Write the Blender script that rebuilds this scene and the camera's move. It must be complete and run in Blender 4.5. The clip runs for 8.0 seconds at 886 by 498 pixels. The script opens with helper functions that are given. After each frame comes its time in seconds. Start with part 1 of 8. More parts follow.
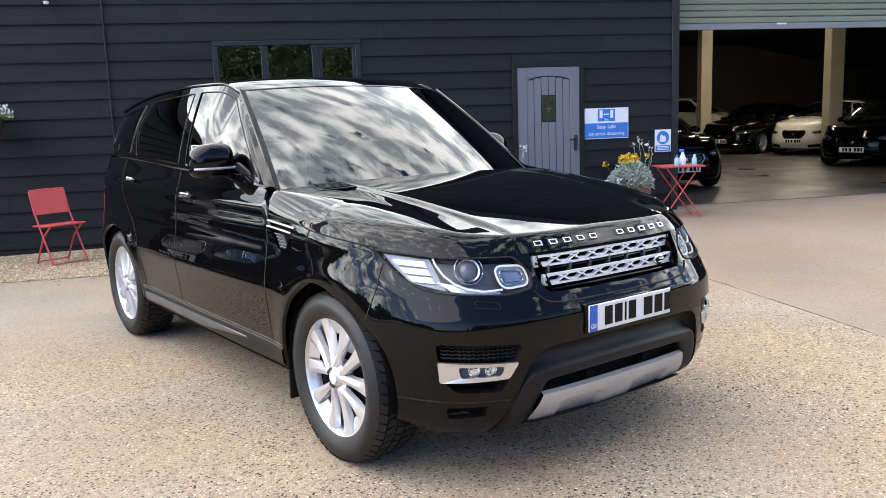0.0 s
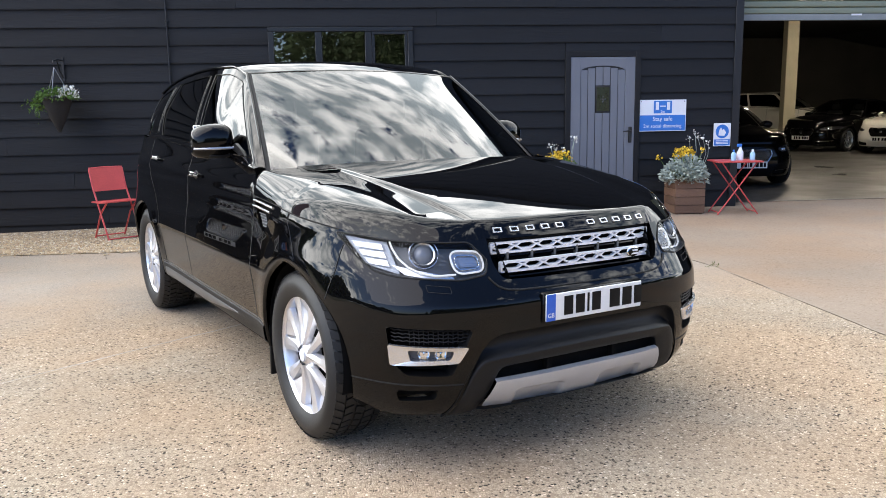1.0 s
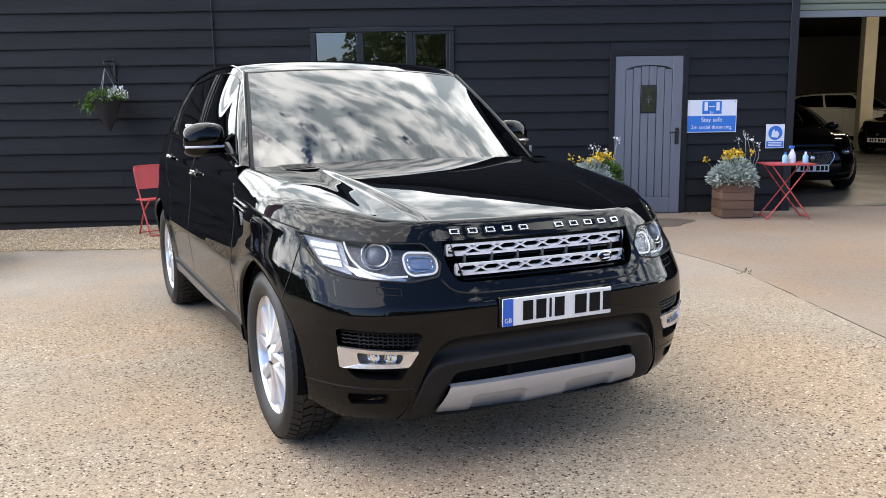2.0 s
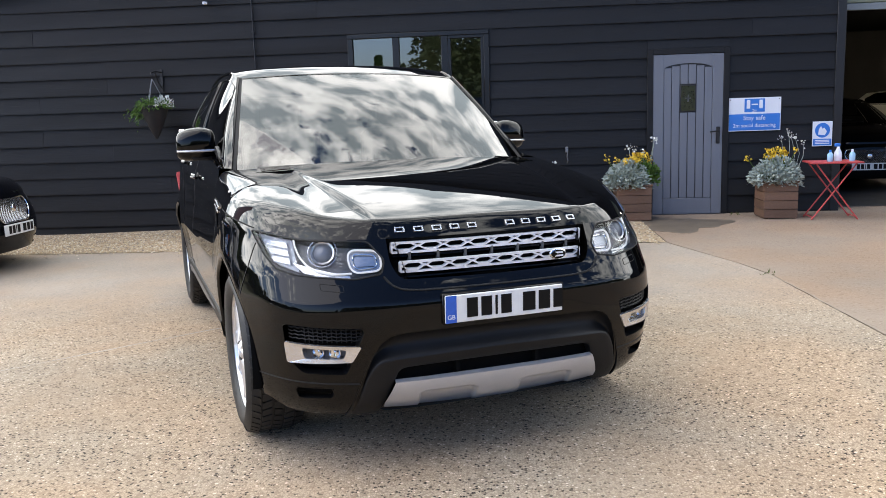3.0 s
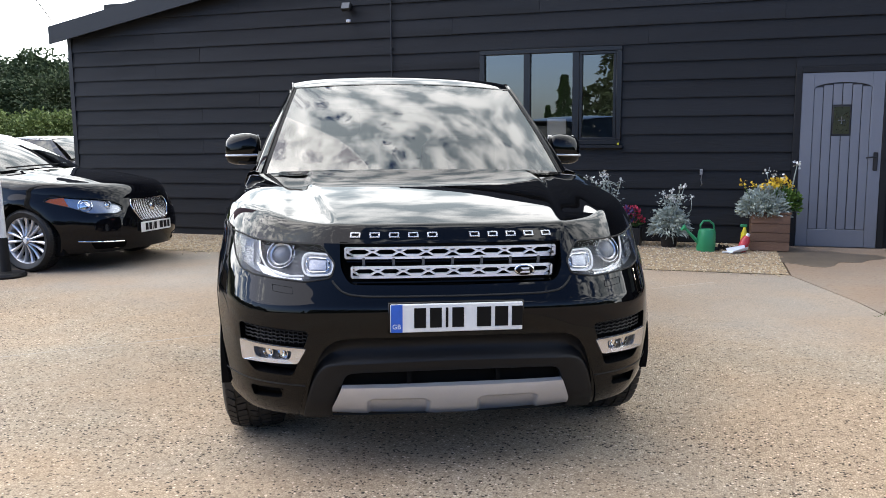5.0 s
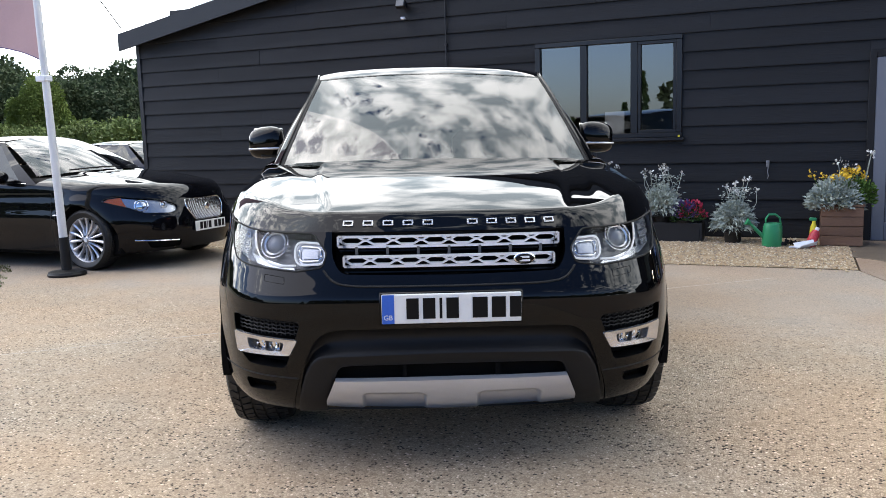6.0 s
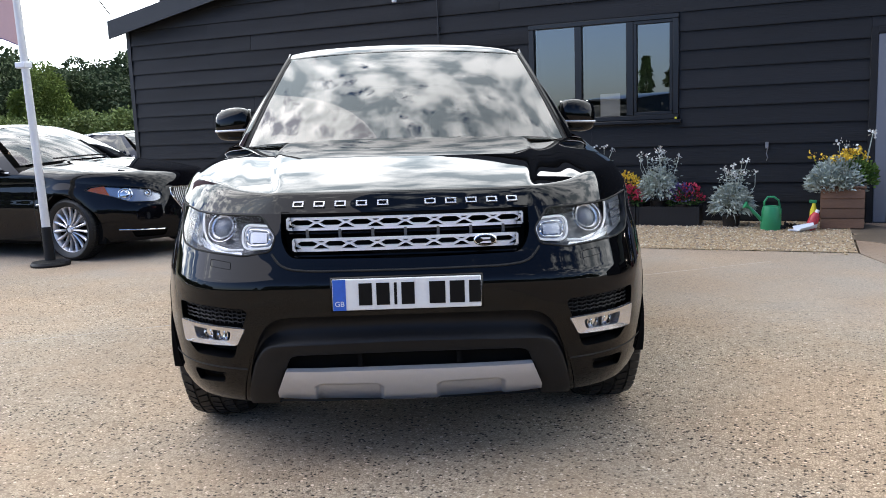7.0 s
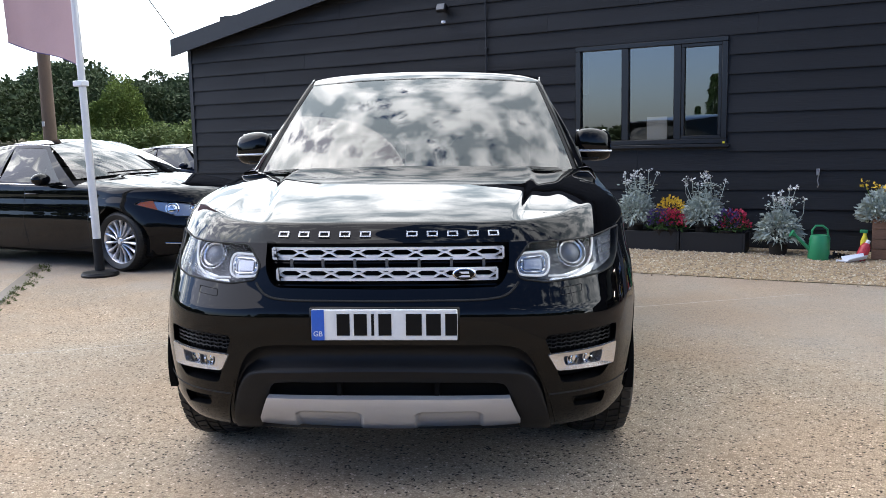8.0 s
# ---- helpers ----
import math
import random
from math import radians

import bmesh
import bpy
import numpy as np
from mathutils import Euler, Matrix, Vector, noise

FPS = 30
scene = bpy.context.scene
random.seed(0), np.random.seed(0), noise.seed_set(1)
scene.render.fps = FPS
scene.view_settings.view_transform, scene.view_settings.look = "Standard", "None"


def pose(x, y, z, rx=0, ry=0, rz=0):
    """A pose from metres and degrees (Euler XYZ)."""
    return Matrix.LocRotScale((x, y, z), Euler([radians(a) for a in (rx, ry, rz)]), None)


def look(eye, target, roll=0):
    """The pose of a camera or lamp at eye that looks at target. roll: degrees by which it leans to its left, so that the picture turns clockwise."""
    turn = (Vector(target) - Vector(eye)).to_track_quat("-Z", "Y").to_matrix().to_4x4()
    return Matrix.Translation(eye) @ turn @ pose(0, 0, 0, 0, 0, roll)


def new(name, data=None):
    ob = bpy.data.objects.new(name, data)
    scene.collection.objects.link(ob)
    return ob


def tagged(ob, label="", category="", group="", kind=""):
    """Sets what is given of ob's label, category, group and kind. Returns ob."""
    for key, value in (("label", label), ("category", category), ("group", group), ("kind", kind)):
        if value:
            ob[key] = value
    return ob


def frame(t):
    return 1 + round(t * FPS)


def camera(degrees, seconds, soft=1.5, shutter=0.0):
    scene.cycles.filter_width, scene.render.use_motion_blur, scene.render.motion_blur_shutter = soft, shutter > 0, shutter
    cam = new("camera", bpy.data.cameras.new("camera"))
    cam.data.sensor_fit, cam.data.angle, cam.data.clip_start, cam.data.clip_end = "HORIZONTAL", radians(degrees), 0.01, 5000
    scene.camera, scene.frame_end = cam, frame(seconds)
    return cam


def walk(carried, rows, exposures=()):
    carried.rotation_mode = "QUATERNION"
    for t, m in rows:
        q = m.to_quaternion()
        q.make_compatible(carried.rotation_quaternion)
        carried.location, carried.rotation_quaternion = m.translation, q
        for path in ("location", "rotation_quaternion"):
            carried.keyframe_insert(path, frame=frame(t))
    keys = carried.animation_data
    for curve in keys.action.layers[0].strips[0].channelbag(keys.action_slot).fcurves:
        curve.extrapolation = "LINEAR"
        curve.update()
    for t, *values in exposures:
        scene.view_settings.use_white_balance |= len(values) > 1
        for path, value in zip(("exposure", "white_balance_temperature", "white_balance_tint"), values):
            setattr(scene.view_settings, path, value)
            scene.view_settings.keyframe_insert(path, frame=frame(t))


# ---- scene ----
cam = camera(56.6, 8.0, soft=0.9)
PATH = [
    (0, (-0.178, -0.31, 1.519), (0.215, 1.624, 1.193), -2.0),
    (0.5, (0.069, -0.389, 1.498), (0.363, 1.56, 1.161), -1.9),
    (1, (0.309, -0.407, 1.486), (0.503, 1.554, 1.141), -0.9),
    (1.5, (0.536, -0.331, 1.473), (0.633, 1.636, 1.129), -0.3),
    (2.8, (1.181, -0.415, 1.449), (1.062, 1.554, 1.121), -2.0),
    (3, (1.284, -0.396, 1.438), (1.122, 1.571, 1.113), -1.9),
    (3.5, (1.545, -0.342, 1.43), (1.289, 1.616, 1.114), -1.1),
    (4, (1.799, -0.369, 1.419), (1.419, 1.57, 1.108), 0.2),
    (4.5, (2.008, -0.33, 1.414), (1.512, 1.583, 1.11), 0.7),
    (4.7, (2.086, -0.253, 1.395), (1.538, 1.649, 1.109), 0.2),
    (5.8, (2.378, 0.01, 1.321), (1.624, 1.844, 1.068), -1.4),
    (6, (2.438, 0.078, 1.295), (1.645, 1.895, 1.033), -1.6),
    (6.5, (2.508, 0.189, 1.248), (1.698, 1.997, 0.971), -1.8),
    (7, (2.536, 0.318, 1.238), (1.726, 2.124, 0.95), -2.2),
    (7.5, (2.598, 0.392, 1.253), (1.759, 2.185, 0.965), -2.5),
    (8, (2.821, 0.437, 1.301), (1.868, 2.178, 1.052), -1.3),
]
walk(cam, [(t, look(eye, target, roll)) for t, eye, target, roll in PATH],
     exposures=[(0.0, 0.72, 7100, 15), (1.5, 0.64, 7100, 15), (3.0, 0.55, 7130, 15), (4.5, 0.49, 7080, 15), (6.0, 0.41, 6970, 15), (8.0, 0.33, 6820, 15)])

# ---- light ----
SUN_EL, SUN_AZ = 52.0, -116.0     # degrees above the horizon; degrees from +y towards +x
world = bpy.data.worlds.new("sky")
scene.world = world
world.use_nodes = True
wn, wl = world.node_tree.nodes, world.node_tree.links
wn.clear()
w_out, w_bg = wn.new("ShaderNodeOutputWorld"), wn.new("ShaderNodeBackground")
w_sky = wn.new("ShaderNodeTexSky")
w_sky.sky_type, w_sky.sun_disc = "NISHITA", False
w_sky.sun_elevation, w_sky.sun_rotation = radians(SUN_EL), radians(SUN_AZ)
w_sky.air_density, w_sky.dust_density, w_sky.ozone_density = 1.0, 1.5, 1.5
w_co, w_map = wn.new("ShaderNodeTexCoord"), wn.new("ShaderNodeMapping")
w_map.inputs["Scale"].default_value = (1.0, 1.0, 1.7)
w_no = wn.new("ShaderNodeTexNoise")
w_no.inputs["Scale"].default_value, w_no.inputs["Detail"].default_value = 11.0, 10.0
w_no.inputs["Roughness"].default_value, w_no.inputs["Distortion"].default_value = 0.60, 0.3
w_ra = wn.new("ShaderNodeValToRGB")
w_ra.color_ramp.elements[0].position, w_ra.color_ramp.elements[1].position = 0.45, 0.55
w_no2 = wn.new("ShaderNodeTexNoise")
w_no2.inputs["Scale"].default_value, w_no2.inputs["Detail"].default_value = 10.0, 10.0
w_ra2 = wn.new("ShaderNodeValToRGB")
w_ra2.color_ramp.elements[0].position, w_ra2.color_ramp.elements[1].position = 0.40, 0.61
w_ra2.color_ramp.elements[0].color, w_ra2.color_ramp.elements[1].color = (7.4, 9.2, 10.4, 1), (25.0, 27.0, 28.0, 1)
w_mix = wn.new("ShaderNodeMix")
w_mix.data_type = "RGBA"
# thin cloud scatters the sun forwards: brighter towards it
w_dot = wn.new("ShaderNodeVectorMath"); w_dot.operation = "DOT_PRODUCT"
w_dot.inputs[1].default_value = (math.sin(radians(SUN_AZ)) * math.cos(radians(SUN_EL)), math.cos(radians(SUN_AZ)) * math.cos(radians(SUN_EL)), math.sin(radians(SUN_EL)))
w_glow = wn.new("ShaderNodeMapRange")
w_glow.interpolation_type = "SMOOTHSTEP"
w_glow.inputs["From Min"].default_value, w_glow.inputs["From Max"].default_value = 0.25, 1.0
w_glow.inputs["To Min"].default_value, w_glow.inputs["To Max"].default_value = 1.0, 1.6
w_cl = wn.new("ShaderNodeVectorMath"); w_cl.operation = "SCALE"
wl.new(w_co.outputs["Generated"], w_dot.inputs[0])
wl.new(w_dot.outputs["Value"], w_glow.inputs["Value"])
w_low, w_lit = wn.new("ShaderNodeMapRange"), wn.new("ShaderNodeMath")
w_low.inputs["From Min"].default_value, w_low.inputs["From Max"].default_value = 0.25, 0.85
w_low.inputs["To Min"].default_value, w_low.inputs["To Max"].default_value = 1.36, 0.80
w_lit.operation = "MULTIPLY"
wl.new(w_glow.outputs[0], w_lit.inputs[0])
wl.new(w_low.outputs[0], w_lit.inputs[1])
wl.new(w_lit.outputs[0], w_cl.inputs["Scale"])
wl.new(w_ra2.outputs["Color"], w_cl.inputs[0])
wl.new(w_co.outputs["Generated"], w_map.inputs["Vector"])
wl.new(w_map.outputs[0], w_no.inputs["Vector"])
wl.new(w_map.outputs[0], w_no2.inputs["Vector"])
# more cloud over the barn, more blue on the other side
w_xyz, w_cov = wn.new("ShaderNodeSeparateXYZ"), wn.new("ShaderNodeMath")
w_cov.operation, w_cov.inputs[1].default_value = "MULTIPLY_ADD", 0.30
wl.new(w_co.outputs["Generated"], w_xyz.inputs[0])
wl.new(w_xyz.outputs["Y"], w_cov.inputs[0])
wl.new(w_no.outputs["Fac"], w_cov.inputs[2])
wl.new(w_cov.outputs[0], w_ra.inputs["Fac"])
# deep blue overhead, pale towards the horizon
w_deep = wn.new("ShaderNodeVectorMath"); w_deep.operation = "MULTIPLY"
w_haze, w_tone = wn.new("ShaderNodeMapRange"), wn.new("ShaderNodeMix")
w_haze.inputs["From Min"].default_value, w_haze.inputs["From Max"].default_value = 0.15, 0.75
w_tone.data_type = "RGBA"
w_tone.inputs["A"].default_value, w_tone.inputs["B"].default_value = (0.98, 1.28, 1.75, 1), (0.42, 0.70, 1.04, 1)
wl.new(w_xyz.outputs["Z"], w_haze.inputs["Value"])
wl.new(w_xyz.outputs["Z"], w_low.inputs["Value"])
wl.new(w_haze.outputs[0], w_tone.inputs["Factor"])
wl.new(w_tone.outputs["Result"], w_deep.inputs[1])
wl.new(w_sky.outputs["Color"], w_deep.inputs[0])
wl.new(w_no2.outputs["Fac"], w_ra2.inputs["Fac"])
wl.new(w_ra.outputs["Color"], w_mix.inputs["Factor"])
wl.new(w_deep.outputs[0], w_mix.inputs["A"])
wl.new(w_cl.outputs[0], w_mix.inputs["B"])
wl.new(w_mix.outputs["Result"], w_bg.inputs["Color"])
w_bg.inputs["Strength"].default_value = 0.15
wl.new(w_bg.outputs[0], w_out.inputs["Surface"])
sun = new("sun", bpy.data.lights.new("sun", "SUN"))
sun.data.energy, sun.data.angle, sun.data.color = 1.6, radians(70.0), (1.0, 0.97, 0.92)
sun.matrix_world = look(
    (60 * math.sin(radians(SUN_AZ)) * math.cos(radians(SUN_EL)), 60 * math.cos(radians(SUN_AZ)) * math.cos(radians(SUN_EL)), 60 * math.sin(radians(SUN_EL))),
    (0, 0, 0))


# ---- materials ----
def surf(name, base, rough=0.5, metal=0.0, var=0.12, scale=6.0, fine=90.0, bump=0.0, bump_scale=200.0, rand=0.0, coat=0.0, coat_ior=1.33,
         spec=0.5, rough_var=0.0, tint=None, stretch=(1, 1, 1)):
    """A principled surface with variation at two scales, fine relief and, where pieces repeat, a tone of its own for each."""
    m = bpy.data.materials.new(name)
    m.use_nodes = True
    n, k = m.node_tree.nodes, m.node_tree.links
    b = n["Principled BSDF"]
    b.inputs["Roughness"].default_value, b.inputs["Metallic"].default_value = rough, metal
    b.inputs["Specular IOR Level"].default_value = spec
    b.inputs["Coat Weight"].default_value, b.inputs["Coat Roughness"].default_value, b.inputs["Coat IOR"].default_value = coat, 0.01, coat_ior
    co, mp = n.new("ShaderNodeTexCoord"), n.new("ShaderNodeMapping")
    mp.inputs["Scale"].default_value = stretch
    k.new(co.outputs["Object"], mp.inputs["Vector"])
    big, small = n.new("ShaderNodeTexNoise"), n.new("ShaderNodeTexNoise")
    big.inputs["Scale"].default_value, big.inputs["Detail"].default_value = scale, 5.0
    small.inputs["Scale"].default_value, small.inputs["Detail"].default_value = fine, 3.0
    for t in (big, small):
        k.new(mp.outputs[0], t.inputs["Vector"])
    info = n.new("ShaderNodeObjectInfo")
    add = n.new("ShaderNodeMath"); add.operation = "ADD"
    k.new(big.outputs["Fac"], add.inputs[0]); k.new(small.outputs["Fac"], add.inputs[1])
    rng = n.new("ShaderNodeMapRange")
    rng.inputs["From Min"].default_value, rng.inputs["From Max"].default_value = 0.6, 1.4
    rng.inputs["To Min"].default_value, rng.inputs["To Max"].default_value = 1 - var, 1 + var
    k.new(add.outputs[0], rng.inputs["Value"])
    rr = n.new("ShaderNodeMapRange")
    rr.inputs["To Min"].default_value, rr.inputs["To Max"].default_value = 1 - rand, 1 + rand
    k.new(info.outputs["Random"], rr.inputs["Value"])
    mul = n.new("ShaderNodeMath"); mul.operation = "MULTIPLY"
    k.new(rng.outputs[0], mul.inputs[0]); k.new(rr.outputs[0], mul.inputs[1])
    sc = n.new("ShaderNodeVectorMath"); sc.operation = "SCALE"
    k.new(mul.outputs[0], sc.inputs["Scale"])
    if tint:
        mx = n.new("ShaderNodeMix"); mx.data_type = "RGBA"
        mx.inputs["A"].default_value, mx.inputs["B"].default_value = (*base, 1), (*tint, 1)
        st = n.new("ShaderNodeMapRange")
        st.inputs["From Min"].default_value, st.inputs["From Max"].default_value = 0.42, 0.62
        k.new(big.outputs["Fac"], st.inputs["Value"]); k.new(st.outputs[0], mx.inputs["Factor"])
        k.new(mx.outputs["Result"], sc.inputs[0])
    else:
        sc.inputs[0].default_value = base
    k.new(sc.outputs[0], b.inputs["Base Color"])
    if rough_var:
        rv = n.new("ShaderNodeMapRange")
        rv.inputs["From Min"].default_value, rv.inputs["From Max"].default_value = 0.3, 0.7
        rv.inputs["To Min"].default_value, rv.inputs["To Max"].default_value = max(0.02, rough - rough_var), min(1, rough + rough_var)
        k.new(big.outputs["Fac"], rv.inputs["Value"]); k.new(rv.outputs[0], b.inputs["Roughness"])
    if bump:
        bt, bp = n.new("ShaderNodeTexNoise"), n.new("ShaderNodeBump")
        bt.inputs["Scale"].default_value, bt.inputs["Detail"].default_value = bump_scale, 4.0
        k.new(mp.outputs[0], bt.inputs["Vector"])
        bp.inputs["Strength"].default_value, bp.inputs["Distance"].default_value = bump, 0.004
        k.new(bt.outputs["Fac"], bp.inputs["Height"]); k.new(bp.outputs[0], b.inputs["Normal"])
    return m


def pane_glass(name, tint, clear, rough=0.0, ior=1.5):
    """Thin glass: what lies behind, through its tint, under a mirror gloss."""
    m = bpy.data.materials.new(name)
    m.use_nodes = True
    n, k = m.node_tree.nodes, m.node_tree.links
    n.clear()
    out, mix, tr, gl, fr = (n.new("ShaderNode" + s) for s in ("OutputMaterial", "MixShader", "BsdfTransparent", "BsdfGlossy", "Fresnel"))
    tr.inputs["Color"].default_value = (tint[0] * clear, tint[1] * clear, tint[2] * clear, 1)
    gl.inputs["Roughness"].default_value, fr.inputs["IOR"].default_value = rough, ior
    k.new(fr.outputs[0], mix.inputs[0]); k.new(tr.outputs[0], mix.inputs[1]); k.new(gl.outputs[0], mix.inputs[2])
    k.new(mix.outputs[0], out.inputs["Surface"])
    return m


def lit(name, colour, strength):
    m = bpy.data.materials.new(name)
    m.use_nodes = True
    b = m.node_tree.nodes["Principled BSDF"]
    b.inputs["Base Color"].default_value = (0.8, 0.8, 0.8, 1)
    b.inputs["Emission Color"].default_value, b.inputs["Emission Strength"].default_value = (*colour, 1), strength
    return m


def concrete(name, stones, grout, scale, relief, stain, rough=0.9, ridge=1.0, paste=None):
    """Worn concrete with its stones showing: stones of four tones, grout between them, broad stains."""
    m = bpy.data.materials.new(name)
    m.use_nodes = True
    n, k = m.node_tree.nodes, m.node_tree.links
    b = n["Principled BSDF"]
    b.inputs["Roughness"].default_value = rough
    b.inputs["Specular IOR Level"].default_value = 0.3
    co = n.new("ShaderNodeTexCoord")
    vo, ve = n.new("ShaderNodeTexVoronoi"), n.new("ShaderNodeTexVoronoi")
    ve.feature = "DISTANCE_TO_EDGE"
    for v in (vo, ve):
        v.inputs["Scale"].default_value, v.inputs["Randomness"].default_value = scale, 1.0
        k.new(co.outputs["Object"], v.inputs["Vector"])
    sep = n.new("ShaderNodeSeparateColor")
    k.new(vo.outputs["Color"], sep.inputs[0])
    ra = n.new("ShaderNodeValToRGB")
    ra.color_ramp.interpolation = "CONSTANT"
    for i, c in enumerate(stones):
        e = ra.color_ramp.elements[i] if i < 2 else ra.color_ramp.elements.new(0.5)
        e.position, e.color = (0, 0.11, 0.34, 0.56, 0.78, 0.94)[i], (*c, 1)
    k.new(sep.outputs[0], ra.inputs["Fac"])
    ed = n.new("ShaderNodeMapRange")
    ed.inputs["From Min"].default_value, ed.inputs["From Max"].default_value = 0.04, 0.16
    k.new(ve.outputs["Distance"], ed.inputs["Value"])
    # stones lie bare in some places and under paste in others
    wear = n.new("ShaderNodeTexNoise")
    wear.inputs["Scale"].default_value, wear.inputs["Detail"].default_value = 1.3, 6.0
    k.new(co.outputs["Object"], wear.inputs["Vector"])
    wr = n.new("ShaderNodeMapRange")
    wr.inputs["From Min"].default_value, wr.inputs["From Max"].default_value = 0.35, 0.6
    wr.inputs["To Min"].default_value, wr.inputs["To Max"].default_value = 0.62 * ridge, 1.0 * ridge
    k.new(wear.outputs["Fac"], wr.inputs["Value"])
    fac = n.new("ShaderNodeMath"); fac.operation = "MULTIPLY"
    k.new(ed.outputs[0], fac.inputs[0]); k.new(wr.outputs[0], fac.inputs[1])
    if paste:            # towards the barn the stones sink under pale paste, along an uneven edge
        xyz, wob, sm = n.new("ShaderNodeSeparateXYZ"), n.new("ShaderNodeMath"), n.new("ShaderNodeMapRange")
        wob.operation = "MULTIPLY_ADD"
        wob.inputs[1].default_value = 2.6
        k.new(co.outputs["Object"], xyz.inputs[0]); k.new(wear.outputs["Fac"], wob.inputs[0]); k.new(xyz.outputs["Y"], wob.inputs[2])
        sm.inputs["From Min"].default_value, sm.inputs["From Max"].default_value = 6.3, 7.6
        k.new(wob.outputs[0], sm.inputs["Value"])
        thin = n.new("ShaderNodeMapRange")
        thin.inputs["To Min"].default_value, thin.inputs["To Max"].default_value = 1.0, 0.28
        k.new(sm.outputs[0], thin.inputs["Value"])
        f2 = n.new("ShaderNodeMath"); f2.operation = "MULTIPLY"
        k.new(fac.outputs[0], f2.inputs[0]); k.new(thin.outputs[0], f2.inputs[1])
        fac = f2
    mx = n.new("ShaderNodeMix"); mx.data_type = "RGBA"
    mx.inputs["A"].default_value = (*grout, 1)
    if paste:
        gm = n.new("ShaderNodeMix"); gm.data_type = "RGBA"
        gm.inputs["A"].default_value, gm.inputs["B"].default_value = (*grout, 1), (*paste, 1)
        k.new(sm.outputs[0], gm.inputs["Factor"]); k.new(gm.outputs["Result"], mx.inputs["A"])
    k.new(fac.outputs[0], mx.inputs["Factor"]); k.new(ra.outputs["Color"], mx.inputs["B"])
    st = n.new("ShaderNodeTexNoise")
    st.inputs["Scale"].default_value, st.inputs["Detail"].default_value = 0.55, 8.0
    k.new(co.outputs["Object"], st.inputs["Vector"])
    sr = n.new("ShaderNodeMapRange")
    sr.inputs["From Min"].default_value, sr.inputs["From Max"].default_value = 0.3, 0.7
    sr.inputs["To Min"].default_value, sr.inputs["To Max"].default_value = 1 - stain, 1 + stain * 0.6
    k.new(st.outputs["Fac"], sr.inputs["Value"])
    sc = n.new("ShaderNodeVectorMath"); sc.operation = "SCALE"
    k.new(mx.outputs["Result"], sc.inputs[0]); k.new(sr.outputs[0], sc.inputs["Scale"])
    # rust-warm and washed-out patches
    rn, rm, ru, rc = n.new("ShaderNodeTexNoise"), n.new("ShaderNodeMapRange"), n.new("ShaderNodeMix"), n.new("ShaderNodeVectorMath")
    rn.inputs["Scale"].default_value, rn.inputs["Detail"].default_value = 0.9, 6.0
    rm.inputs["From Min"].default_value, rm.inputs["From Max"].default_value = 0.38, 0.62
    ru.data_type, rc.operation = "RGBA", "MULTIPLY"
    ru.inputs["A"].default_value, ru.inputs["B"].default_value = (1.05, 0.985, 0.93, 1), (0.96, 1.0, 1.04, 1)
    k.new(co.outputs["Object"], rn.inputs["Vector"]); k.new(rn.outputs["Fac"], rm.inputs["Value"]); k.new(rm.outputs[0], ru.inputs["Factor"])
    k.new(sc.outputs[0], rc.inputs[0]); k.new(ru.outputs["Result"], rc.inputs[1])
    k.new(rc.outputs[0], b.inputs["Base Color"])
    bp = n.new("ShaderNodeBump")
    bp.inputs["Strength"].default_value, bp.inputs["Distance"].default_value = relief, 0.006
    k.new(fac.outputs[0], bp.inputs["Height"]); k.new(bp.outputs[0], b.inputs["Normal"])
    return m


M_AGG = concrete("exposed_aggregate", [(0.034, 0.026, 0.020), (0.335, 0.25, 0.173), (0.54, 0.425, 0.305), (0.40, 0.283, 0.178), (0.80, 0.66, 0.51), (0.07, 0.055, 0.044)], (0.345, 0.264, 0.186), 88, 1.0, 0.16, paste=(0.285, 0.236, 0.188))
M_SLAB = concrete("smooth_concrete", [(0.255, 0.205, 0.164), (0.332, 0.277, 0.225), (0.369, 0.316, 0.261), (0.318, 0.257, 0.201), (0.397, 0.343, 0.286), (0.240, 0.198, 0.163)], (0.310, 0.260, 0.209), 75, 0.15, 0.14, 0.85, 0.4)
M_TAN = concrete("tan_concrete", [(0.164, 0.114, 0.077), (0.255, 0.187, 0.134), (0.300, 0.229, 0.169), (0.267, 0.193, 0.130), (0.340, 0.271, 0.212), (0.199, 0.150, 0.115)], (0.249, 0.187, 0.137), 60, 0.25, 0.16, 0.85, 0.6)
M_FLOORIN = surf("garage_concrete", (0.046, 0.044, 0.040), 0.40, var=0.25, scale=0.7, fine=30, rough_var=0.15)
M_EARTH = surf("earth_verge", (0.14, 0.13, 0.07), 0.95, var=0.35, scale=0.4, fine=14, bump=0.6, bump_scale=30)
M_JOINT = surf("joint_mortar", (0.38, 0.33, 0.27), 0.9, var=0.25, scale=3, fine=60)
M_WORN = surf("worn_joint", (0.23, 0.19, 0.145), 0.9, var=0.3, scale=4, fine=60)
M_DAMP = surf("damp_stain", (0.11, 0.085, 0.06), 0.55, var=0.3, scale=4, fine=60)
M_BOARD = surf("black_stained_board", (0.0052, 0.0055, 0.0064), 0.6, var=0.35, scale=1.2, fine=55, bump=0.6, bump_scale=26, rand=0.32, rough_var=0.12, stretch=(0.25, 1, 5), spec=0.34)
M_BTRIM = surf("black_painted_trim", (0.007, 0.0075, 0.009), 0.5, var=0.25, scale=3, fine=60, bump=0.15)
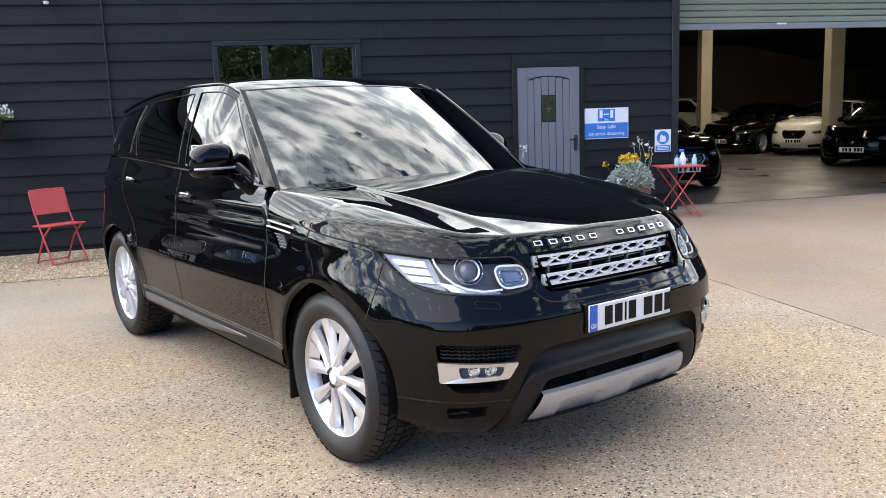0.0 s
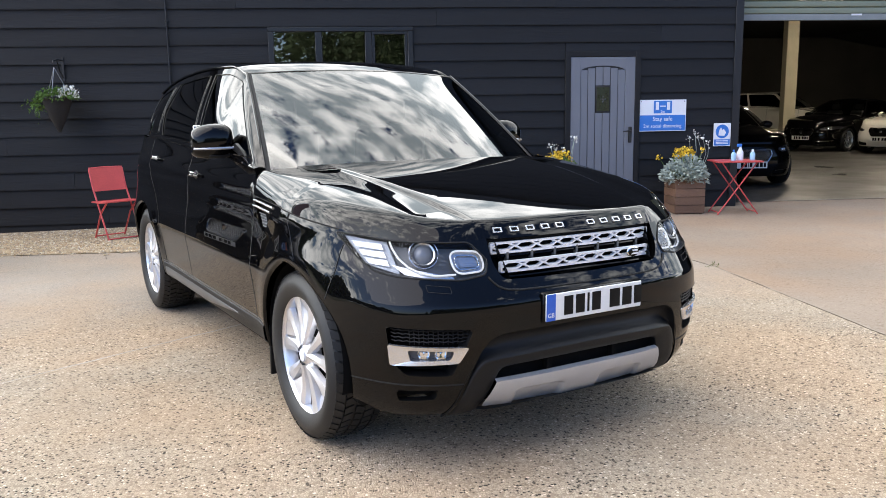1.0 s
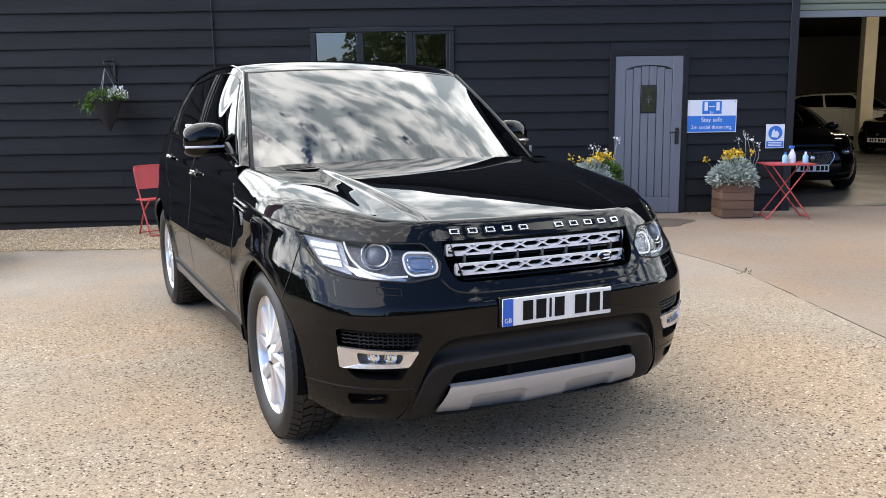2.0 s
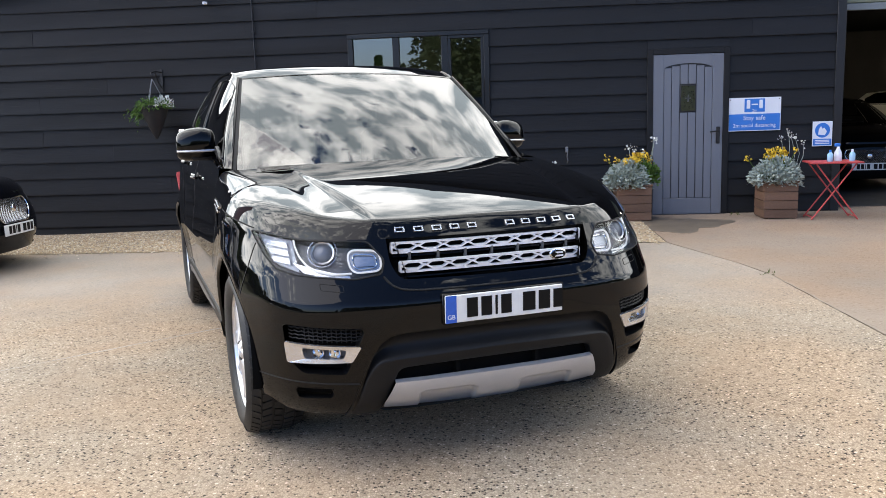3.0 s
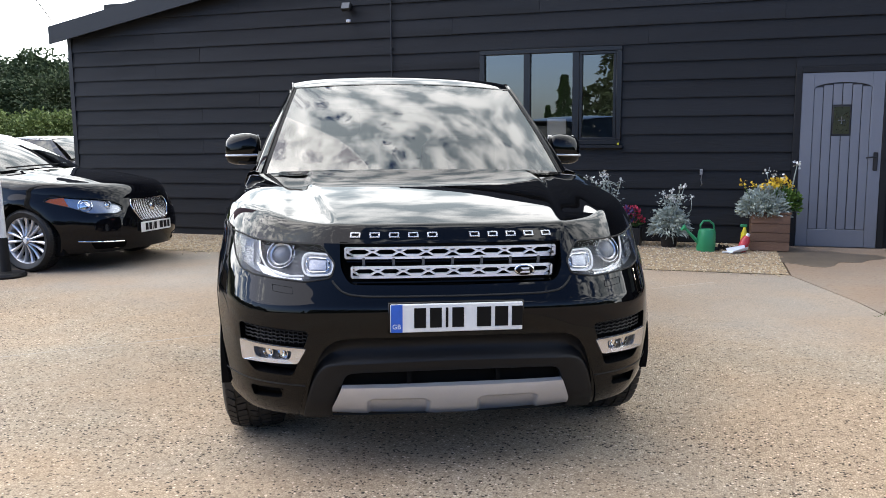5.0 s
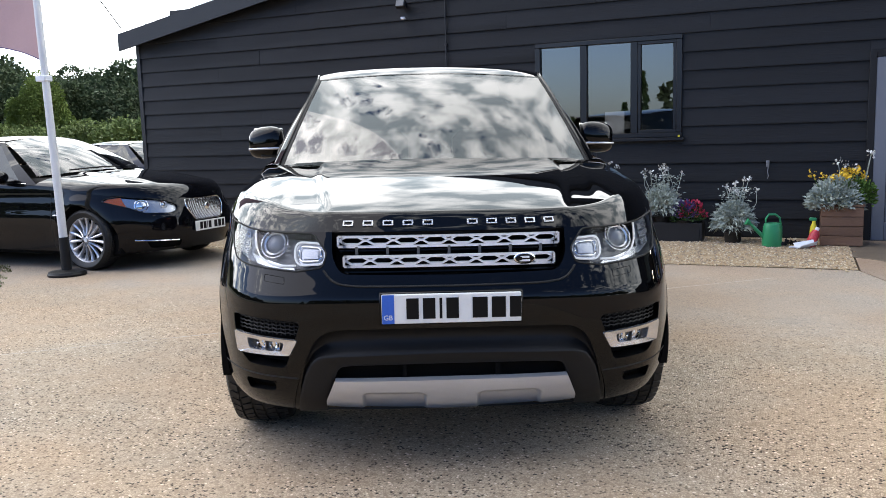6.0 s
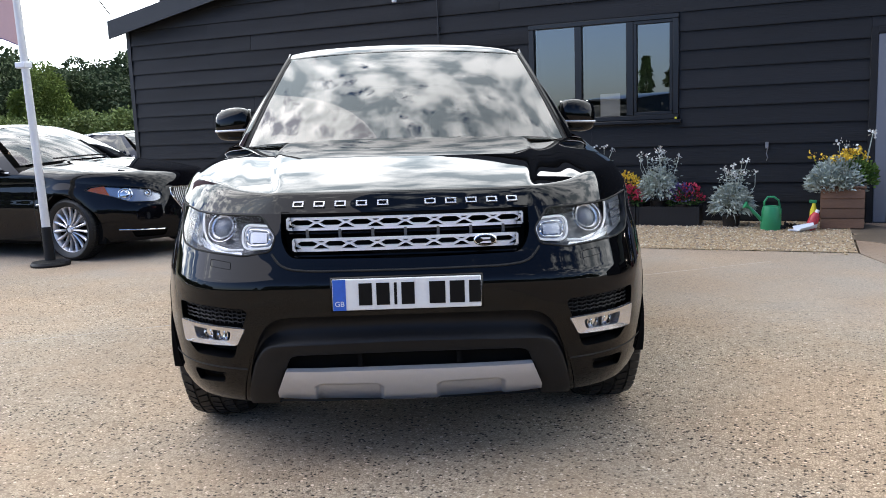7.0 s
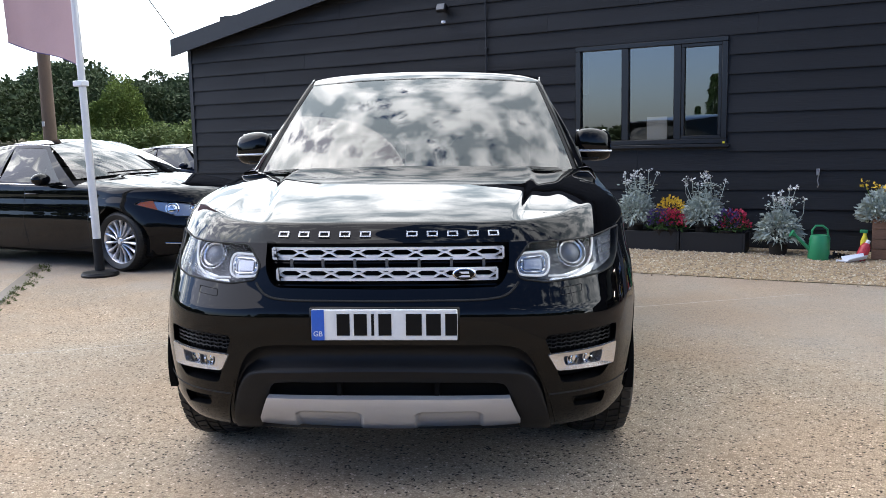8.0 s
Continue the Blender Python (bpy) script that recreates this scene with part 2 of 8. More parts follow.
M_ROOF = surf("dark_roof_sheet", (0.035, 0.036, 0.04), 0.6, var=0.2, scale=2)
M_DOOR = surf("grey_painted_door", (0.140, 0.150, 0.174), 0.5, var=0.06, scale=3, fine=70, bump=0.08, bump_scale=60, stretch=(4, 4, 0.6))
M_GROOVE = surf("door_groove", (0.03, 0.032, 0.038), 0.7)
M_IRON = surf("black_iron", (0.012, 0.012, 0.012), 0.45, var=0.2)
M_UPVC = surf("black_window_frame", (0.006, 0.006, 0.007), 0.35, var=0.15)
M_PANE = pane_glass("window_pane", (0.8, 0.85, 0.85), 0.6, ior=2.5)
M_LEADED = surf("obscure_glass", (0.02, 0.025, 0.012), 0.15, var=0.7, scale=25, fine=120, bump=0.6, bump_scale=70)
M_SHUT = surf("pale_green_shutter", (0.19, 0.215, 0.155), 0.45, var=0.06, scale=2, fine=40)
M_SHUTB = surf("shutter_bottom_rail", (0.2, 0.22, 0.22), 0.4, var=0.1)
M_CREAM = surf("cream_painted_post", (0.46, 0.42, 0.30), 0.6, var=0.12, scale=2)
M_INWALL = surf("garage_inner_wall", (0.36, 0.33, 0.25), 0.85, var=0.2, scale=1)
# the cream inner wall again, darkened in colour for the dim far end
M_INBACK = surf("garage_back_wall_dimmed", (0.07, 0.066, 0.058), 0.85, var=0.25, scale=1)
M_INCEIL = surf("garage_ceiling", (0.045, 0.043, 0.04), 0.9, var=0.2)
M_SIGNW = surf("sign_white", (0.72, 0.74, 0.78), 0.35, var=0.03)
M_SIGNB = surf("sign_blue", (0.018, 0.17, 0.56), 0.35, var=0.05)
M_PLANTER = surf("brown_stained_timber", (0.16, 0.085, 0.05), 0.7, var=0.35, scale=3, fine=60, bump=0.3, bump_scale=40, rand=0.25, stretch=(0.4, 0.4, 4))
M_PLANTBASE = surf("weathered_grey_plank", (0.16, 0.13, 0.10), 0.8, var=0.3, scale=4, bump=0.3, bump_scale=40)
M_SOIL = surf("potting_soil", (0.02, 0.015, 0.01), 0.95, var=0.4, scale=20)
M_RED = surf("coral_red_paint", (0.50, 0.062, 0.058), 0.45, var=0.1, scale=4, fine=50)
M_REDFAB = surf("red_slatted_seat", (0.56, 0.075, 0.065), 0.6, var=0.12, scale=5, fine=80, bump=0.15)
M_SILVERLEAF = surf("silver_felt_leaf", (0.34, 0.385, 0.335), 0.8, var=0.3, scale=10, fine=40, rand=0.1)
M_GREENLEAF = surf("fresh_green_leaf", (0.09, 0.16, 0.035), 0.55, var=0.4, scale=9, fine=40, spec=0.1)
M_DARKLEAF = surf("deep_green_leaf", (0.045, 0.09, 0.03), 0.6, var=0.45, scale=7, fine=30, spec=0.1)
M_YELLOW = surf("yellow_petal", (0.72, 0.46, 0.03), 0.7, var=0.2, scale=20)
M_WHITEFL = surf("white_blossom", (0.62, 0.62, 0.58), 0.7, var=0.15, scale=20)
M_CRIMSON = surf("crimson_petal", (0.42, 0.02, 0.06), 0.65, var=0.3, scale=20)
M_VIOLET = surf("violet_petal", (0.06, 0.035, 0.13), 0.7, var=0.3, scale=20)
M_WICKER = surf("dark_wicker", (0.016, 0.013, 0.011), 0.8, var=0.4, scale=10, fine=90, bump=0.7, bump_scale=70)
M_CHAIN = surf("galvanised_wire", (0.35, 0.35, 0.36), 0.4, metal=0.9, var=0.1)
M_CANGREEN = surf("green_plastic", (0.012, 0.22, 0.09), 0.4, var=0.08, scale=5)
M_YELPLAS = surf("yellow_plastic", (0.7, 0.58, 0.03), 0.4, var=0.08)
M_REDPLAS = surf("red_plastic_wrapper", (0.45, 0.03, 0.04), 0.4, var=0.35, scale=18)
M_WHITEPLAS = surf("white_plastic", (0.72, 0.74, 0.78), 0.35, var=0.06)
M_BLUEPLAS = surf("pale_blue_gel", (0.30, 0.52, 0.66), 0.2, var=0.06)
M_PAINT = surf("black_car_paint", (0.002, 0.002, 0.0023), 0.35, var=0.05, scale=3, coat=1.0, spec=0.0)
M_NAVY = surf("midnight_black_car_paint", (0.0025, 0.0026, 0.0036), 0.35, var=0.05, coat=1.0, spec=0.0)
M_BLUECAR = surf("dark_blue_car_paint", (0.006, 0.010, 0.024), 0.35, var=0.05, coat=1.0, spec=0.0)
M_WHITECAR = surf("white_car_paint", (0.78, 0.75, 0.66), 0.2, var=0.03, coat=1.0)
M_SILVER = surf("silver_painted_plastic", (0.74, 0.77, 0.82), 0.3, metal=0.3, var=0.05, scale=9, fine=300)
M_BEZEL = surf("satin_silver_bezel", (0.62, 0.62, 0.64), 0.27, metal=0.9, var=0.05, scale=9, fine=300)
M_SKID = surf("satin_silver_skid", (0.47, 0.47, 0.48), 0.40, metal=0.6, var=0.07, scale=7, fine=250)
M_CHROME = surf("chrome", (0.78, 0.78, 0.78), 0.07, metal=1.0, var=0.04)
M_ALLOY = surf("silver_alloy", (0.70, 0.70, 0.72), 0.28, metal=0.75, var=0.05, scale=8, fine=200)
M_PLASTIC = surf("charcoal_plastic", (0.0075, 0.0075, 0.008), 0.5, var=0.15, scale=8, fine=220, bump=0.12, bump_scale=500, spec=0.25)
M_GLOSSBLK = surf("gloss_black_plastic", (0.0025, 0.0025, 0.0025), 0.1, var=0.05, spec=0.2)
M_TYRE = surf("tyre_rubber", (0.006, 0.006, 0.0062), 0.58, var=0.2, scale=9, fine=150, bump=0.1, bump_scale=200)
# near black: puts the shade inside openings into the colour
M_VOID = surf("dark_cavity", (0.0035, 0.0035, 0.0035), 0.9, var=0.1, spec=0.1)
M_SEAM = surf("panel_gap", (0.0015, 0.0015, 0.0015), 0.8)
M_SILLGREY = surf("grey_sill_trim", (0.10, 0.105, 0.11), 0.35, metal=0.4, var=0.08)
M_SCREEN = pane_glass("windscreen_glass", (0.72, 0.82, 0.82), 0.3, ior=1.88)
M_PRIVACY = pane_glass("privacy_glass", (0.5, 0.5, 0.5), 0.06, ior=1.55)
M_LENS = pane_glass("lamp_lens", (1, 1, 1), 0.95, ior=1.28)
M_DRL = lit("daytime_light", (0.88, 0.95, 1.0), 0.28)
M_LAMPIN = surf("lamp_reflector", (0.55, 0.57, 0.6), 0.22, metal=0.8, var=0.08, scale=20)
M_LAMPMID = surf("lamp_clear_reflector", (0.42, 0.44, 0.48), 0.25, metal=0.7, var=0.1, scale=20)
M_PROJ = surf("projector_glass", (0.17, 0.185, 0.21), 0.10, var=0.1, spec=0.8)
M_LAMPOUT = surf("lamp_outer_reflector", (0.24, 0.26, 0.29), 0.35, metal=0.35, var=0.15, scale=25)
M_LAMPDK = surf("lamp_housing", (0.085, 0.09, 0.10), 0.3, var=0.15, scale=20)
M_AMBER = surf("amber_reflector", (0.80, 0.17, 0.04), 0.15, var=0.1)
M_TAIL = surf("red_tail_lens", (0.35, 0.01, 0.01), 0.12, var=0.1)
M_PLATEW = surf("plate_white", (0.70, 0.70, 0.68), 0.35, var=0.03)
M_PLATEK = surf("plate_black", (0.004, 0.004, 0.004), 0.5, spec=0.15)
M_PLATEB = surf("plate_blue", (0.012, 0.10, 0.48), 0.35)
M_SEAT = surf("black_leather", (0.012, 0.012, 0.012), 0.5, var=0.15)
M_DASH = surf("dark_dashboard", (0.022, 0.022, 0.022), 0.6, var=0.15)
M_POLEW = surf("white_flag_pole", (0.62, 0.62, 0.62), 0.35, var=0.08, scale=3)
M_FLAG = surf("faded_pink_flag_cloth", (0.46, 0.30, 0.30), 0.8, var=0.12, scale=2, fine=120)
M_TIMBERPOLE = surf("creosoted_pole", (0.10, 0.065, 0.045), 0.85, var=0.3, scale=2, fine=40, stretch=(3, 3, 0.4))
M_BARK = surf("bark", (0.07, 0.05, 0.035), 0.9, var=0.4, scale=5)
M_WEED = surf("dry_weed_leaf", (0.10, 0.12, 0.045), 0.7, var=0.4, scale=9, fine=40, spec=0.1)
M_WOODS = surf("woodland_leaf", (0.056, 0.077, 0.038), 0.7, var=0.4, scale=0.12, fine=2.5, spec=0.1)
M_HEDGE = surf("hedge_leaf", (0.125, 0.16, 0.055), 0.7, var=0.45, scale=0.5, fine=6, spec=0.1)
M_BUSH = surf("bush_leaf", (0.125, 0.165, 0.042), 0.7, var=0.45, scale=0.9, fine=8, spec=0.1)
M_GRAVEL = surf("pea_shingle", (0.31, 0.225, 0.135), 0.85, var=0.2, scale=9, fine=50)
M_STONE = []


# ---- building tools ----
def curve(*pts):
    """A smooth function through a few (x, y) stations, monotone between them."""
    xs, ys = np.array([p[0] for p in pts], float), np.array([p[1] for p in pts], float)
    d = np.diff(ys) / np.diff(xs)
    m = np.zeros(len(xs))
    m[0], m[-1] = d[0], d[-1]
    for i in range(1, len(xs) - 1):
        m[i] = 0 if d[i - 1] * d[i] <= 0 else 2 * d[i - 1] * d[i] / (d[i - 1] + d[i])

    def f(x):
        x = np.clip(np.asarray(x, float), xs[0], xs[-1])
        i = np.clip(np.searchsorted(xs, x, side="right") - 1, 0, len(xs) - 2)
        h = xs[i + 1] - xs[i]
        t = (x - xs[i]) / h
        return ((2 * t**3 - 3 * t**2 + 1) * ys[i] + (t**3 - 2 * t**2 + t) * h * m[i]
                + (-2 * t**3 + 3 * t**2) * ys[i + 1] + (t**3 - t**2) * h * m[i + 1])
    return f


def mesh_of(name, verts, faces, smooth=True, sharp=38):
    me = bpy.data.meshes.new(name)
    me.from_pydata([tuple(map(float, v)) for v in verts], [], [tuple(int(i) for i in f) for f in faces])
    me.validate()
    if smooth:
        me.polygons.foreach_set("use_smooth", [True] * len(me.polygons))
        me.set_sharp_from_angle(angle=radians(sharp))
    me.update()
    return me


def part(name, shape, material, parent=None, label="", smooth=True, sharp=38, merge=0.0):
    """Links one mesh, from a bmesh or from (verts, faces), under its thing."""
    if isinstance(shape, bmesh.types.BMesh):
        if merge:
            bmesh.ops.remove_doubles(shape, verts=shape.verts, dist=merge)
        me = bpy.data.meshes.new(name)
        shape.to_mesh(me)
        shape.free()
        if smooth:
            me.polygons.foreach_set("use_smooth", [True] * len(me.polygons))
            me.set_sharp_from_angle(angle=radians(sharp))
    elif isinstance(shape, bpy.types.Mesh):
        me = shape
    else:
        me = mesh_of(name, shape[0], shape[1], smooth, sharp)
    if material and not me.materials:
        me.materials.append(material)
    ob = new(name, me)
    if parent:
        ob.parent = parent
    if label:
        tagged(ob, label)
    return ob


def thing(name, m, label, category, group="", kind=""):
    ob = new(name)
    ob.empty_display_size = 0.1
    ob.matrix_basis = m
    return tagged(ob, label, category, group, kind)


def box(bm, x0, x1, y0, y1, z0, z1, bevel=0.0, m=None):
    """A block, its edges eased, added to bm."""
    c = Matrix.Translation(((x0 + x1) / 2, (y0 + y1) / 2, (z0 + z1) / 2)) @ Matrix.Diagonal((x1 - x0, y1 - y0, z1 - z0, 1))
    r = bmesh.ops.create_cube(bm, size=1.0, matrix=(m @ c) if m else c)
    if bevel:
        es = {e for v in r["verts"] for e in v.link_edges}
        bmesh.ops.bevel(bm, geom=list(es), offset=bevel, segments=1, affect="EDGES", profile=0.5)
    return bm


def block(x0, x1, y0, y1, z0, z1, bevel=0.0, m=None):
    return box(bmesh.new(), x0, x1, y0, y1, z0, z1, bevel, m)


def rod(bm, a, b, r, r2=None, seg=10):
    """A round bar from a to b."""
    a, b = Vector(a), Vector(b)
    m = Matrix.Translation((a + b) / 2) @ (b - a).to_track_quat("Z", "Y").to_matrix().to_4x4()
    bmesh.ops.create_cone(bm, cap_ends=True, segments=seg, radius1=r, radius2=r if r2 is None else r2, depth=(b - a).length, matrix=m)
    return bm


def lathe(profile, seg=32, axis="z"):
    """Turns (radius, height) stations about an axis; returns (verts, faces)."""
    v, f, n = [], [], len(profile)
    for i in range(seg):
        a = 2 * math.pi * i / seg
        for r, h in profile:
            p = (r * math.cos(a), r * math.sin(a), h)
            v.append(p if axis == "z" else (p[2], p[0], p[1]))
    for i in range(seg):
        j = (i + 1) % seg
        for q in range(n - 1):
            f.append((i * n + q, j * n + q, j * n + q + 1, i * n + q + 1))
    return v, f


def tube(points, r, seg=8, closed=False):
    """A bent bar along points; returns (verts, faces)."""
    p = [Vector(q) for q in points]
    v, f, n = [], [], len(p)
    up = Vector((0, 0, 1))
    for i in range(n):
        a = p[(i - 1) % n] if (i or closed) else p[0]
        b = p[(i + 1) % n] if (i < n - 1 or closed) else p[-1]
        t = (b - a).normalized()
        u = t.cross(up)
        if u.length < 0.15:
            u = t.cross(Vector((0, 1, 0)))
        u.normalize()
        w = u.cross(t)
        for k in range(seg):
            c = 2 * math.pi * k / seg
            v.append(p[i] + (u * math.cos(c) + w * math.sin(c)) * r)
    for i in range(n if closed else n - 1):
        j = (i + 1) % n
        for k in range(seg):
            l = (k + 1) % seg
            f.append((i * seg + k, i * seg + l, j * seg + l, j * seg + k))
    if not closed:
        f.append(tuple(range(seg - 1, -1, -1)))
        f.append(tuple((n - 1) * seg + k for k in range(seg)))
    return v, f


def join(*shapes):
    v, f = [], []
    for sv, sf in shapes:
        o = len(v)
        v += list(sv)
        f += [tuple(i + o for i in q) for q in sf]
    return v, f


def prism(poly, a, b, plane="xz"):
    """A flat outline given thickness: poly in the plane, from a to b across it."""
    def at(p, d):
        return (p[0], d, p[1]) if plane == "xz" else (p[0], p[1], d) if plane == "xy" else (d, p[0], p[1])
    n = len(poly)
    v = [at(p, a) for p in poly] + [at(p, b) for p in poly]
    f = [tuple(range(n)), tuple(range(2 * n - 1, n - 1, -1))]
    f += [(i, i + n, (i + 1) % n + n, (i + 1) % n) for i in range(n)]
    return v, f


def grid_faces(p):
    n, m = p.shape[:2]
    idx = np.arange(n * m).reshape(n, m)
    f = np.stack([idx[:-1, :-1], idx[1:, :-1], idx[1:, 1:], idx[:-1, 1:]], -1).reshape(-1, 4)
    return [tuple(q) for q in p.reshape(-1, 3)], [tuple(q) for q in f]


# ---- the yard ----
WY = 10.8            # face of the barn
def slab(name, poly, z0, z1, material, label, category, parent=None):
    v, f = prism(poly, z0, z1, "xy")
    bm = bmesh.new()
    vs = [bm.verts.new(p) for p in v]
    for q in f:
        bm.faces.new([vs[i] for i in q])
    bmesh.ops.recalc_face_normals(bm, faces=bm.faces)
    ob = part(name, bm, material, parent, smooth=False)
    return tagged(ob, label, category, kind="structure")


slab("ground", [(-900, -900), (900, -900), (900, 900), (-900, 900)], -0.8, -0.20, M_EARTH, "rough earth and grass reaching to the horizon", "ground")
slab("pavement", [(-30, -40), (3.62, -40), (3.60, 4.1), (3.53, 5.7), (3.48, 6.65), (3.36, 7.2), (2.95, 8.45), (-30, 8.5)], -0.25, 0.0, M_AGG, "worn beige concrete yard with exposed stones", "pavement")
slab("pavement", [(3.635, -40), (30, -40), (30, 11.18), (5.6, 11.18), (5.6, 10.8), (2.97, 10.8), (2.97, 8.45), (3.375, 7.2), (3.495, 6.65), (3.545, 5.7), (3.615, 4.1)], -0.25, 0.0, M_TAN, "tan concrete drive beside the barn door", "pavement")

def crack(name, pts, width, material, label, z=0.0015, seed=1):
    rnd = random.Random(seed)
    v, f = [], []
    for i, (x, y) in enumerate(pts):
        a, b = Vector(pts[max(i - 1, 0)]), Vector(pts[min(i + 1, len(pts) - 1)])
        n = Vector((-(b - a).y, (b - a).x)).normalized() * width * rnd.uniform(0.35, 0.65)
        v += [(x - n.x, y - n.y, z), (x + n.x, y + n.y, z)]
        if i:
            f.append((2 * i - 2, 2 * i - 1, 2 * i + 1, 2 * i))
    return tagged(part(name, (v, f), material, smooth=False), label, "joint", kind="structure")


rj = random.Random(4)
line = [(-2.25 + (x + 2.25), 3.70 + (x + 2.25) * 0.925 + rj.uniform(-0.006, 0.006)) for x in np.linspace(-9, 2.25, 110)]
crack("concrete_joint", line, 0.016, M_JOINT, "pale mortar joint across the yard")
gl = []
for y in np.linspace(-6, 7.15, 90):
    x = float(curve((-6, 3.63), (4.1, 3.607), (5.7, 3.538), (6.65, 3.488), (7.2, 3.367))(y))
    gl.append((x + rj.uniform(-0.01, 0.01), float(y)))
crack("concrete_joint", gl, 0.012, M_WORN, "dark worn joint between two slabs", seed=2)
# damp patch before the door
dp = []
for k in range(40):
    a = 2 * math.pi * k / 40
    r = 1 + 0.25 * math.sin(3 * a + 1) + 0.12 * math.sin(7 * a)
    dp.append((3.35 + 0.55 * r * math.cos(a), 9.85 + 0.62 * r * math.sin(a)))
slab("pavement_stain", dp, 0.0, 0.003, M_DAMP, "damp dark patch on the concrete at the door", "stain")

# shingle strip along the wall
def bed_z(x, y):
    """The shingle falls away towards the barn's far corner."""
    return 0.004 - 0.10 * min(max(-x / 5.0, 0.0), 1.0) * min(max((y - 8.5) / 2.2, 0.0), 1.0)


rows = [[(x, y, bed_z(x, y)) for x in np.linspace(-9, 2.95, 40)] for y in (8.47, 8.52, 9.0, 9.6, 10.2, 10.82)]
tagged(part("gravel_bed", grid_faces(np.array(rows)), M_GRAVEL), "bed of pale shingle along the barn", "gravel", kind="structure")


def shingle(name, n, seed, material, label, area):
    rnd = np.random.RandomState(seed)
    v, f = [], []
    x0, x1, y0, y1 = area
    base = np.array([(1, 0, 0), (0, 1, 0), (-1, 0, 0), (0, -1, 0), (0, 0, 1), (0, 0, -1)], float)
    tri = [(0, 1, 4), (1, 2, 4), (2, 3, 4), (3, 0, 4), (1, 0, 5), (2, 1, 5), (3, 2, 5), (0, 3, 5)]
    for i in range(n):
        r = rnd.uniform(0.006, 0.015)
        edge = rnd.rand() < 0.06
        c = np.array((rnd.uniform(x0, x1), y0 - rnd.exponential(0.06) if edge else rnd.uniform(y0, y1), r * 0.35))
        c[2] += bed_z(c[0], c[1])
        a = rnd.uniform(0, 6.3)
        q = base * np.array((r * rnd.uniform(0.8, 1.4), r, r * rnd.uniform(0.55, 0.8))) * rnd.uniform(0.8, 1.2, (6, 1))
        q = np.stack([q[:, 0] * math.cos(a) - q[:, 1] * math.sin(a), q[:, 0] * math.sin(a) + q[:, 1] * math.cos(a), q[:, 2]], -1) + c
        o = len(v)
        v += [tuple(p) for p in q]
        f += [(t[0] + o, t[1] + o, t[2] + o) for t in tri]
    return tagged(part(name, (v, f), material, smooth=False), label, "gravel", kind="stuff")


stone_tones = [(0.44, 0.35, 0.225), (0.35, 0.245, 0.145), (0.52, 0.45, 0.34), (0.25, 0.20, 0.15)]
for k, c in enumerate(stone_tones):
    ms = surf("shingle_stone", c, 0.8, var=0.3, scale=14, fine=70)
    shingle("shingle", 5200, 20 + k, ms, "loose pale brown shingle stones", (-8.6, 2.95, 8.55, 10.75))


# ---- the barn ----
EAVE_X, EAVE_Z, PITCH = -7.62, 3.12, 0.185
RIGHT = 26.0
APEX = 8.0
GX0, GX1, GZ = 5.60, 11.6, 3.55
ROW = 0.2285


def rake(x):
    return EAVE_Z + PITCH * (APEX - EAVE_X - abs(x - APEX))


def feather_board(length, h=ROW + 0.03, t0=0.005, t1=0.030):
    """One feather-edged board, thick at its lower edge, from x = 0."""
    prof = [(0.0, 0.0), (-t1, 0.0), (-t1, 0.012), (-t0, h), (0.0, h)]
    n = max(2, int(length / 0.8))
    v, f = [], []
    for i in range(n + 1):
        x = length * i / n
        w = 0.0015 * math.sin(i * 2.1 + length * 3)
        for y, z in prof:
            v.append((x, y + w, z + w * 0.5))
    k = len(prof)
    for i in range(n):
        for j in range(k):
            f.append((i * k + j, (i + 1) * k + j, (i + 1) * k + (j + 1) % k, i * k + (j + 1) % k))
    f += [tuple(range(k)), tuple(n * k + j for j in range(k - 1, -1, -1))]
    return v, f


DOOR = (3.13, 4.17, -0.1, 2.16)
WIN = (-0.83, 1.06, 1.255, 2.515)
wx0, wx1, wz0, wz1 = WIN[0] + 0.05, WIN[1] - 0.05, WIN[2] + 0.04, WIN[3] - 0.04
wall = part("wall_front", join(*(prism(p, WY + 0.03, WY + 0.06) for p in (
    [(EAVE_X, -0.25), (wx0, -0.25), (wx0, rake(wx0)), (EAVE_X, rake(EAVE_X))],
    [(wx0, -0.25), (wx1, -0.25), (wx1, wz0), (wx0, wz0)],
    [(wx0, wz1), (wx1, wz1), (wx1, rake(wx1)), (wx0, rake(wx0))],
    [(wx1, -0.25), (3.16, -0.25), (3.16, 2.13), (4.14, 2.13), (4.14, -0.25), (GX0, -0.25), (GX0, GZ), (GX1, GZ), (GX1, -0.25), (RIGHT, -0.25), (RIGHT, rake(RIGHT)), (APEX, rake(APEX)), (wx1, rake(wx1))]))), M_BTRIM, smooth=False)
tagged(wall, "black weatherboarded gable wall of a barn", "wall", kind="structure")
rb = random.Random(11)
lengths = {}


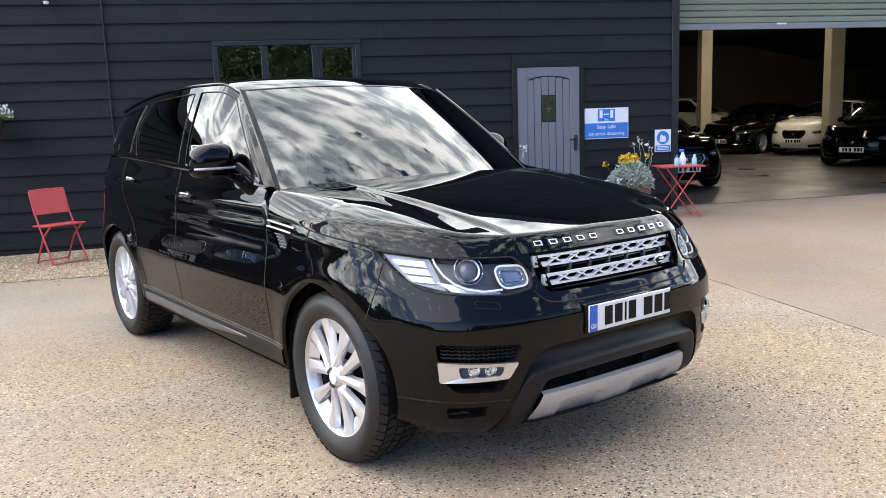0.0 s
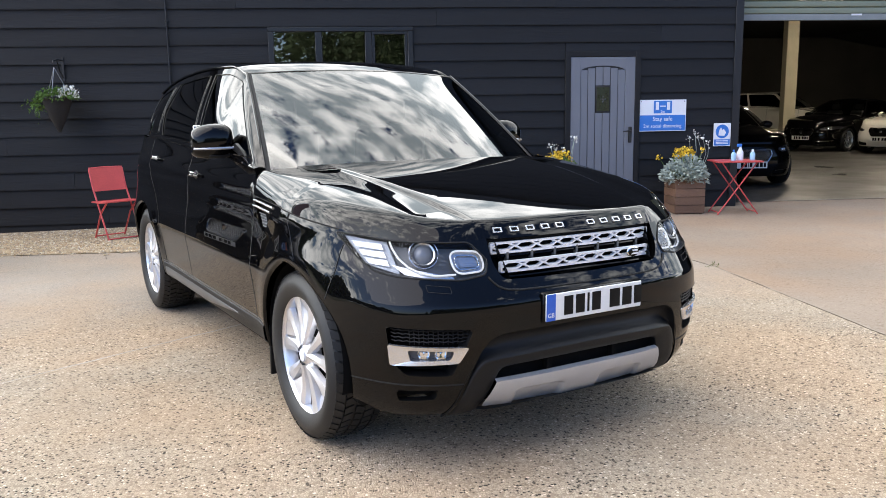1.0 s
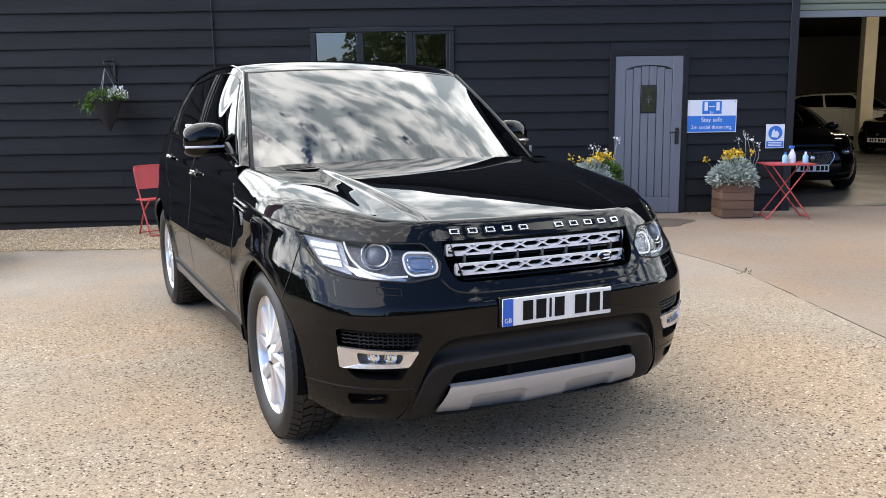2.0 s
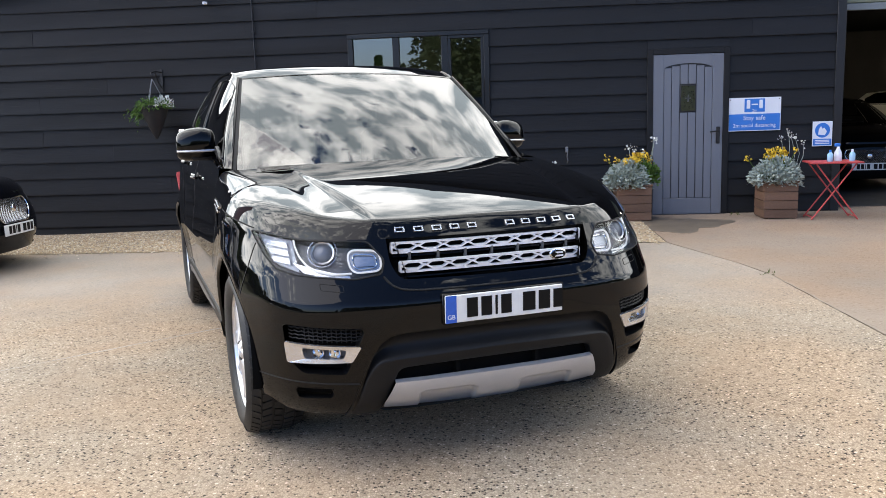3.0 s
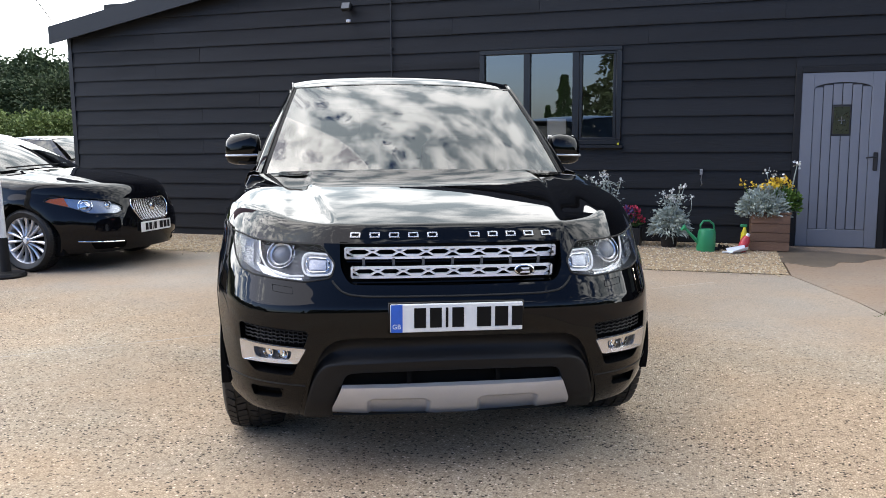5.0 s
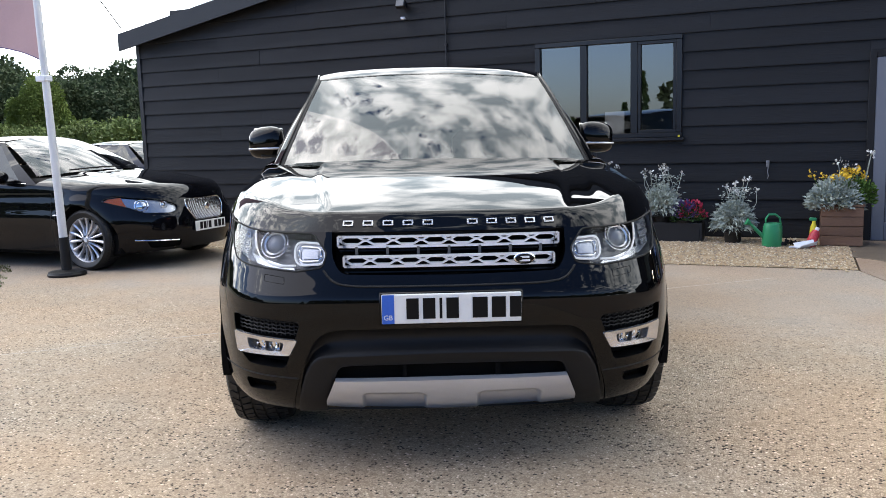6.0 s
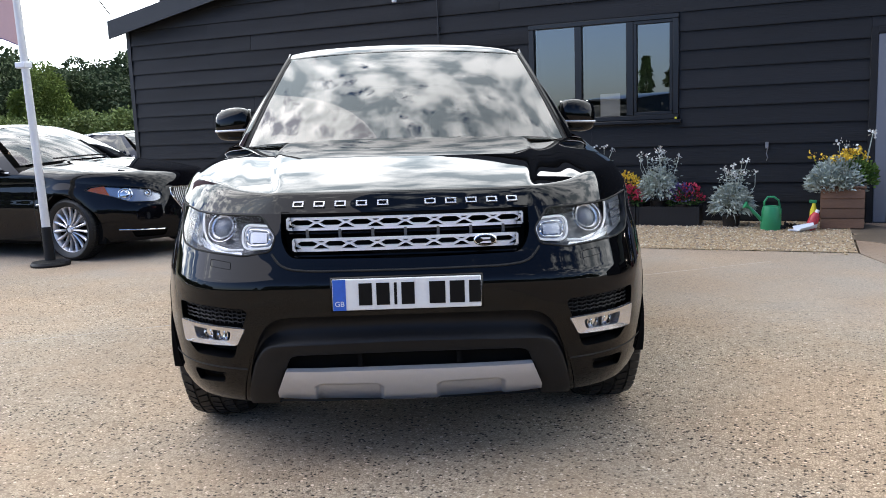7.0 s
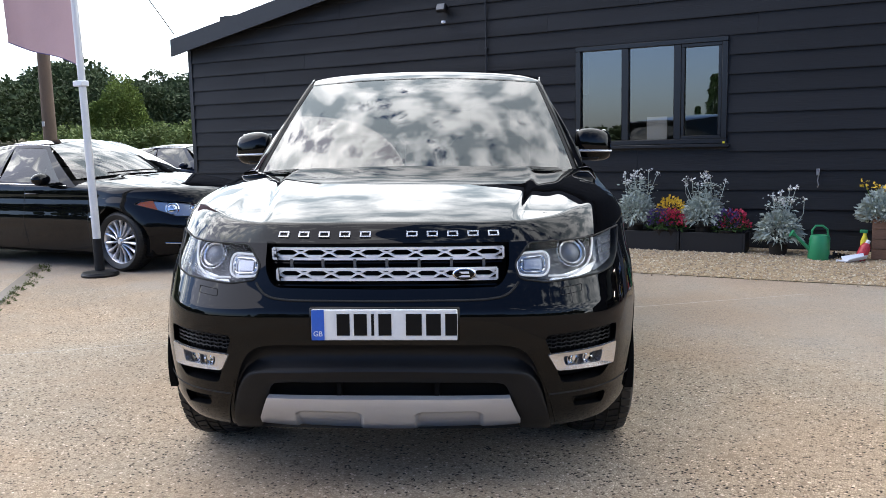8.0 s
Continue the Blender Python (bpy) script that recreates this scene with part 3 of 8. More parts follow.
def lay_board(x0, x1, z, rowi):
    """Lays one row from x0 to x1 in pieces butted end to end."""
    x = x0
    while x < x1 - 0.02:
        l = min(x1 - x, rb.choice((3.0, 3.6, 4.2, 4.8)) if x > x0 else rb.choice((1.6, 2.4, 3.4, 4.2)))
        if x1 - (x + l) < 0.5:
            l = x1 - x
        key = round(l, 2)
        if key not in lengths:
            lengths[key] = mesh_of("board", *feather_board(l - 0.002), smooth=False)
            lengths[key].materials.append(M_BOARD)
        ob = part("board", lengths[key], None, wall)
        ob.matrix_basis = pose(x, WY + 0.026 + rb.uniform(-0.002, 0.002), z + rb.uniform(-0.003, 0.003), rb.uniform(-0.5, 0.3), rb.uniform(-0.03, 0.03), 0)
        x += l


for r in range(-1, 29):
    z = 0.01 + r * ROW
    spans = [(EAVE_X, RIGHT)]
    for a, b, lo, hi in ((DOOR[0], DOOR[1], DOOR[2], DOOR[3]), (WIN[0], WIN[1], WIN[2], WIN[3]), (GX0, GX1, -1, GZ)):
        if z < hi - 0.02 and z + ROW > lo + 0.03:
            spans = [s for x0, x1 in spans for s in ((x0, min(x1, a)), (max(x0, b), x1)) if s[1] - s[0] > 0.02]
    lim = [x for x in np.arange(EAVE_X, RIGHT, 0.05) if rake(x) > z + 0.04]
    if not lim:
        continue
    for x0, x1 in spans:
        x0, x1 = max(x0, lim[0]), min(x1, lim[-1])
        if x1 - x0 > 0.05:
            lay_board(x0, x1, z, r)
# cut board over the door
over = mesh_of("board", *feather_board(DOOR[1] - DOOR[0] - 0.004, h=0.155), smooth=False)
over.materials.append(M_BOARD)
part("board", over, None, wall).matrix_basis = pose(DOOR[0] + 0.002, WY + 0.026, 2.172)
# the barn's other sides and its roof
for nm, x in (("wall_west", EAVE_X), ("wall_east", RIGHT - 0.06)):
    tagged(part(nm, block(x, x + 0.06, WY + 0.06, 40, -0.1, rake(EAVE_X) - 0.02), M_BTRIM), "black boarded side wall of the barn", "wall", kind="structure")
tagged(part("wall_north", block(EAVE_X, RIGHT, 40, 40.1, -0.1, rake(APEX)), M_INWALL), "dim back wall of the barn", "wall", kind="structure")
for nm, xa, xb in (("roof_west", EAVE_X - 0.22, APEX), ("roof_east", APEX, RIGHT + 0.22)):
    za, zb = (rake(xa), rake(xb))
    tagged(part(nm, prism([(xa, za + 0.005), (xb, zb + 0.005), (xb, zb + 0.07), (xa, za + 0.07)], WY - 0.16, 40.2), M_ROOF, smooth=False), "dark low-pitched barn roof", "roof", kind="structure")
    tagged(part("bargeboard", prism([(xa, za - 0.20), (xb, zb - 0.20), (xb, zb + 0.075), (xa, za + 0.075)], WY - 0.19, WY - 0.155), M_BTRIM, smooth=False), "black bargeboard along the gable", "trim", kind="structure")
    tagged(part("soffit", prism([(xa, za - 0.03), (xb, zb - 0.03), (xb, zb), (xa, za)], WY - 0.155, WY + 0.03), M_BTRIM, smooth=False), "black soffit under the roof edge", "trim", kind="structure")
tagged(part("trim", block(EAVE_X - 0.03, EAVE_X + 0.05, WY - 0.01, WY + 0.07, -0.05, rake(EAVE_X) - 0.1, 0.004), M_BTRIM), "black corner board", "trim", kind="structure")
tagged(part("trim", block(GX0 - 0.09, GX0 + 0.02, WY - 0.012, WY + 0.40, -0.05, GZ, 0.004), M_BTRIM), "black board at the garage opening", "trim", kind="structure")
tagged(part("trim", block(GX1 - 0.02, GX1 + 0.09, WY - 0.012, WY + 0.40, -0.05, GZ, 0.004), M_BTRIM), "black board at the garage opening", "trim", kind="structure")

# window of three lights
win = thing("window_1", pose(0, 0, 0), "black framed window of three panes reflecting sky and trees", "window", kind="structure")
x0, x1, z0, z1 = WIN
for nm, b in (("window_frame", (x0, x1, WY - 0.03, WY + 0.09, z1 - 0.06, z1)), ("window_frame", (x0, x1, WY - 0.03, WY + 0.09, z0, z0 + 0.06)),
              ("window_frame", (x0, x0 + 0.07, WY - 0.03, WY + 0.09, z0 + 0.06, z1 - 0.06)), ("window_frame", (x1 - 0.07, x1, WY - 0.03, WY + 0.09, z0 + 0.06, z1 - 0.06)),
              ("mullion", (-0.225, -0.135, WY - 0.025, WY + 0.09, z0 + 0.06, z1 - 0.06)), ("mullion", (0.425, 0.515, WY - 0.025, WY + 0.09, z0 + 0.06, z1 - 0.06)),
              ("window_sill", (x0 - 0.03, x1 + 0.03, WY - 0.07, WY + 0.02, z0 - 0.045, z0 - 0.002))):
    part(nm, block(*b, 0.006), M_UPVC, win)
for k, (a, b, sash) in enumerate(((x0 + 0.07, -0.225, 0), (-0.135, 0.425, 0), (0.515, x1 - 0.07, 1))):
    if sash:
        for c in ((a, b, z0 + 0.06, z0 + 0.10), (a, b, z1 - 0.10, z1 - 0.06), (a, a + 0.04, z0 + 0.10, z1 - 0.10), (b - 0.04, b, z0 + 0.10, z1 - 0.10)):
            part("sash", block(c[0], c[1], WY - 0.02, WY + 0.05, c[2], c[3], 0.004), M_UPVC, win)
    p = part("pane", ([(a, WY + 0.02, z0 + 0.06), (b, WY + 0.02, z0 + 0.06), (b, WY + 0.02, z1 - 0.06), (a, WY + 0.02, z1 - 0.06)], [(0, 1, 2, 3)]), M_PANE, win, smooth=False)
    p.visible_shadow = False
part("handle_tag", block(x1 - 0.045, x1 - 0.02, WY - 0.04, WY - 0.03, z0 + 0.0, z0 + 0.025), M_YELPLAS, win, "small yellow tag")
tagged(part("office_room", join(prism([(-1.4, 0.9), (1.8, 0.9), (1.8, 2.8), (-1.4, 2.8)], WY + 2.2, WY + 2.25)), M_INWALL, smooth=False), "dim wall inside the office window", "wall", kind="structure")
part("office_blind", block(0.09, 0.34, WY + 0.024, WY + 0.027, 1.318, 1.60), M_SIGNW, win, "white card close behind the glass")

# plank door
door = thing("door_1", pose(3.2, WY - 0.012, 0.0), "grey painted plank door with a small leaded pane, closed", "door", kind="structure")
part("door_slab", block(0.0, 0.90, 0.012, 0.06, 0.005, 2.095, 0.004), M_DOOR, door)
for b in ((0.0, 0.135, 0.005, 2.095), (0.765, 0.90, 0.005, 2.095), (0.135, 0.765, 0.005, 0.215)):
    part("door_rail", block(b[0], b[1], -0.012, 0.013, b[2], b[3], 0.004), M_DOOR, door)
arch = [(0.135, 2.095), (0.765, 2.095)] + [(0.45 + 0.315 * math.cos(a), 1.905 + 0.075 * math.sin(a)) for a in np.linspace(0, math.pi, 17)]
part("door_head", prism(arch, -0.012, 0.013), M_DOOR, door, smooth=False)
for k in range(6):
    xa, xb = 0.135 + 0.105 * k, 0.135 + 0.105 * (k + 1)
    mid = (xa + xb) / 2
    zt = 1.902 + 0.075 * math.sqrt(max(0, 1 - ((mid - 0.45) / 0.315) ** 2))
    if k in (2, 3):
        part("plank", block(xa + 0.005, xb - 0.005, -0.004, 0.013, 0.22, 1.345, 0.003), M_DOOR, door)
        part("plank", block(xa + 0.005, xb - 0.005, -0.004, 0.013, 1.715, zt - 0.012, 0.003), M_DOOR, door)
    else:
        part("plank", block(xa + 0.005, xb - 0.005, -0.004, 0.013, 0.22, zt - 0.02, 0.003), M_DOOR, door)
part("groove_board", block(0.136, 0.764, 0.008, 0.0125, 0.21, 1.99), M_GROOVE, door)
part("light_frame", block(0.35, 0.55, -0.010, 0.012, 1.355, 1.705, 0.004), M_IRON, door)
part("leaded_pane", block(0.363, 0.537, -0.014, -0.009, 1.37, 1.69), M_LEADED, door)
bm = bmesh.new()
for k in range(4):
    a = math.pi / 2 * k
    rod(bm, (0.45, -0.016, 1.53), (0.45 + 0.036 * math.cos(a), -0.016, 1.53 + 0.045 * math.sin(a)), 0.003, 0.009, 6)
part("rosette", bm, M_SILLGREY, door, "pale cross rosette")
part("lock_plate", block(0.815, 0.865, -0.02, -0.012, 0.93, 1.15, 0.008), M_IRON, door)
part("door_handle", tube([(0.84, -0.02, 1.09), (0.84, -0.055, 1.09), (0.80, -0.06, 1.092), (0.73, -0.06, 1.085)], 0.009, 8), M_IRON, door)
for b in ((-0.075, -0.002, 0.0, 2.17), (0.902, 0.975, 0.0, 2.17)):
    part("door_frame", block(b[0], b[1], -0.02, 0.06, b[2], b[3], 0.004), M_BOARD, door)
part("door_frame", block(-0.002, 0.902, -0.02, 0.06, 2.10, 2.17, 0.004), M_BOARD, door)
part("threshold", block(-0.03, 0.93, -0.05, 0.06, -0.02, 0.004, 0.003), M_BTRIM, door)

# garage: shutter, posts, inner walls
shutter = thing("roller_shutter", pose(0, 0, 0), "pale green roller shutter, mostly raised", "shutter", kind="structure")
for k in range(11):
    z = 2.69 + k * 0.093
    prof = [(WY + 0.42, z), (WY + 0.400, z + 0.012), (WY + 0.395, z + 0.045), (WY + 0.403, z + 0.080), (WY + 0.42, z + 0.089)]
    v = [(x, y, zz) for x in (GX0 + 0.02, GX1 - 0.02) for y, zz in prof]
    part("slat", (v, [(j, j + 1, j + 6, j + 5) for j in range(4)]), M_SHUT, shutter)
part("bottom_rail", block(GX0 + 0.02, GX1 - 0.02, WY + 0.39, WY + 0.43, 2.60, 2.69, 0.006), M_SHUTB, shutter, "grey bottom rail")
part("rail_label", block(7.42, 7.58, WY + 0.385, WY + 0.39, 2.665, 2.69), M_SIGNW, shutter)
tagged(part("garage_lintel", block(GX0, GX1, WY + 0.36, WY + 0.5, 3.5, 3.75), M_BTRIM), "black lintel over the shutter", "trim", kind="structure")
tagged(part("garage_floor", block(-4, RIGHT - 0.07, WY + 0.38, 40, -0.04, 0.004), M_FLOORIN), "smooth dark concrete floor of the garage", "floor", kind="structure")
tagged(part("partition", block(GX0 - 0.3, GX0 - 0.2, WY + 0.1, WY + 2.0, 0, 3.4), M_INWALL), "inner partition wall", "wall", kind="structure")
tagged(part("partition", block(GX0 - 0.3, RIGHT - 0.1, 32.0, 32.1, 0, 3.93), M_INBACK), "cream wall at the back of the garage, the dimness put into its colour", "wall", kind="structure")
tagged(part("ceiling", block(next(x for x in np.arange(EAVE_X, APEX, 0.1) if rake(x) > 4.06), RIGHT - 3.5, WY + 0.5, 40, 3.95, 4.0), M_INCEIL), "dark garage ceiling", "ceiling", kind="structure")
for k, (x, y) in enumerate(((13.6, 18.1), (13.62, 24.4))):
    tagged(part("garage_post", block(x - 0.19, x + 0.19, y - 0.14, y + 0.14, 0, 3.98, 0.01), M_CREAM), "cream painted post in the garage", "post", "garage posts", "structure")
M_TUBE = lit("strip_light", (1.0, 0.92, 0.76), 120.0)
for x, y in ((10.5, 14.6), (12.0, 20.5), (15.5, 21.8)):
    cl = thing("ceiling_light", pose(x, y, 3.88, 0, 0, 20), "strip light under the garage ceiling", "lamp", "garage lights")
    part("fitting", block(-0.75, 0.75, -0.06, 0.06, 0.0, 0.06, 0.01), M_WHITEPLAS, cl)
    part("tube", block(-0.72, 0.72, -0.04, 0.04, -0.03, -0.002, 0.008), M_TUBE, cl)


# ---- cars ----
class Shell:
    """The lower body of a car, wrapped round it from the middle of the front along a side to the middle of the back.
    Car space: x across, y from the nose backwards, z up. A place on the wrap is (s, z): metres along it, and height."""

    def __init__(self, length, wide, nose, tail, bottom, top, n_front=2.9, y_front=1.0, n_rear=3.2, y_rear=0.7, arches=(), flare=0.02, square=None, tuck=None):
        self.length, self.wide, self.nose, self.tail, self.bottom, self.top = length, wide, nose, tail, bottom, top
        self.square = square or (lambda z: 1.0 + 0 * z)      # how far the nose's corners are swept back, by height
        self.tuck = tuck                                     # how the flanks lean, by height
        self.yc, self.yr, self.arches, self.flare = y_front, length - y_rear, arches, flare
        th = np.linspace(0, math.pi / 2, 500)
        sx, cx = np.sin(th) ** (2 / n_front), np.cos(th) ** (2 / n_front)
        rx, rc = np.cos(th) ** (2 / n_rear), np.sin(th) ** (2 / n_rear)
        mid = np.linspace(self.yc, self.yr, 300)[1:-1]
        self.fx = np.concatenate([sx, np.ones(len(mid)), rx])
        self.cf = np.concatenate([cx, np.zeros(len(mid)), np.zeros(len(rx))])
        self.cr = np.concatenate([np.zeros(len(cx)), np.zeros(len(mid)), rc])
        self.ym = np.concatenate([np.full(len(cx), self.yc), mid, np.full(len(rx), self.yr)])
        zr = 0.6
        x = self.fx * float(wide(zr))
        y = self.ym - self.cf * (self.yc - float(nose(zr))) + self.cr * (length - float(tail(zr)) - self.yr)
        self.s = np.concatenate([[0], np.cumsum(np.hypot(np.diff(x), np.diff(y)))])
        self.xs, self.ys = x, y
        self.total = self.s[-1]

    def s_at_y(self, y):
        k = len(self.ys) // 2 + 300
        return float(np.interp(y, self.ys[:k], self.s[:k]))

    def s_at_x(self, x):
        return float(np.interp(x, self.xs[:500], self.s[:500]))

    def at(self, s, z, out=0.0):
        s, z = np.asarray(s, float), np.asarray(z, float)
        f, cf, cr, ym = (np.interp(s, self.s, a) for a in (self.fx, self.cf, self.cr, self.ym))
        cf = cf ** self.square(z)
        y = ym - cf * (self.yc - self.nose(z)) + cr * (self.length - self.tail(z) - self.yr)
        w = self.wide(z)
        if self.tuck:
            k = np.clip((y - 0.95) / 0.5, 0, 1)
            w = w + self.tuck(z) * k * k * (3 - 2 * k)
        for ya, za, r in self.arches:
            d = np.hypot(y - ya, z - za)
            w = w + self.flare * np.exp(-((d - r) / 0.09) ** 2) * np.clip((za + 0.75 - z) / 0.3, 0, 1)
        p = np.stack([f * w, y, z + 0 * s], -1)
        if out:
            h = 0.002
            a = self.at(s + h, z) - self.at(s - h, z)
            b = self.at(s, z + h) - self.at(s, z - h)
            n = np.cross(b, a)
            n = n / np.maximum(np.linalg.norm(n, axis=-1, keepdims=True), 1e-9)
            p = p + n * -out
        return p

    def ztop(self, s):
        return self.top(np.interp(s, self.s, self.ys))

    def zbot(self, s):
        return self.bottom(np.interp(s, self.s, self.ys))


def inside(px, py, poly):
    c = np.zeros(px.shape, bool)
    n = len(poly)
    for i in range(n):
        (x0, y0), (x1, y1) = poly[i], poly[(i + 1) % n]
        if y0 == y1:
            continue
        t = ((y0 > py) != (y1 > py)) & (px < (x1 - x0) * (py - y0) / (y1 - y0) + x0)
        c ^= t
    return c


def to_edge(p, poly):
    best, bd = p, 1e9
    n = len(poly)
    for i in range(n):
        a, b = np.array(poly[i]), np.array(poly[(i + 1) % n])
        t = np.clip(np.dot(p - a, b - a) / max(np.dot(b - a, b - a), 1e-12), 0, 1)
        q = a + t * (b - a)
        d = np.hypot(*(p - q))
        if d < bd:
            best, bd = q, d
    return best


def cut_grid(a, b, holes):
    """A grid over (a, b) with holes cut to their outlines; returns the places and the faces that stay."""
    A, B = a.ravel().copy(), b.ravel().copy()
    n, m = a.shape
    idx = np.arange(n * m).reshape(n, m)
    quads = np.stack([idx[:-1, :-1], idx[1:, :-1], idx[1:, 1:], idx[:-1, 1:]], -1).reshape(-1, 4)
    keep = np.ones(len(quads), bool)
    for poly in holes:
        ins = inside(A, B, poly)
        cnt = ins[quads].sum(1)
        keep &= cnt < 4
        edge = np.unique(quads[(cnt > 0) & (cnt < 4)])
        for i in edge[ins[edge]]:
            A[i], B[i] = to_edge(np.array((A[i], B[i])), poly)
    return A, B, quads[keep]


def rounded(poly, r=0.02, seg=4):
    """An outline with its corners rounded."""
    out, n = [], len(poly)
    for i in range(n):
        p, a, b = (np.array(poly[j % n], float) for j in (i, i - 1, i + 1))
        da, db = np.linalg.norm(a - p), np.linalg.norm(b - p)
        k = min(r, da * 0.45, db * 0.45)
        u, v = p + (a - p) / da * k, p + (b - p) / db * k
        for t in np.linspace(0, 1, seg + 1):
            q = (1 - t) ** 2 * u + 2 * t * (1 - t) * p + t * t * v
            out.append((float(q[0]), float(q[1])))
    return out


def dense(poly, step=0.02):
    out, n = [], len(poly)
    for i in range(n):
        a, b = np.array(poly[i]), np.array(poly[(i + 1) % n])
        k = max(1, int(np.linalg.norm(b - a) / step))
        out += [tuple(a + (b - a) * j / k) for j in range(k)]
    return out


def mirrored(v, f):
    """The shape and its twin across x = 0."""
    v = [tuple(p) for p in v]
    o = len(v)
    return v + [(-p[0], p[1], p[2]) for p in v], list(f) + [tuple(i + o for i in reversed(q)) for q in f]


def flip(v, f):
    return [(-p[0], p[1], p[2]) for p in v], [tuple(reversed(q)) for q in f]


def rim(sh, poly, inward, lift=0.001, lip=0.0):
    """The wall of an opening: from its outline on the wrap inwards by a vector."""
    d = dense(poly)
    o = sh.at(np.array([p[0] for p in d]), np.array([p[1] for p in d]), lift)
    i = o + np.array(inward)
    n = len(d)
    f = [(k, (k + 1) % n, (k + 1) % n + n, k + n) for k in range(n)]
    return list(o) + list(i), f


def patch(sh, poly, out=0.003, n=(14, 8), bulge=0.0):
    """A panel that fills a four-sided outline (corners in order) on the wrap."""
    c = [np.array(p) for p in poly]
    u, v = np.meshgrid(np.linspace(0, 1, n[0]), np.linspace(0, 1, n[1]), indexing="ij")
    s = (1 - u) * (1 - v) * c[0][0] + u * (1 - v) * c[1][0] + u * v * c[2][0] + (1 - u) * v * c[3][0]
    z = (1 - u) * (1 - v) * c[0][1] + u * (1 - v) * c[1][1] + u * v * c[2][1] + (1 - u) * v * c[3][1]
    p = sh.at(s, z, out)
    return grid_faces(p)


def fill(sh, poly, out=0.003, step=0.02):
    """A panel that fills any outline on the wrap."""
    s0, s1 = min(p[0] for p in poly), max(p[0] for p in poly)
    z0, z1 = min(p[1] for p in poly), max(p[1] for p in poly)
    a, b = np.meshgrid(np.arange(s0 - step, s1 + 2 * step, step), np.arange(z0 - step, z1 + 2 * step, step), indexing="ij")
    A, B = a.ravel().copy(), b.ravel().copy()
    n, m = a.shape
    idx = np.arange(n * m).reshape(n, m)
    quads = np.stack([idx[:-1, :-1], idx[1:, :-1], idx[1:, 1:], idx[:-1, 1:]], -1).reshape(-1, 4)
    ins = inside(A, B, poly)
    cnt = ins[quads].sum(1)
    quads = quads[cnt > 0]
    for i in np.unique(quads):
        if not ins[i]:
            A[i], B[i] = to_edge(np.array((A[i], B[i])), poly)
    p = sh.at(A, B, out)
    used = np.unique(quads)
    remap = {int(q): i for i, q in enumerate(used)}
    return [tuple(p[q]) for q in used], [tuple(remap[int(i)] for i in q) for q in quads]


def fill_plane(poly, place, da, db):
    """A panel that fills an outline given in two parameters; place turns them into a point."""
    p = np.array(poly)
    a, b = np.meshgrid(np.arange(p[:, 0].min() - da, p[:, 0].max() + 2 * da, da), np.arange(p[:, 1].min() - db, p[:, 1].max() + 2 * db, db), indexing="ij")
    A, B = a.ravel().copy(), b.ravel().copy()
    n, m = a.shape
    idx = np.arange(n * m).reshape(n, m)
    quads = np.stack([idx[:-1, :-1], idx[1:, :-1], idx[1:, 1:], idx[:-1, 1:]], -1).reshape(-1, 4)
    ins = inside(A, B, poly)
    quads = quads[ins[quads].sum(1) > 0]
    used = np.unique(quads)
    for i in used:
        if not ins[i]:
            A[i], B[i] = to_edge(np.array((A[i], B[i])), poly)
    at = {int(q): i for i, q in enumerate(used)}
    return [place(A[i], B[i]) for i in used], [tuple(at[int(i)] for i in q) for q in quads]


def ribbon(points, width, normal_out):
    """A narrow strip along points, laid on a surface: width across it, in the plane square to the outward way."""
    v, f = [], []
    n = len(points)
    for i in range(n):
        a, b = Vector(points[max(i - 1, 0)]), Vector(points[min(i + 1, n - 1)])
        side = (b - a).cross(Vector(normal_out)).normalized() * width / 2
        p = Vector(points[i])
        v += [p - side, p + side]
        if i:
            f.append((2 * i - 2, 2 * i, 2 * i + 1, 2 * i - 1))
    return v, f


def arch_outline(sh, ya, za, r, z_low):
    """The wheel's opening, as an outline on the wrap."""
    out = []
    for k in range(49):
        a = radians(-50 + 280 * k / 48)
        y, z = ya + r * math.cos(a), za + r * math.sin(a)
        out.append((sh.s_at_y(y), max(z, z_low - 0.2)))
    return out


def body_panels(sh, holes, regions, car, material, steps):
    """The painted wrap, split into its panels. regions: (name, s from, s to, label)."""
    s = np.concatenate([np.arange(a, b, st) for a, b, st in steps] + [[sh.total]])
    t = np.linspace(0, 1, 84)
    S, T = np.meshgrid(s, t, indexing="ij")
    Z = sh.zbot(S) + (sh.ztop(S) - sh.zbot(S)) * T
    A, B, q = cut_grid(S, Z, holes)
    p = sh.at(A, B)
    mid = A[q].mean(1)
    for name, s0, s1, both in regions:
        sel = q[(mid >= s0) & (mid < s1)]
        used = np.unique(sel)
        remap = np.zeros(len(A), int)
        remap[used] = np.arange(len(used))
        v, f = [tuple(p[i]) for i in used], [tuple(remap[i] for i in k) for k in sel]
        if both:
            bm = bmesh.new()
            mv, mf = mirrored(v, f)
            vs = [bm.verts.new(c) for c in mv]
            for k in mf:
                if len(set(k)) == 4:
                    try:
                        bm.faces.new([vs[i] for i in k])
                    except ValueError:
                        pass
            part(name, bm, material, car, merge=0.0004)
        else:
            part(name, (v, f), material, car)
            part(name, flip(v, f), material, car)


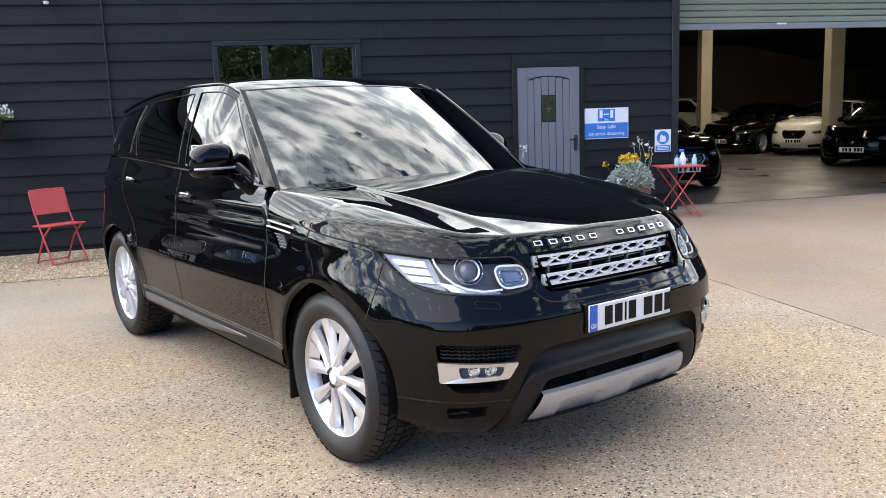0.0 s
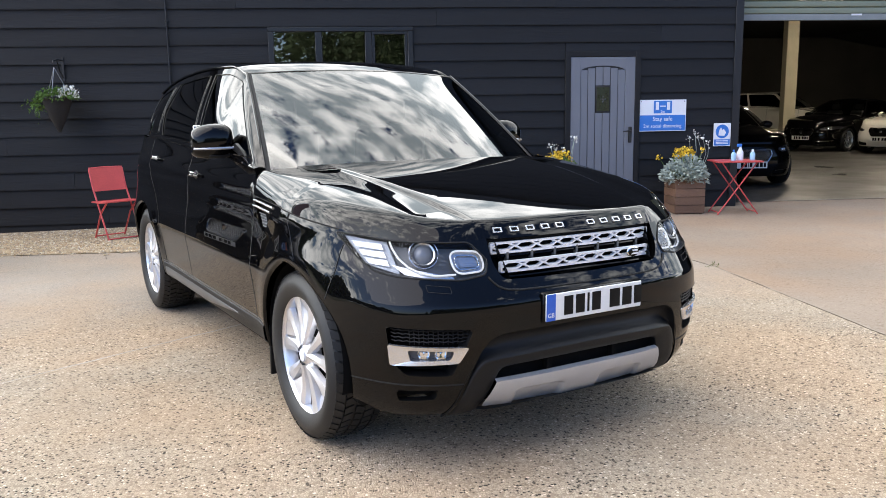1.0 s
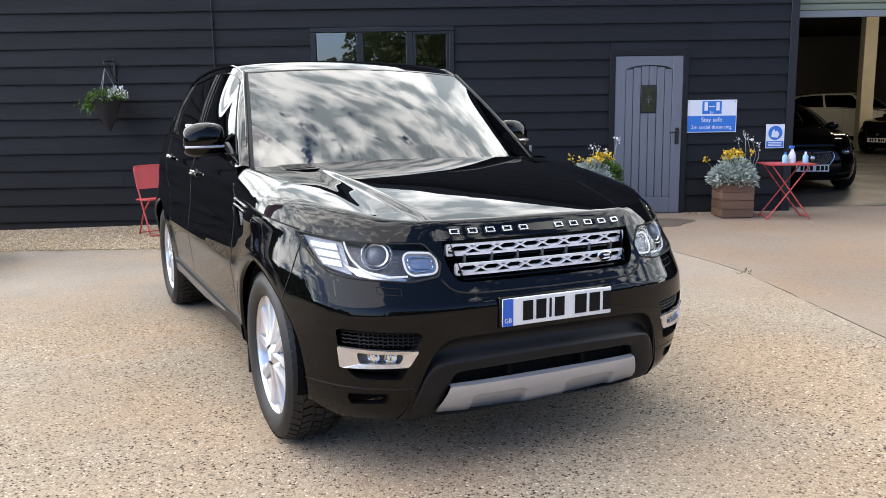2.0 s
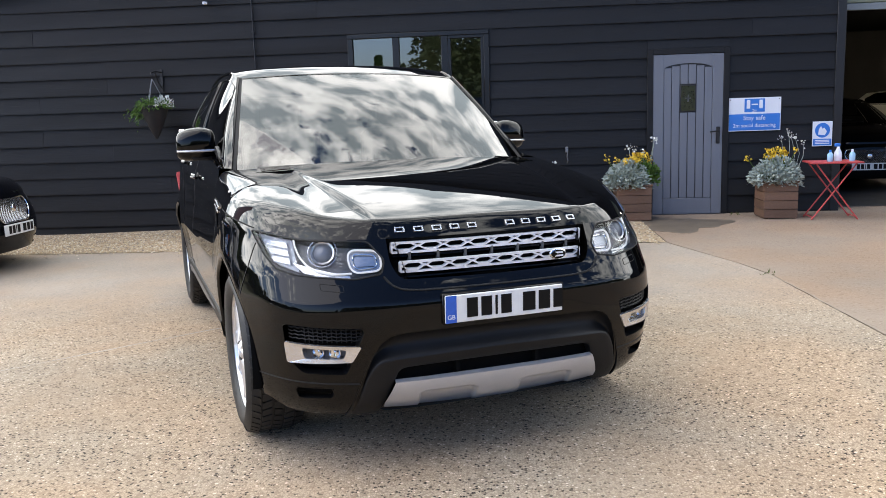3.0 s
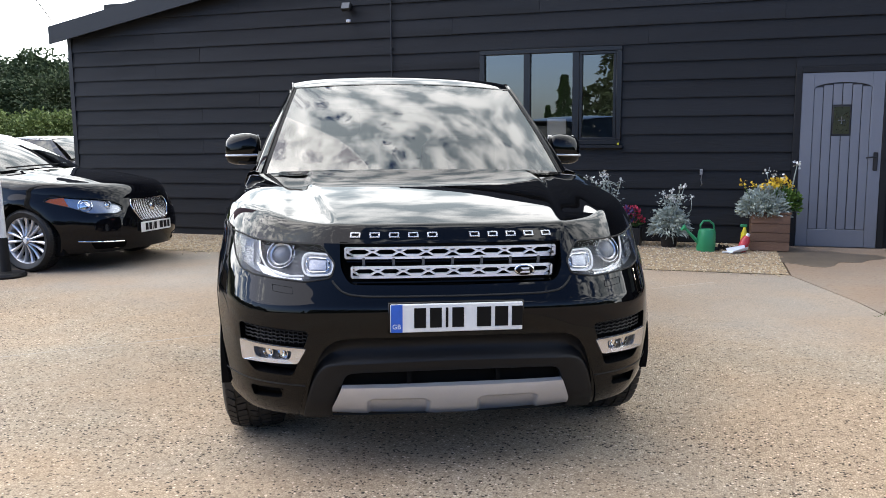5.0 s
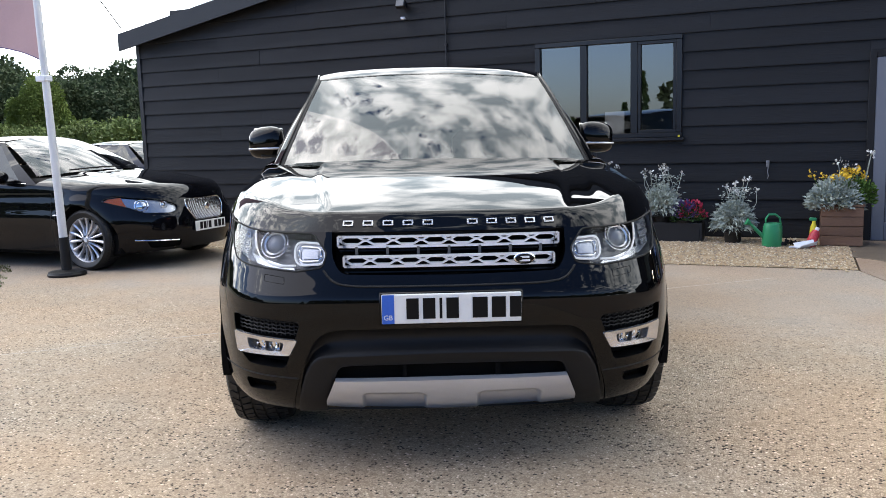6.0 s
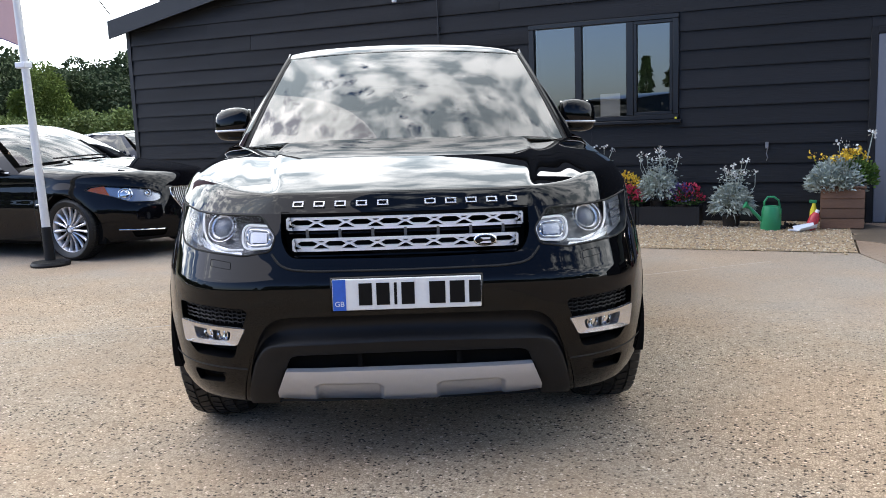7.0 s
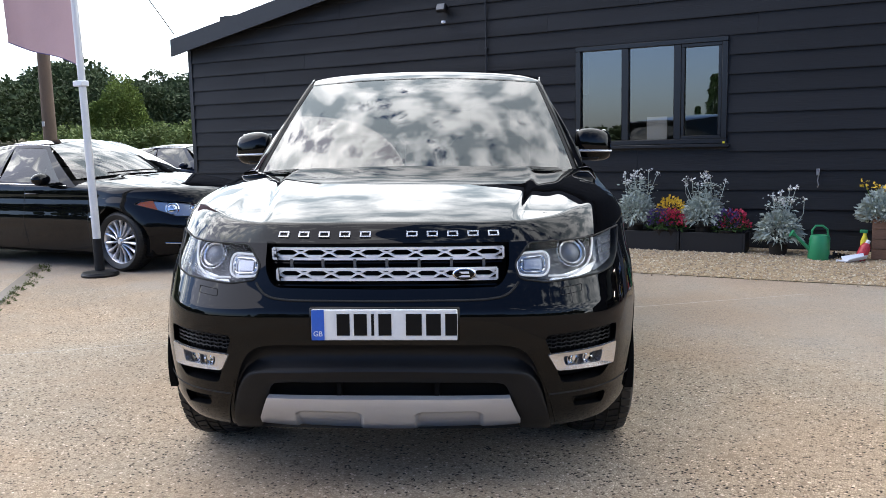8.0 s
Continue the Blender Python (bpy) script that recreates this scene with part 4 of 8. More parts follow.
def bonnet(sh, y_back, y_mid, crown_z, crown, creases, car, material, roll=(0.16, 0.10), n=(60, 46), name="bonnet", steps=(), face=None):
    """The bonnet, rolled over at the nose and the sides down to the wrap's top edge. Returns its height as a function."""
    th = np.linspace(-1, 1, 2 * n[0] + 1)
    sgn, a = np.sign(th), np.abs(th)
    sc = sh.s[499] * np.where(a < 1, a, 1)
    z0 = sh.ztop(sc)
    c = sh.at(sc, z0)
    fx = np.interp(sc, sh.s, sh.fx)
    base = z0 - sh.top(c[:, 1])

    def roll_off(t):
        return (1 - (1 - np.clip(t, 0, 1)) ** 2.6) ** 0.62

    def height(x, y, d, e, off):
        t = crown_z(y) - crown * (np.abs(x) / 0.9) ** 2.2
        for cx, wd, h in creases:
            t = t + h * np.exp(-((np.abs(x) - cx) / wd) ** 2) * np.clip((y - 0.3) / 0.3, 0, 1)
            t = t - 0.6 * h / (1 + np.exp(-(np.abs(x) - cx) / (wd * 0.6))) * np.clip((y - 0.3) / 0.3, 0, 1)
        for line, wd, h in steps:          # a raised middle: its edge runs along x = line(y)
            t = t + h / (1 + np.exp(np.clip(-(np.abs(x) - line(y)) / wd, -40, 40))) * np.clip((y - 0.16) / 0.2, 0, 1)
        low = sh.top(y) + off
        if not face:
            return low + np.maximum(t - low, 0.004) * roll_off(d / roll[0]) * roll_off(e / roll[1])
        # a steep face with a crest, rounder towards the corners
        k = np.clip((np.abs(x) - 0.48) / 0.36, 0, 1) ** 1.5
        near = np.clip(1 - (y - 0.25) / 0.65, 0, 1)
        up = 1 - (1 - np.clip(d / (roll[0] + 0.16 * k), 0, 1)) ** (face + 0.9 * k)
        t_e = np.clip(e / ((roll[1] + 0.08 * near) * np.interp(y, (0.95, 1.42), (1, 0.36))), 0, 1)
        side = (1 - near) * roll_off(t_e) + near * (1 - (1 - t_e) ** 2) ** 0.8
        return low + np.maximum(t - low, 0.004) * up * side

    v = np.linspace(0, 1, n[1]) ** 1.35
    P = np.zeros((len(th), len(v), 3))
    for j, q in enumerate(v):
        yb = y_mid + (y_back - y_mid) * fx ** 2
        y = c[:, 1] + (yb - c[:, 1]) * q
        edge = sh.wide(sh.top(y))
        front_w = np.where(fx > 1e-6, c[:, 0] / np.maximum(fx, 1e-6), edge)
        w = np.where(y < sh.yc, front_w + (edge - front_w) * np.clip((y - c[:, 1]) / np.maximum(sh.yc - c[:, 1], 1e-3), 0, 1), edge)
        x = fx * w
        P[:, j, 0], P[:, j, 1] = x * sgn, y
        P[:, j, 2] = height(x, y, y - c[:, 1] + 0.0, (w - x) * 1.0, base * max(0.0, 1 - 2 * q))
    part(name, grid_faces(P), material, car)
    E = P[:, 0, :]
    inner = E * np.array((0.93, 1, 1)) + np.array((0, 0.05, -0.06))
    part("bonnet_flange", sheet([E - np.array((0, 0, 0.002)), inner]), M_VOID, car)
    return P


def sheet(rows):
    """A surface through rows of points (arrays of equal length)."""
    return grid_faces(np.array(rows, float))


def outward(shape, centre):
    """Turns the faces of a skin so that they look away from a point inside."""
    v, f = shape
    score = 0.0
    for q in f[:: max(1, len(f) // 40)]:
        a, b, c = (Vector(v[i]) for i in q[:3])
        score += (b - a).cross(c - a).dot((a + c) / 2 - Vector(centre))
    return (v, f) if score >= 0 else (v, [tuple(reversed(q)) for q in f])


def wheel(m, r, width, rim_r, car, spokes, label, hub=0.035, twin=0.12, dish=0.03):
    """A tyre with tread blocks on an alloy wheel, its outer face towards -x of its pose."""
    w = new("wheel")
    w.empty_display_size = 0.1
    w.parent, w.matrix_basis = car, m
    tagged(w, label)
    h = width / 2
    prof = [(rim_r - 0.012, -h + 0.02), (rim_r + 0.004, -h + 0.006), (rim_r + 0.03, -h - 0.002), ((rim_r + r) / 2, -h - 0.006), (r - 0.045, -h + 0.001),
            (r - 0.016, -h + 0.016), (r - 0.009, -h + 0.034), (r - 0.008, 0), (r - 0.009, h - 0.034), (r - 0.016, h - 0.016), (r - 0.045, h - 0.001),
            ((rim_r + r) / 2, h + 0.004), (rim_r + 0.02, h - 0.004), (rim_r - 0.01, h - 0.02)]
    tyre = part("tyre", lathe(prof, 72, "x"), M_TYRE, w, sharp=50)
    # tread: five ribs of blocks and the shoulder bars
    v, f = [], []
    bands = [(-h + 0.012, -h + 0.05, 0.35), (-h + 0.058, -h + 0.098, -0.25), (-0.017, 0.017, 0.2), (h - 0.098, h - 0.058, -0.25), (h - 0.05, h - 0.012, 0.35)]
    cnt = 54
    for x0, x1, skew in bands:
        for i in range(cnt):
            a0 = 2 * math.pi * (i + 0.08) / cnt
            a1 = 2 * math.pi * (i + 0.86) / cnt
            sk = skew * 2 * math.pi / cnt
            o = len(v)
            ends = [(x0, a0), (x1, a0 + sk), (x1, a1 + sk), (x0, a1)]
            for rr in (r - 0.014, r):
                for x, a in ends:
                    drop = 0.012 if (abs(x) > h - 0.02 and rr == r) else 0.0
                    v.append((x, (rr - drop) * math.cos(a), (rr - drop) * math.sin(a)))
            f += [(o + 4, o + 5, o + 6, o + 7), (o, o + 1, o + 5, o + 4), (o + 1, o + 2, o + 6, o + 5), (o + 2, o + 3, o + 7, o + 6), (o + 3, o, o + 4, o + 7)]
    part("tread", (v, f), M_TYRE, tyre, smooth=False)
    # rim barrel
    xo = -h + 0.012
    barrel = [(rim_r - 0.03, h - 0.03), (rim_r - 0.035, -0.02), (rim_r - 0.022, xo + 0.03), (rim_r - 0.006, xo + 0.004), (rim_r + 0.004, xo - 0.004), (rim_r + 0.008, xo + 0.004), (rim_r + 0.002, xo + 0.014)]
    alloy = part("rim", lathe(barrel, 64, "x"), M_ALLOY, w)
    # spokes
    for k in range(spokes):
        for sgn in ((-1, 1) if twin else (0,)):
            a = 2 * math.pi * k / spokes + math.pi / 2
            v, f = [], []
            N = 9
            for i in range(N):
                t = i / (N - 1)
                rr = hub + 0.02 + (rim_r - 0.012 - hub - 0.02) * t
                half = (0.0175 + 0.025 * t ** 1.5) / rr if twin else (0.008 + 0.012 * t) / rr
                x_f = xo + 0.018 + dish * (1 - (2 * t - 1) ** 2) * (0.25 if twin else 0.6) - 0.012 * (1 - t)
                ang = a + sgn * (0.030 + 0.049 * t ** 1.2) / rr if twin else a
                for da, dx in ((-1, 0.028), (-0.82, 0.004), (0, -0.003), (0.82, 0.004), (1, 0.028)):
                    q = ang + half * da
                    v.append((x_f + dx, rr * math.cos(q), rr * math.sin(q)))
            for i in range(N - 1):
                for j in range(4):
                    f.append((i * 5 + j, i * 5 + j + 1, i * 5 + j + 6, i * 5 + j + 5))
            part("spoke", (v, f), M_ALLOY, w, sharp=30)
    if twin:          # sunk webs between the pairs, out at the rim
        for k in range(spokes):
            a = 2 * math.pi * (k + 0.5) / spokes + math.pi / 2
            v, f = [], []
            for rr, dx in ((rim_r * 0.70, 0.045), (rim_r * 0.80, 0.034), (rim_r * 0.97, 0.022)):
                hw = 0.12 + 0.20 * (rr / rim_r - 0.7)
                v += [(xo + dx, rr * math.cos(a + u * hw), rr * math.sin(a + u * hw)) for u in np.linspace(-1, 1, 7)]
            f = [(i * 7 + j, i * 7 + j + 1, i * 7 + j + 8, i * 7 + j + 7) for i in range(2) for j in range(6)]
            part("web", (v, f), M_ALLOY, w)
    xh = xo + 0.008
    part("hub", lathe([(0.0, xh - 0.002), (hub, xh), (hub + 0.012, xh + 0.012), (hub + 0.035, xh + 0.02), (hub + 0.04, xh + 0.06)], 32, "x"), M_ALLOY, w)
    part("centre_cap", lathe([(0.0, xh - 0.009), (hub * 0.8, xh - 0.008), (hub * 0.86, xh - 0.002), (hub * 0.86, xh + 0.01)], 24, "x"), M_SILVER, w)
    for k in range(5):
        a = 2 * math.pi * (k + 0.5) / 5 + math.pi / 2
        bm = bmesh.new()
        c = (hub + 0.022)
        rod(bm, (xh + 0.002, c * math.cos(a), c * math.sin(a)), (xh + 0.03, c * math.cos(a), c * math.sin(a)), 0.0105, seg=6)
        part("wheel_nut", bm, M_SILLGREY, w)
    part("brake_disc", lathe([(0.02, 0.0), (0.16, 0.0), (0.165, 0.004), (0.165, 0.02)], 40, "x"), M_SKID, w)
    part("inner_barrel", lathe([(0.0, 0.03), (rim_r - 0.045, 0.03)], 32, "x"), M_VOID, w)
    return w


def number_plate(car, y, z, tilt, material=None, band=True):
    """A plate whose characters are plain bars."""
    pl = new("number_plate")
    pl.parent, pl.matrix_basis = car, pose(0, y, z, tilt, 0, 0)
    bm = block(-0.26, 0.26, -0.004, 0.004, -0.0555, 0.0555, 0.003)
    part("plate_board", bm, M_PLATEW, pl, "white reflective plate")
    x0 = -0.205 if band else -0.225
    if band:
        part("country_band", block(-0.2585, -0.213, -0.0055, -0.004, -0.0545, 0.0545), M_PLATEB, pl, "blue band")
        cu = bpy.data.curves.new("country_letters", "FONT")
        cu.body, cu.size, cu.align_x, cu.extrude = "GB", 0.026, "CENTER", 0.0004
        gb = new("country_letters", cu)
        gb.parent, gb.matrix_basis = pl, pose(-0.236, -0.0062, -0.040, 90)
        cu.materials.append(M_PLATEW)
    wd = [0.05, 0.05, 0.014, 0.05, 0, 0.06, 0.056, 0.046]
    x = x0 + 0.035
    for k, w in enumerate(wd):
        if not w:
            x += 0.036
            continue
        part("character_bar", block(x + 0.002, x + w - 0.002, -0.006, -0.004, -0.038, 0.040, 0.0), M_PLATEK, pl)
        x += w + 0.0115
    return pl


def mesh_bar(x0, x1, z0, z1, cells, y_of, thick, wire, name, parent, material):
    """A grille bar of stretched six-sided cells between two rails."""
    shapes = []

    def stick(a, b, r=wire):
        (xa, za), (xb, zb) = a, b
        d = np.array((xb - xa, zb - za))
        n = np.array((-d[1], d[0])) / max(np.linalg.norm(d), 1e-6) * r
        v = []
        for (x, z), s in (((xa, za), 1), ((xb, zb), 1)):
            for sg in (1, -1):
                for dy in (0, thick):
                    px, pz = x + sg * n[0], z + sg * n[1]
                    v.append((px, y_of(px) + dy + (0.003 if dy == 0 and sg else 0), pz))
        shapes.append((v, [(0, 2, 6, 4), (0, 4, 5, 1), (2, 3, 7, 6), (1, 5, 7, 3), (0, 1, 3, 2), (4, 6, 7, 5)]))
    zm, h, w = (z0 + z1) / 2, (z1 - z0), (x1 - x0) / cells
    k = 24
    for i in range(k):
        xa, xb = x0 + (x1 - x0) * i / k, x0 + (x1 - x0) * (i + 1) / k
        stick((xa, z0), (xb, z0), wire * 1.1)
        stick((xa, z1), (xb, z1), wire * 1.1)
    za, zb = z0 + 0.62 * h, z0 + 0.27 * h
    for i in range(cells):
        c = x0 + w * (i + 0.5)
        a, b = c - 0.46 * w, c + 0.46 * w
        for p, q in (((a, za), (c - 0.2 * w, z1)), ((c + 0.2 * w, z1), (b, za)), ((b, za), (c + 0.24 * w, zb)), ((c - 0.24 * w, zb), (a, za)), ((c - 0.24 * w, zb), (c + 0.24 * w, zb))):
            stick(p, q, wire * 0.85)
        stick((b, za), (min(b + 0.08 * w, x1), za), wire)
        stick((c - 0.20 * w, zb), (c - 0.11 * w, z0), wire)
        stick((c + 0.20 * w, zb), (c + 0.11 * w, z0), wire)
        stick((c, zb), (c, z0), 0.09 * w)
    stick((x0, z0), (x0, z1), wire)
    stick((x1, z0), (x1, z1), wire)
    return part(name, join(*shapes), material, parent, smooth=False)


def luxury_suv(m):
    sway = pose(-0.007, 0, 0, 0, 0.6, 0)      # the body leans a little on its springs; the wheels stand upright
    car = thing("suv", m @ sway, "polished black luxury SUV with silver alloy wheels parked on concrete", "car")
    wide = curve((0.20, 0.90), (0.34, 0.945), (0.46, 0.962), (0.60, 0.972), (0.80, 0.984), (0.96, 0.986), (1.06, 0.962), (1.16, 0.925), (1.30, 0.885))
    nose = curve((0.20, 0.20), (0.27, 0.10), (0.33, 0.06), (0.42, 0.035), (0.52, 0.016), (0.62, 0.005), (0.69, 0.003), (0.715, 0.006), (0.74, 0.018), (0.80, 0.048), (0.86, 0.072), (0.92, 0.098), (0.99, 0.128), (1.2, 0.2))
    tail = curve((0.2, 0.16), (0.35, 0.06), (0.6, 0.0), (0.8, 0.02), (1.1, 0.07), (1.3, 0.12))
    bottom = curve((0.0, 0.245), (0.25, 0.25), (0.43, 0.30), (1.30, 0.34), (3.35, 0.34), (4.3, 0.36), (4.85, 0.36))
    top = curve((0.0, 0.953), (0.12, 0.955), (0.22, 0.970), (0.433, 1.000), (0.75, 1.024), (1.10, 1.040), (1.39, 1.056), (1.425, 1.10), (1.47, 1.168), (1.75, 1.195), (2.7, 1.226), (3.7, 1.268), (4.85, 1.285))
    YF, YR, ZA, RA = 0.862, 3.835, 0.385, 0.425
    sh = Shell(4.85, wide, nose, tail, bottom, top, n_front=3.5, y_front=1.02, n_rear=2.6, y_rear=0.9, square=curve((0.2, 0.8), (0.55, 0.85), (0.8, 1.15), (1.0, 1.75), (1.2, 1.8)), arches=((YF, ZA, RA), (YR, ZA, RA)), flare=0.016,
               tuck=curve((0.34, 0.0), (0.5, 0.003), (0.62, 0.009), (0.69, 0.013), (0.74, 0.006), (0.85, -0.012), (0.95, -0.026), (1.03, -0.018), (1.10, 0.0), (1.4, 0.0)))
    X, Y = sh.s_at_x, sh.s_at_y
    arch_f, arch_r = arch_outline(sh, YF, ZA, RA, 0.34), arch_outline(sh, YR, ZA, RA, 0.34)
    grille = rounded([(-0.2, 0.953 + 0.05), (X(0.440), 0.953 + 0.05), (X(0.440), 0.86), (X(0.408), 0.800), (-0.2, 0.790)], 0.03)
    lamp = rounded([(X(0.512), 0.946), (X(0.459), 0.876), (X(0.477), 0.824), (X(0.575), 0.808), (X(0.782), 0.822), (X(0.838), 0.838), (X(0.866), 0.882), (X(0.881), 0.932), (X(0.893), 0.973), (X(0.84), 0.967), (X(0.778), 0.957), (X(0.70), 0.952)], 0.016)
    lamp = [(p[0], min(p[1], float(sh.ztop(p[0])) - 0.006)) for p in lamp]
    intake = rounded([(X(0.566), 0.624), (X(0.852), 0.636), (X(0.848), 0.500), (X(0.800), 0.440), (X(0.645), 0.436)], 0.02)
    slot = rounded([(X(0.690), 0.376), (X(0.835), 0.374), (X(0.826), 0.326), (X(0.708), 0.334)], 0.012)
    # the valance arch: its outer edge, its ridge and its inner edge, as (x, z) from the middle outwards and down
    arch_out = [(0.0, 0.600), (0.22, 0.599), (0.40, 0.597), (0.462, 0.590), (0.505, 0.566), (0.535, 0.525), (0.568, 0.450), (0.600, 0.35), (0.620, 0.262), (0.625, 0.235)]
    arch_ridge = [(0.0, 0.502), (0.22, 0.499), (0.40, 0.493), (0.460, 0.491), (0.506, 0.484), (0.535, 0.460), (0.560, 0.414), (0.584, 0.335), (0.598, 0.258), (0.600, 0.235)]
    arch_in = [(0.0, 0.452), (0.22, 0.451), (0.36, 0.449), (0.405, 0.446), (0.425, 0.441), (0.436, 0.428), (0.446, 0.402), (0.470, 0.335), (0.490, 0.262), (0.490, 0.235)]
    lower = [(-0.2, 0.600)] + [(X(p[0]), p[1]) for p in arch_out[1:]] + [(X(0.625), 0.05), (-0.2, 0.05)]
    vent = rounded([(sh.s_at_y(1.11), 1.018), (sh.s_at_y(1.385), 1.03), (sh.s_at_y(1.385), 0.995), (sh.s_at_y(1.30), 0.905), (sh.s_at_y(1.21), 0.91)], 0.012)
    holes = [arch_f, arch_r, grille, lamp, intake, slot, lower, vent]
    s_w, s_d1, s_d2, s_d3 = sh.s_at_y(0.46), sh.s_at_y(1.42), sh.s_at_y(2.66), sh.s_at_y(3.56)
    body_panels(sh, holes, [("front_bumper", -1, s_w, True), ("front_wing", s_w, s_d1, False), ("front_door", s_d1, s_d2, False), ("rear_door", s_d2, s_d3, False), ("rear_quarter", s_d3, 99, True)],
                car, M_PAINT, [(0, s_d1, 0.0115), (s_d1, sh.s_at_y(3.3), 0.035), (sh.s_at_y(3.3), sh.s_at_y(4.25), 0.014), (sh.s_at_y(4.25), sh.total, 0.05)])
    bonnet(sh, 1.43, 1.27, curve((0.1, 1.001), (0.2, 1.031), (0.35, 1.068), (0.5, 1.100), (0.7, 1.137), (0.9, 1.167), (1.2, 1.198), (1.45, 1.216)), 0.036,
           (), car, M_PAINT, roll=(0.062, 0.22), n=(210, 100), face=1.28,
           steps=((curve((0.1, 0.475), (0.25, 0.482), (0.4, 0.505), (0.64, 0.54), (0.95, 0.58), (1.3, 0.60)), 0.0065, -0.011), (curve((0.1, 0.64), (0.45, 0.66), (1.3, 0.70)), 0.016, 0.007)))

    # shut lines
    def seam(points, name="shut_line", width=0.007):
        for sx in (1, -1):
            q = [(sx * p[0], p[1], p[2]) for p in points]
            part(name, ribbon(q, width, (sx, 0, 0)), M_SEAM, car)
    for yy, z0, z1, lean in ((1.42, 0.36, 1.09, 0.0), (2.66, 0.36, 1.225, 0.0)):
        zz = np.linspace(z0, z1, 24)
        seam(sh.at(np.array([sh.s_at_y(yy + lean * (z - 0.4)) for z in zz]), zz, 0.0015))
    pts = [(3.74, 1.26), (3.76, 1.18), (3.70, 1.04), (3.61, 0.95), (3.48, 0.86), (3.38, 0.76), (3.33, 0.60), (3.30, 0.42)]
    pc = dense(pts + pts[::-1], 0.05)[: int(len(dense(pts + pts[::-1], 0.05)) / 2)]
    seam(sh.at(np.array([sh.s_at_y(p[0]) for p in pc]), np.array([p[1] for p in pc]), 0.0015))
    pb = [(X(0.886), 0.925), (sh.s_at_y(0.545), 0.70)]
    seam([tuple(sh.at(pb[0][0] + (pb[1][0] - pb[0][0]) * t, pb[0][1] + (pb[1][1] - pb[0][1]) * t, 0.0015)) for t in np.linspace(0, 1, 10)], width=0.005)
    ss = np.linspace(X(0.886), sh.s_at_y(1.42), 44)
    for sx in (1, -1):
        q = sh.at(ss, sh.ztop(ss) - 0.003, 0.0015) * np.array((sx, 1, 1))
        part("bonnet_gap", ribbon([tuple(p) for p in q], 0.007, (sx, 0, 0)), M_SEAM, car)
    # the gap round the grille panel
    gp = curve((0.0, 0.754), (0.327, 0.757), (0.40, 0.763), (0.435, 0.775), (0.458, 0.795), (0.474, 0.818))
    for sx in (1, -1):
        gx = np.concatenate([np.linspace(0, 0.40, 16), np.linspace(0.41, 0.472, 12)])
        q = sh.at(np.array([X(v_) for v_ in gx]), gp(gx), 0.001) * np.array((sx, 1, 1))
        part("panel_gap", tube([tuple(p) for p in q], 0.0045, 6), M_SEAM, car)
    # wheel arch lips and liners
    for poly, yc in ((arch_f, YF), (arch_r, YR)):
        top_part = [p for p in poly if p[1] > 0.30]
        o = sh.at(np.array([p[0] for p in top_part]), np.array([p[1] for p in top_part]), 0.002)
        for sx in (1, -1):
            rows = []
            for k in np.linspace(0, 1, 4):
                q = o.copy()
                q[:, 1] = yc + (q[:, 1] - yc) * (1 - 0.035 * k)
                q[:, 2] = ZA + (q[:, 2] - ZA) * (1 - 0.035 * k)
                q[:, 0] = (q[:, 0] - 0.012 * k ** 2)
                rows.append(q * np.array((sx, 1, 1)))
            part("arch_lip", sheet(rows), M_GLOSSBLK, car)
            rows = []
            for xx in (0.955, 0.9, 0.7, 0.55):
                q = o.copy()
                q[:, 0] = xx
                q[:, 1] = yc + (q[:, 1] - yc) * 0.965
                q[:, 2] = ZA + (q[:, 2] - ZA) * 0.965
                rows.append(q * np.array((sx, 1, 1)))
            part("arch_liner", sheet(rows), M_VOID, car)
    part("underbody", block(-0.88, 0.88, 0.42, 4.5, 0.25, 0.46, 0.02), M_VOID, car)
    part("engine_bay", block(-0.56, 0.56, 0.26, 1.3, 0.30, 0.90, 0.02), M_VOID, car)
    part("bumper_core", block(-0.62, 0.62, 0.17, 0.4, 0.27, 0.74, 0.02), M_VOID, car)
    for sx in (1, -1):
        part("bumper_core", block(min(sx * 0.5, sx * 0.8), max(sx * 0.5, sx * 0.8), 0.30, 0.44, 0.32, 0.79, 0.02), M_VOID, car)
        # mud flap behind the front wheel
        part("mud_flap", block(min(sx * 0.80, sx * 0.955), max(sx * 0.80, sx * 0.955), 1.275, 1.29, 0.17, 0.42, 0.004), M_PLASTIC, car)

    # main grille
    yb = lambda x: float(sh.at(X(abs(x)), 0.87)[1])
    gr = new("grille")
    gr.parent = car
    tagged(gr, "silver mesh grille bars in a black surround")
    # near-black sheet behind the bars supplies the opening's shade
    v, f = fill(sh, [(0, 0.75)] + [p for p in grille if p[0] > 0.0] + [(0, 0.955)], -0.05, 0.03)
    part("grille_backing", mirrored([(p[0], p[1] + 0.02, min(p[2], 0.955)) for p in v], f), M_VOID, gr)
    v, f = rim(sh, [(p[0], min(p[1], 0.958)) for p in grille if p[0] > -0.1], (0, 0.06, 0))
    part("grille_surround", (v, f), M_GLOSSBLK, gr)
    part("grille_surround", flip(v, f), M_GLOSSBLK, gr)

    def g_y(z, back=0.012):
        return lambda x: float(sh.at(X(abs(x)), z)[1]) + back
    mesh_bar(-0.425, 0.425, 0.896, 0.934, 8, g_y(0.915), 0.02, 0.0041, "upper_mesh_bar", gr, M_SILVER)
    mesh_bar(-0.402, 0.402, 0.824, 0.861, 8, g_y(0.842), 0.02, 0.0041, "lower_mesh_bar", gr, M_SILVER)
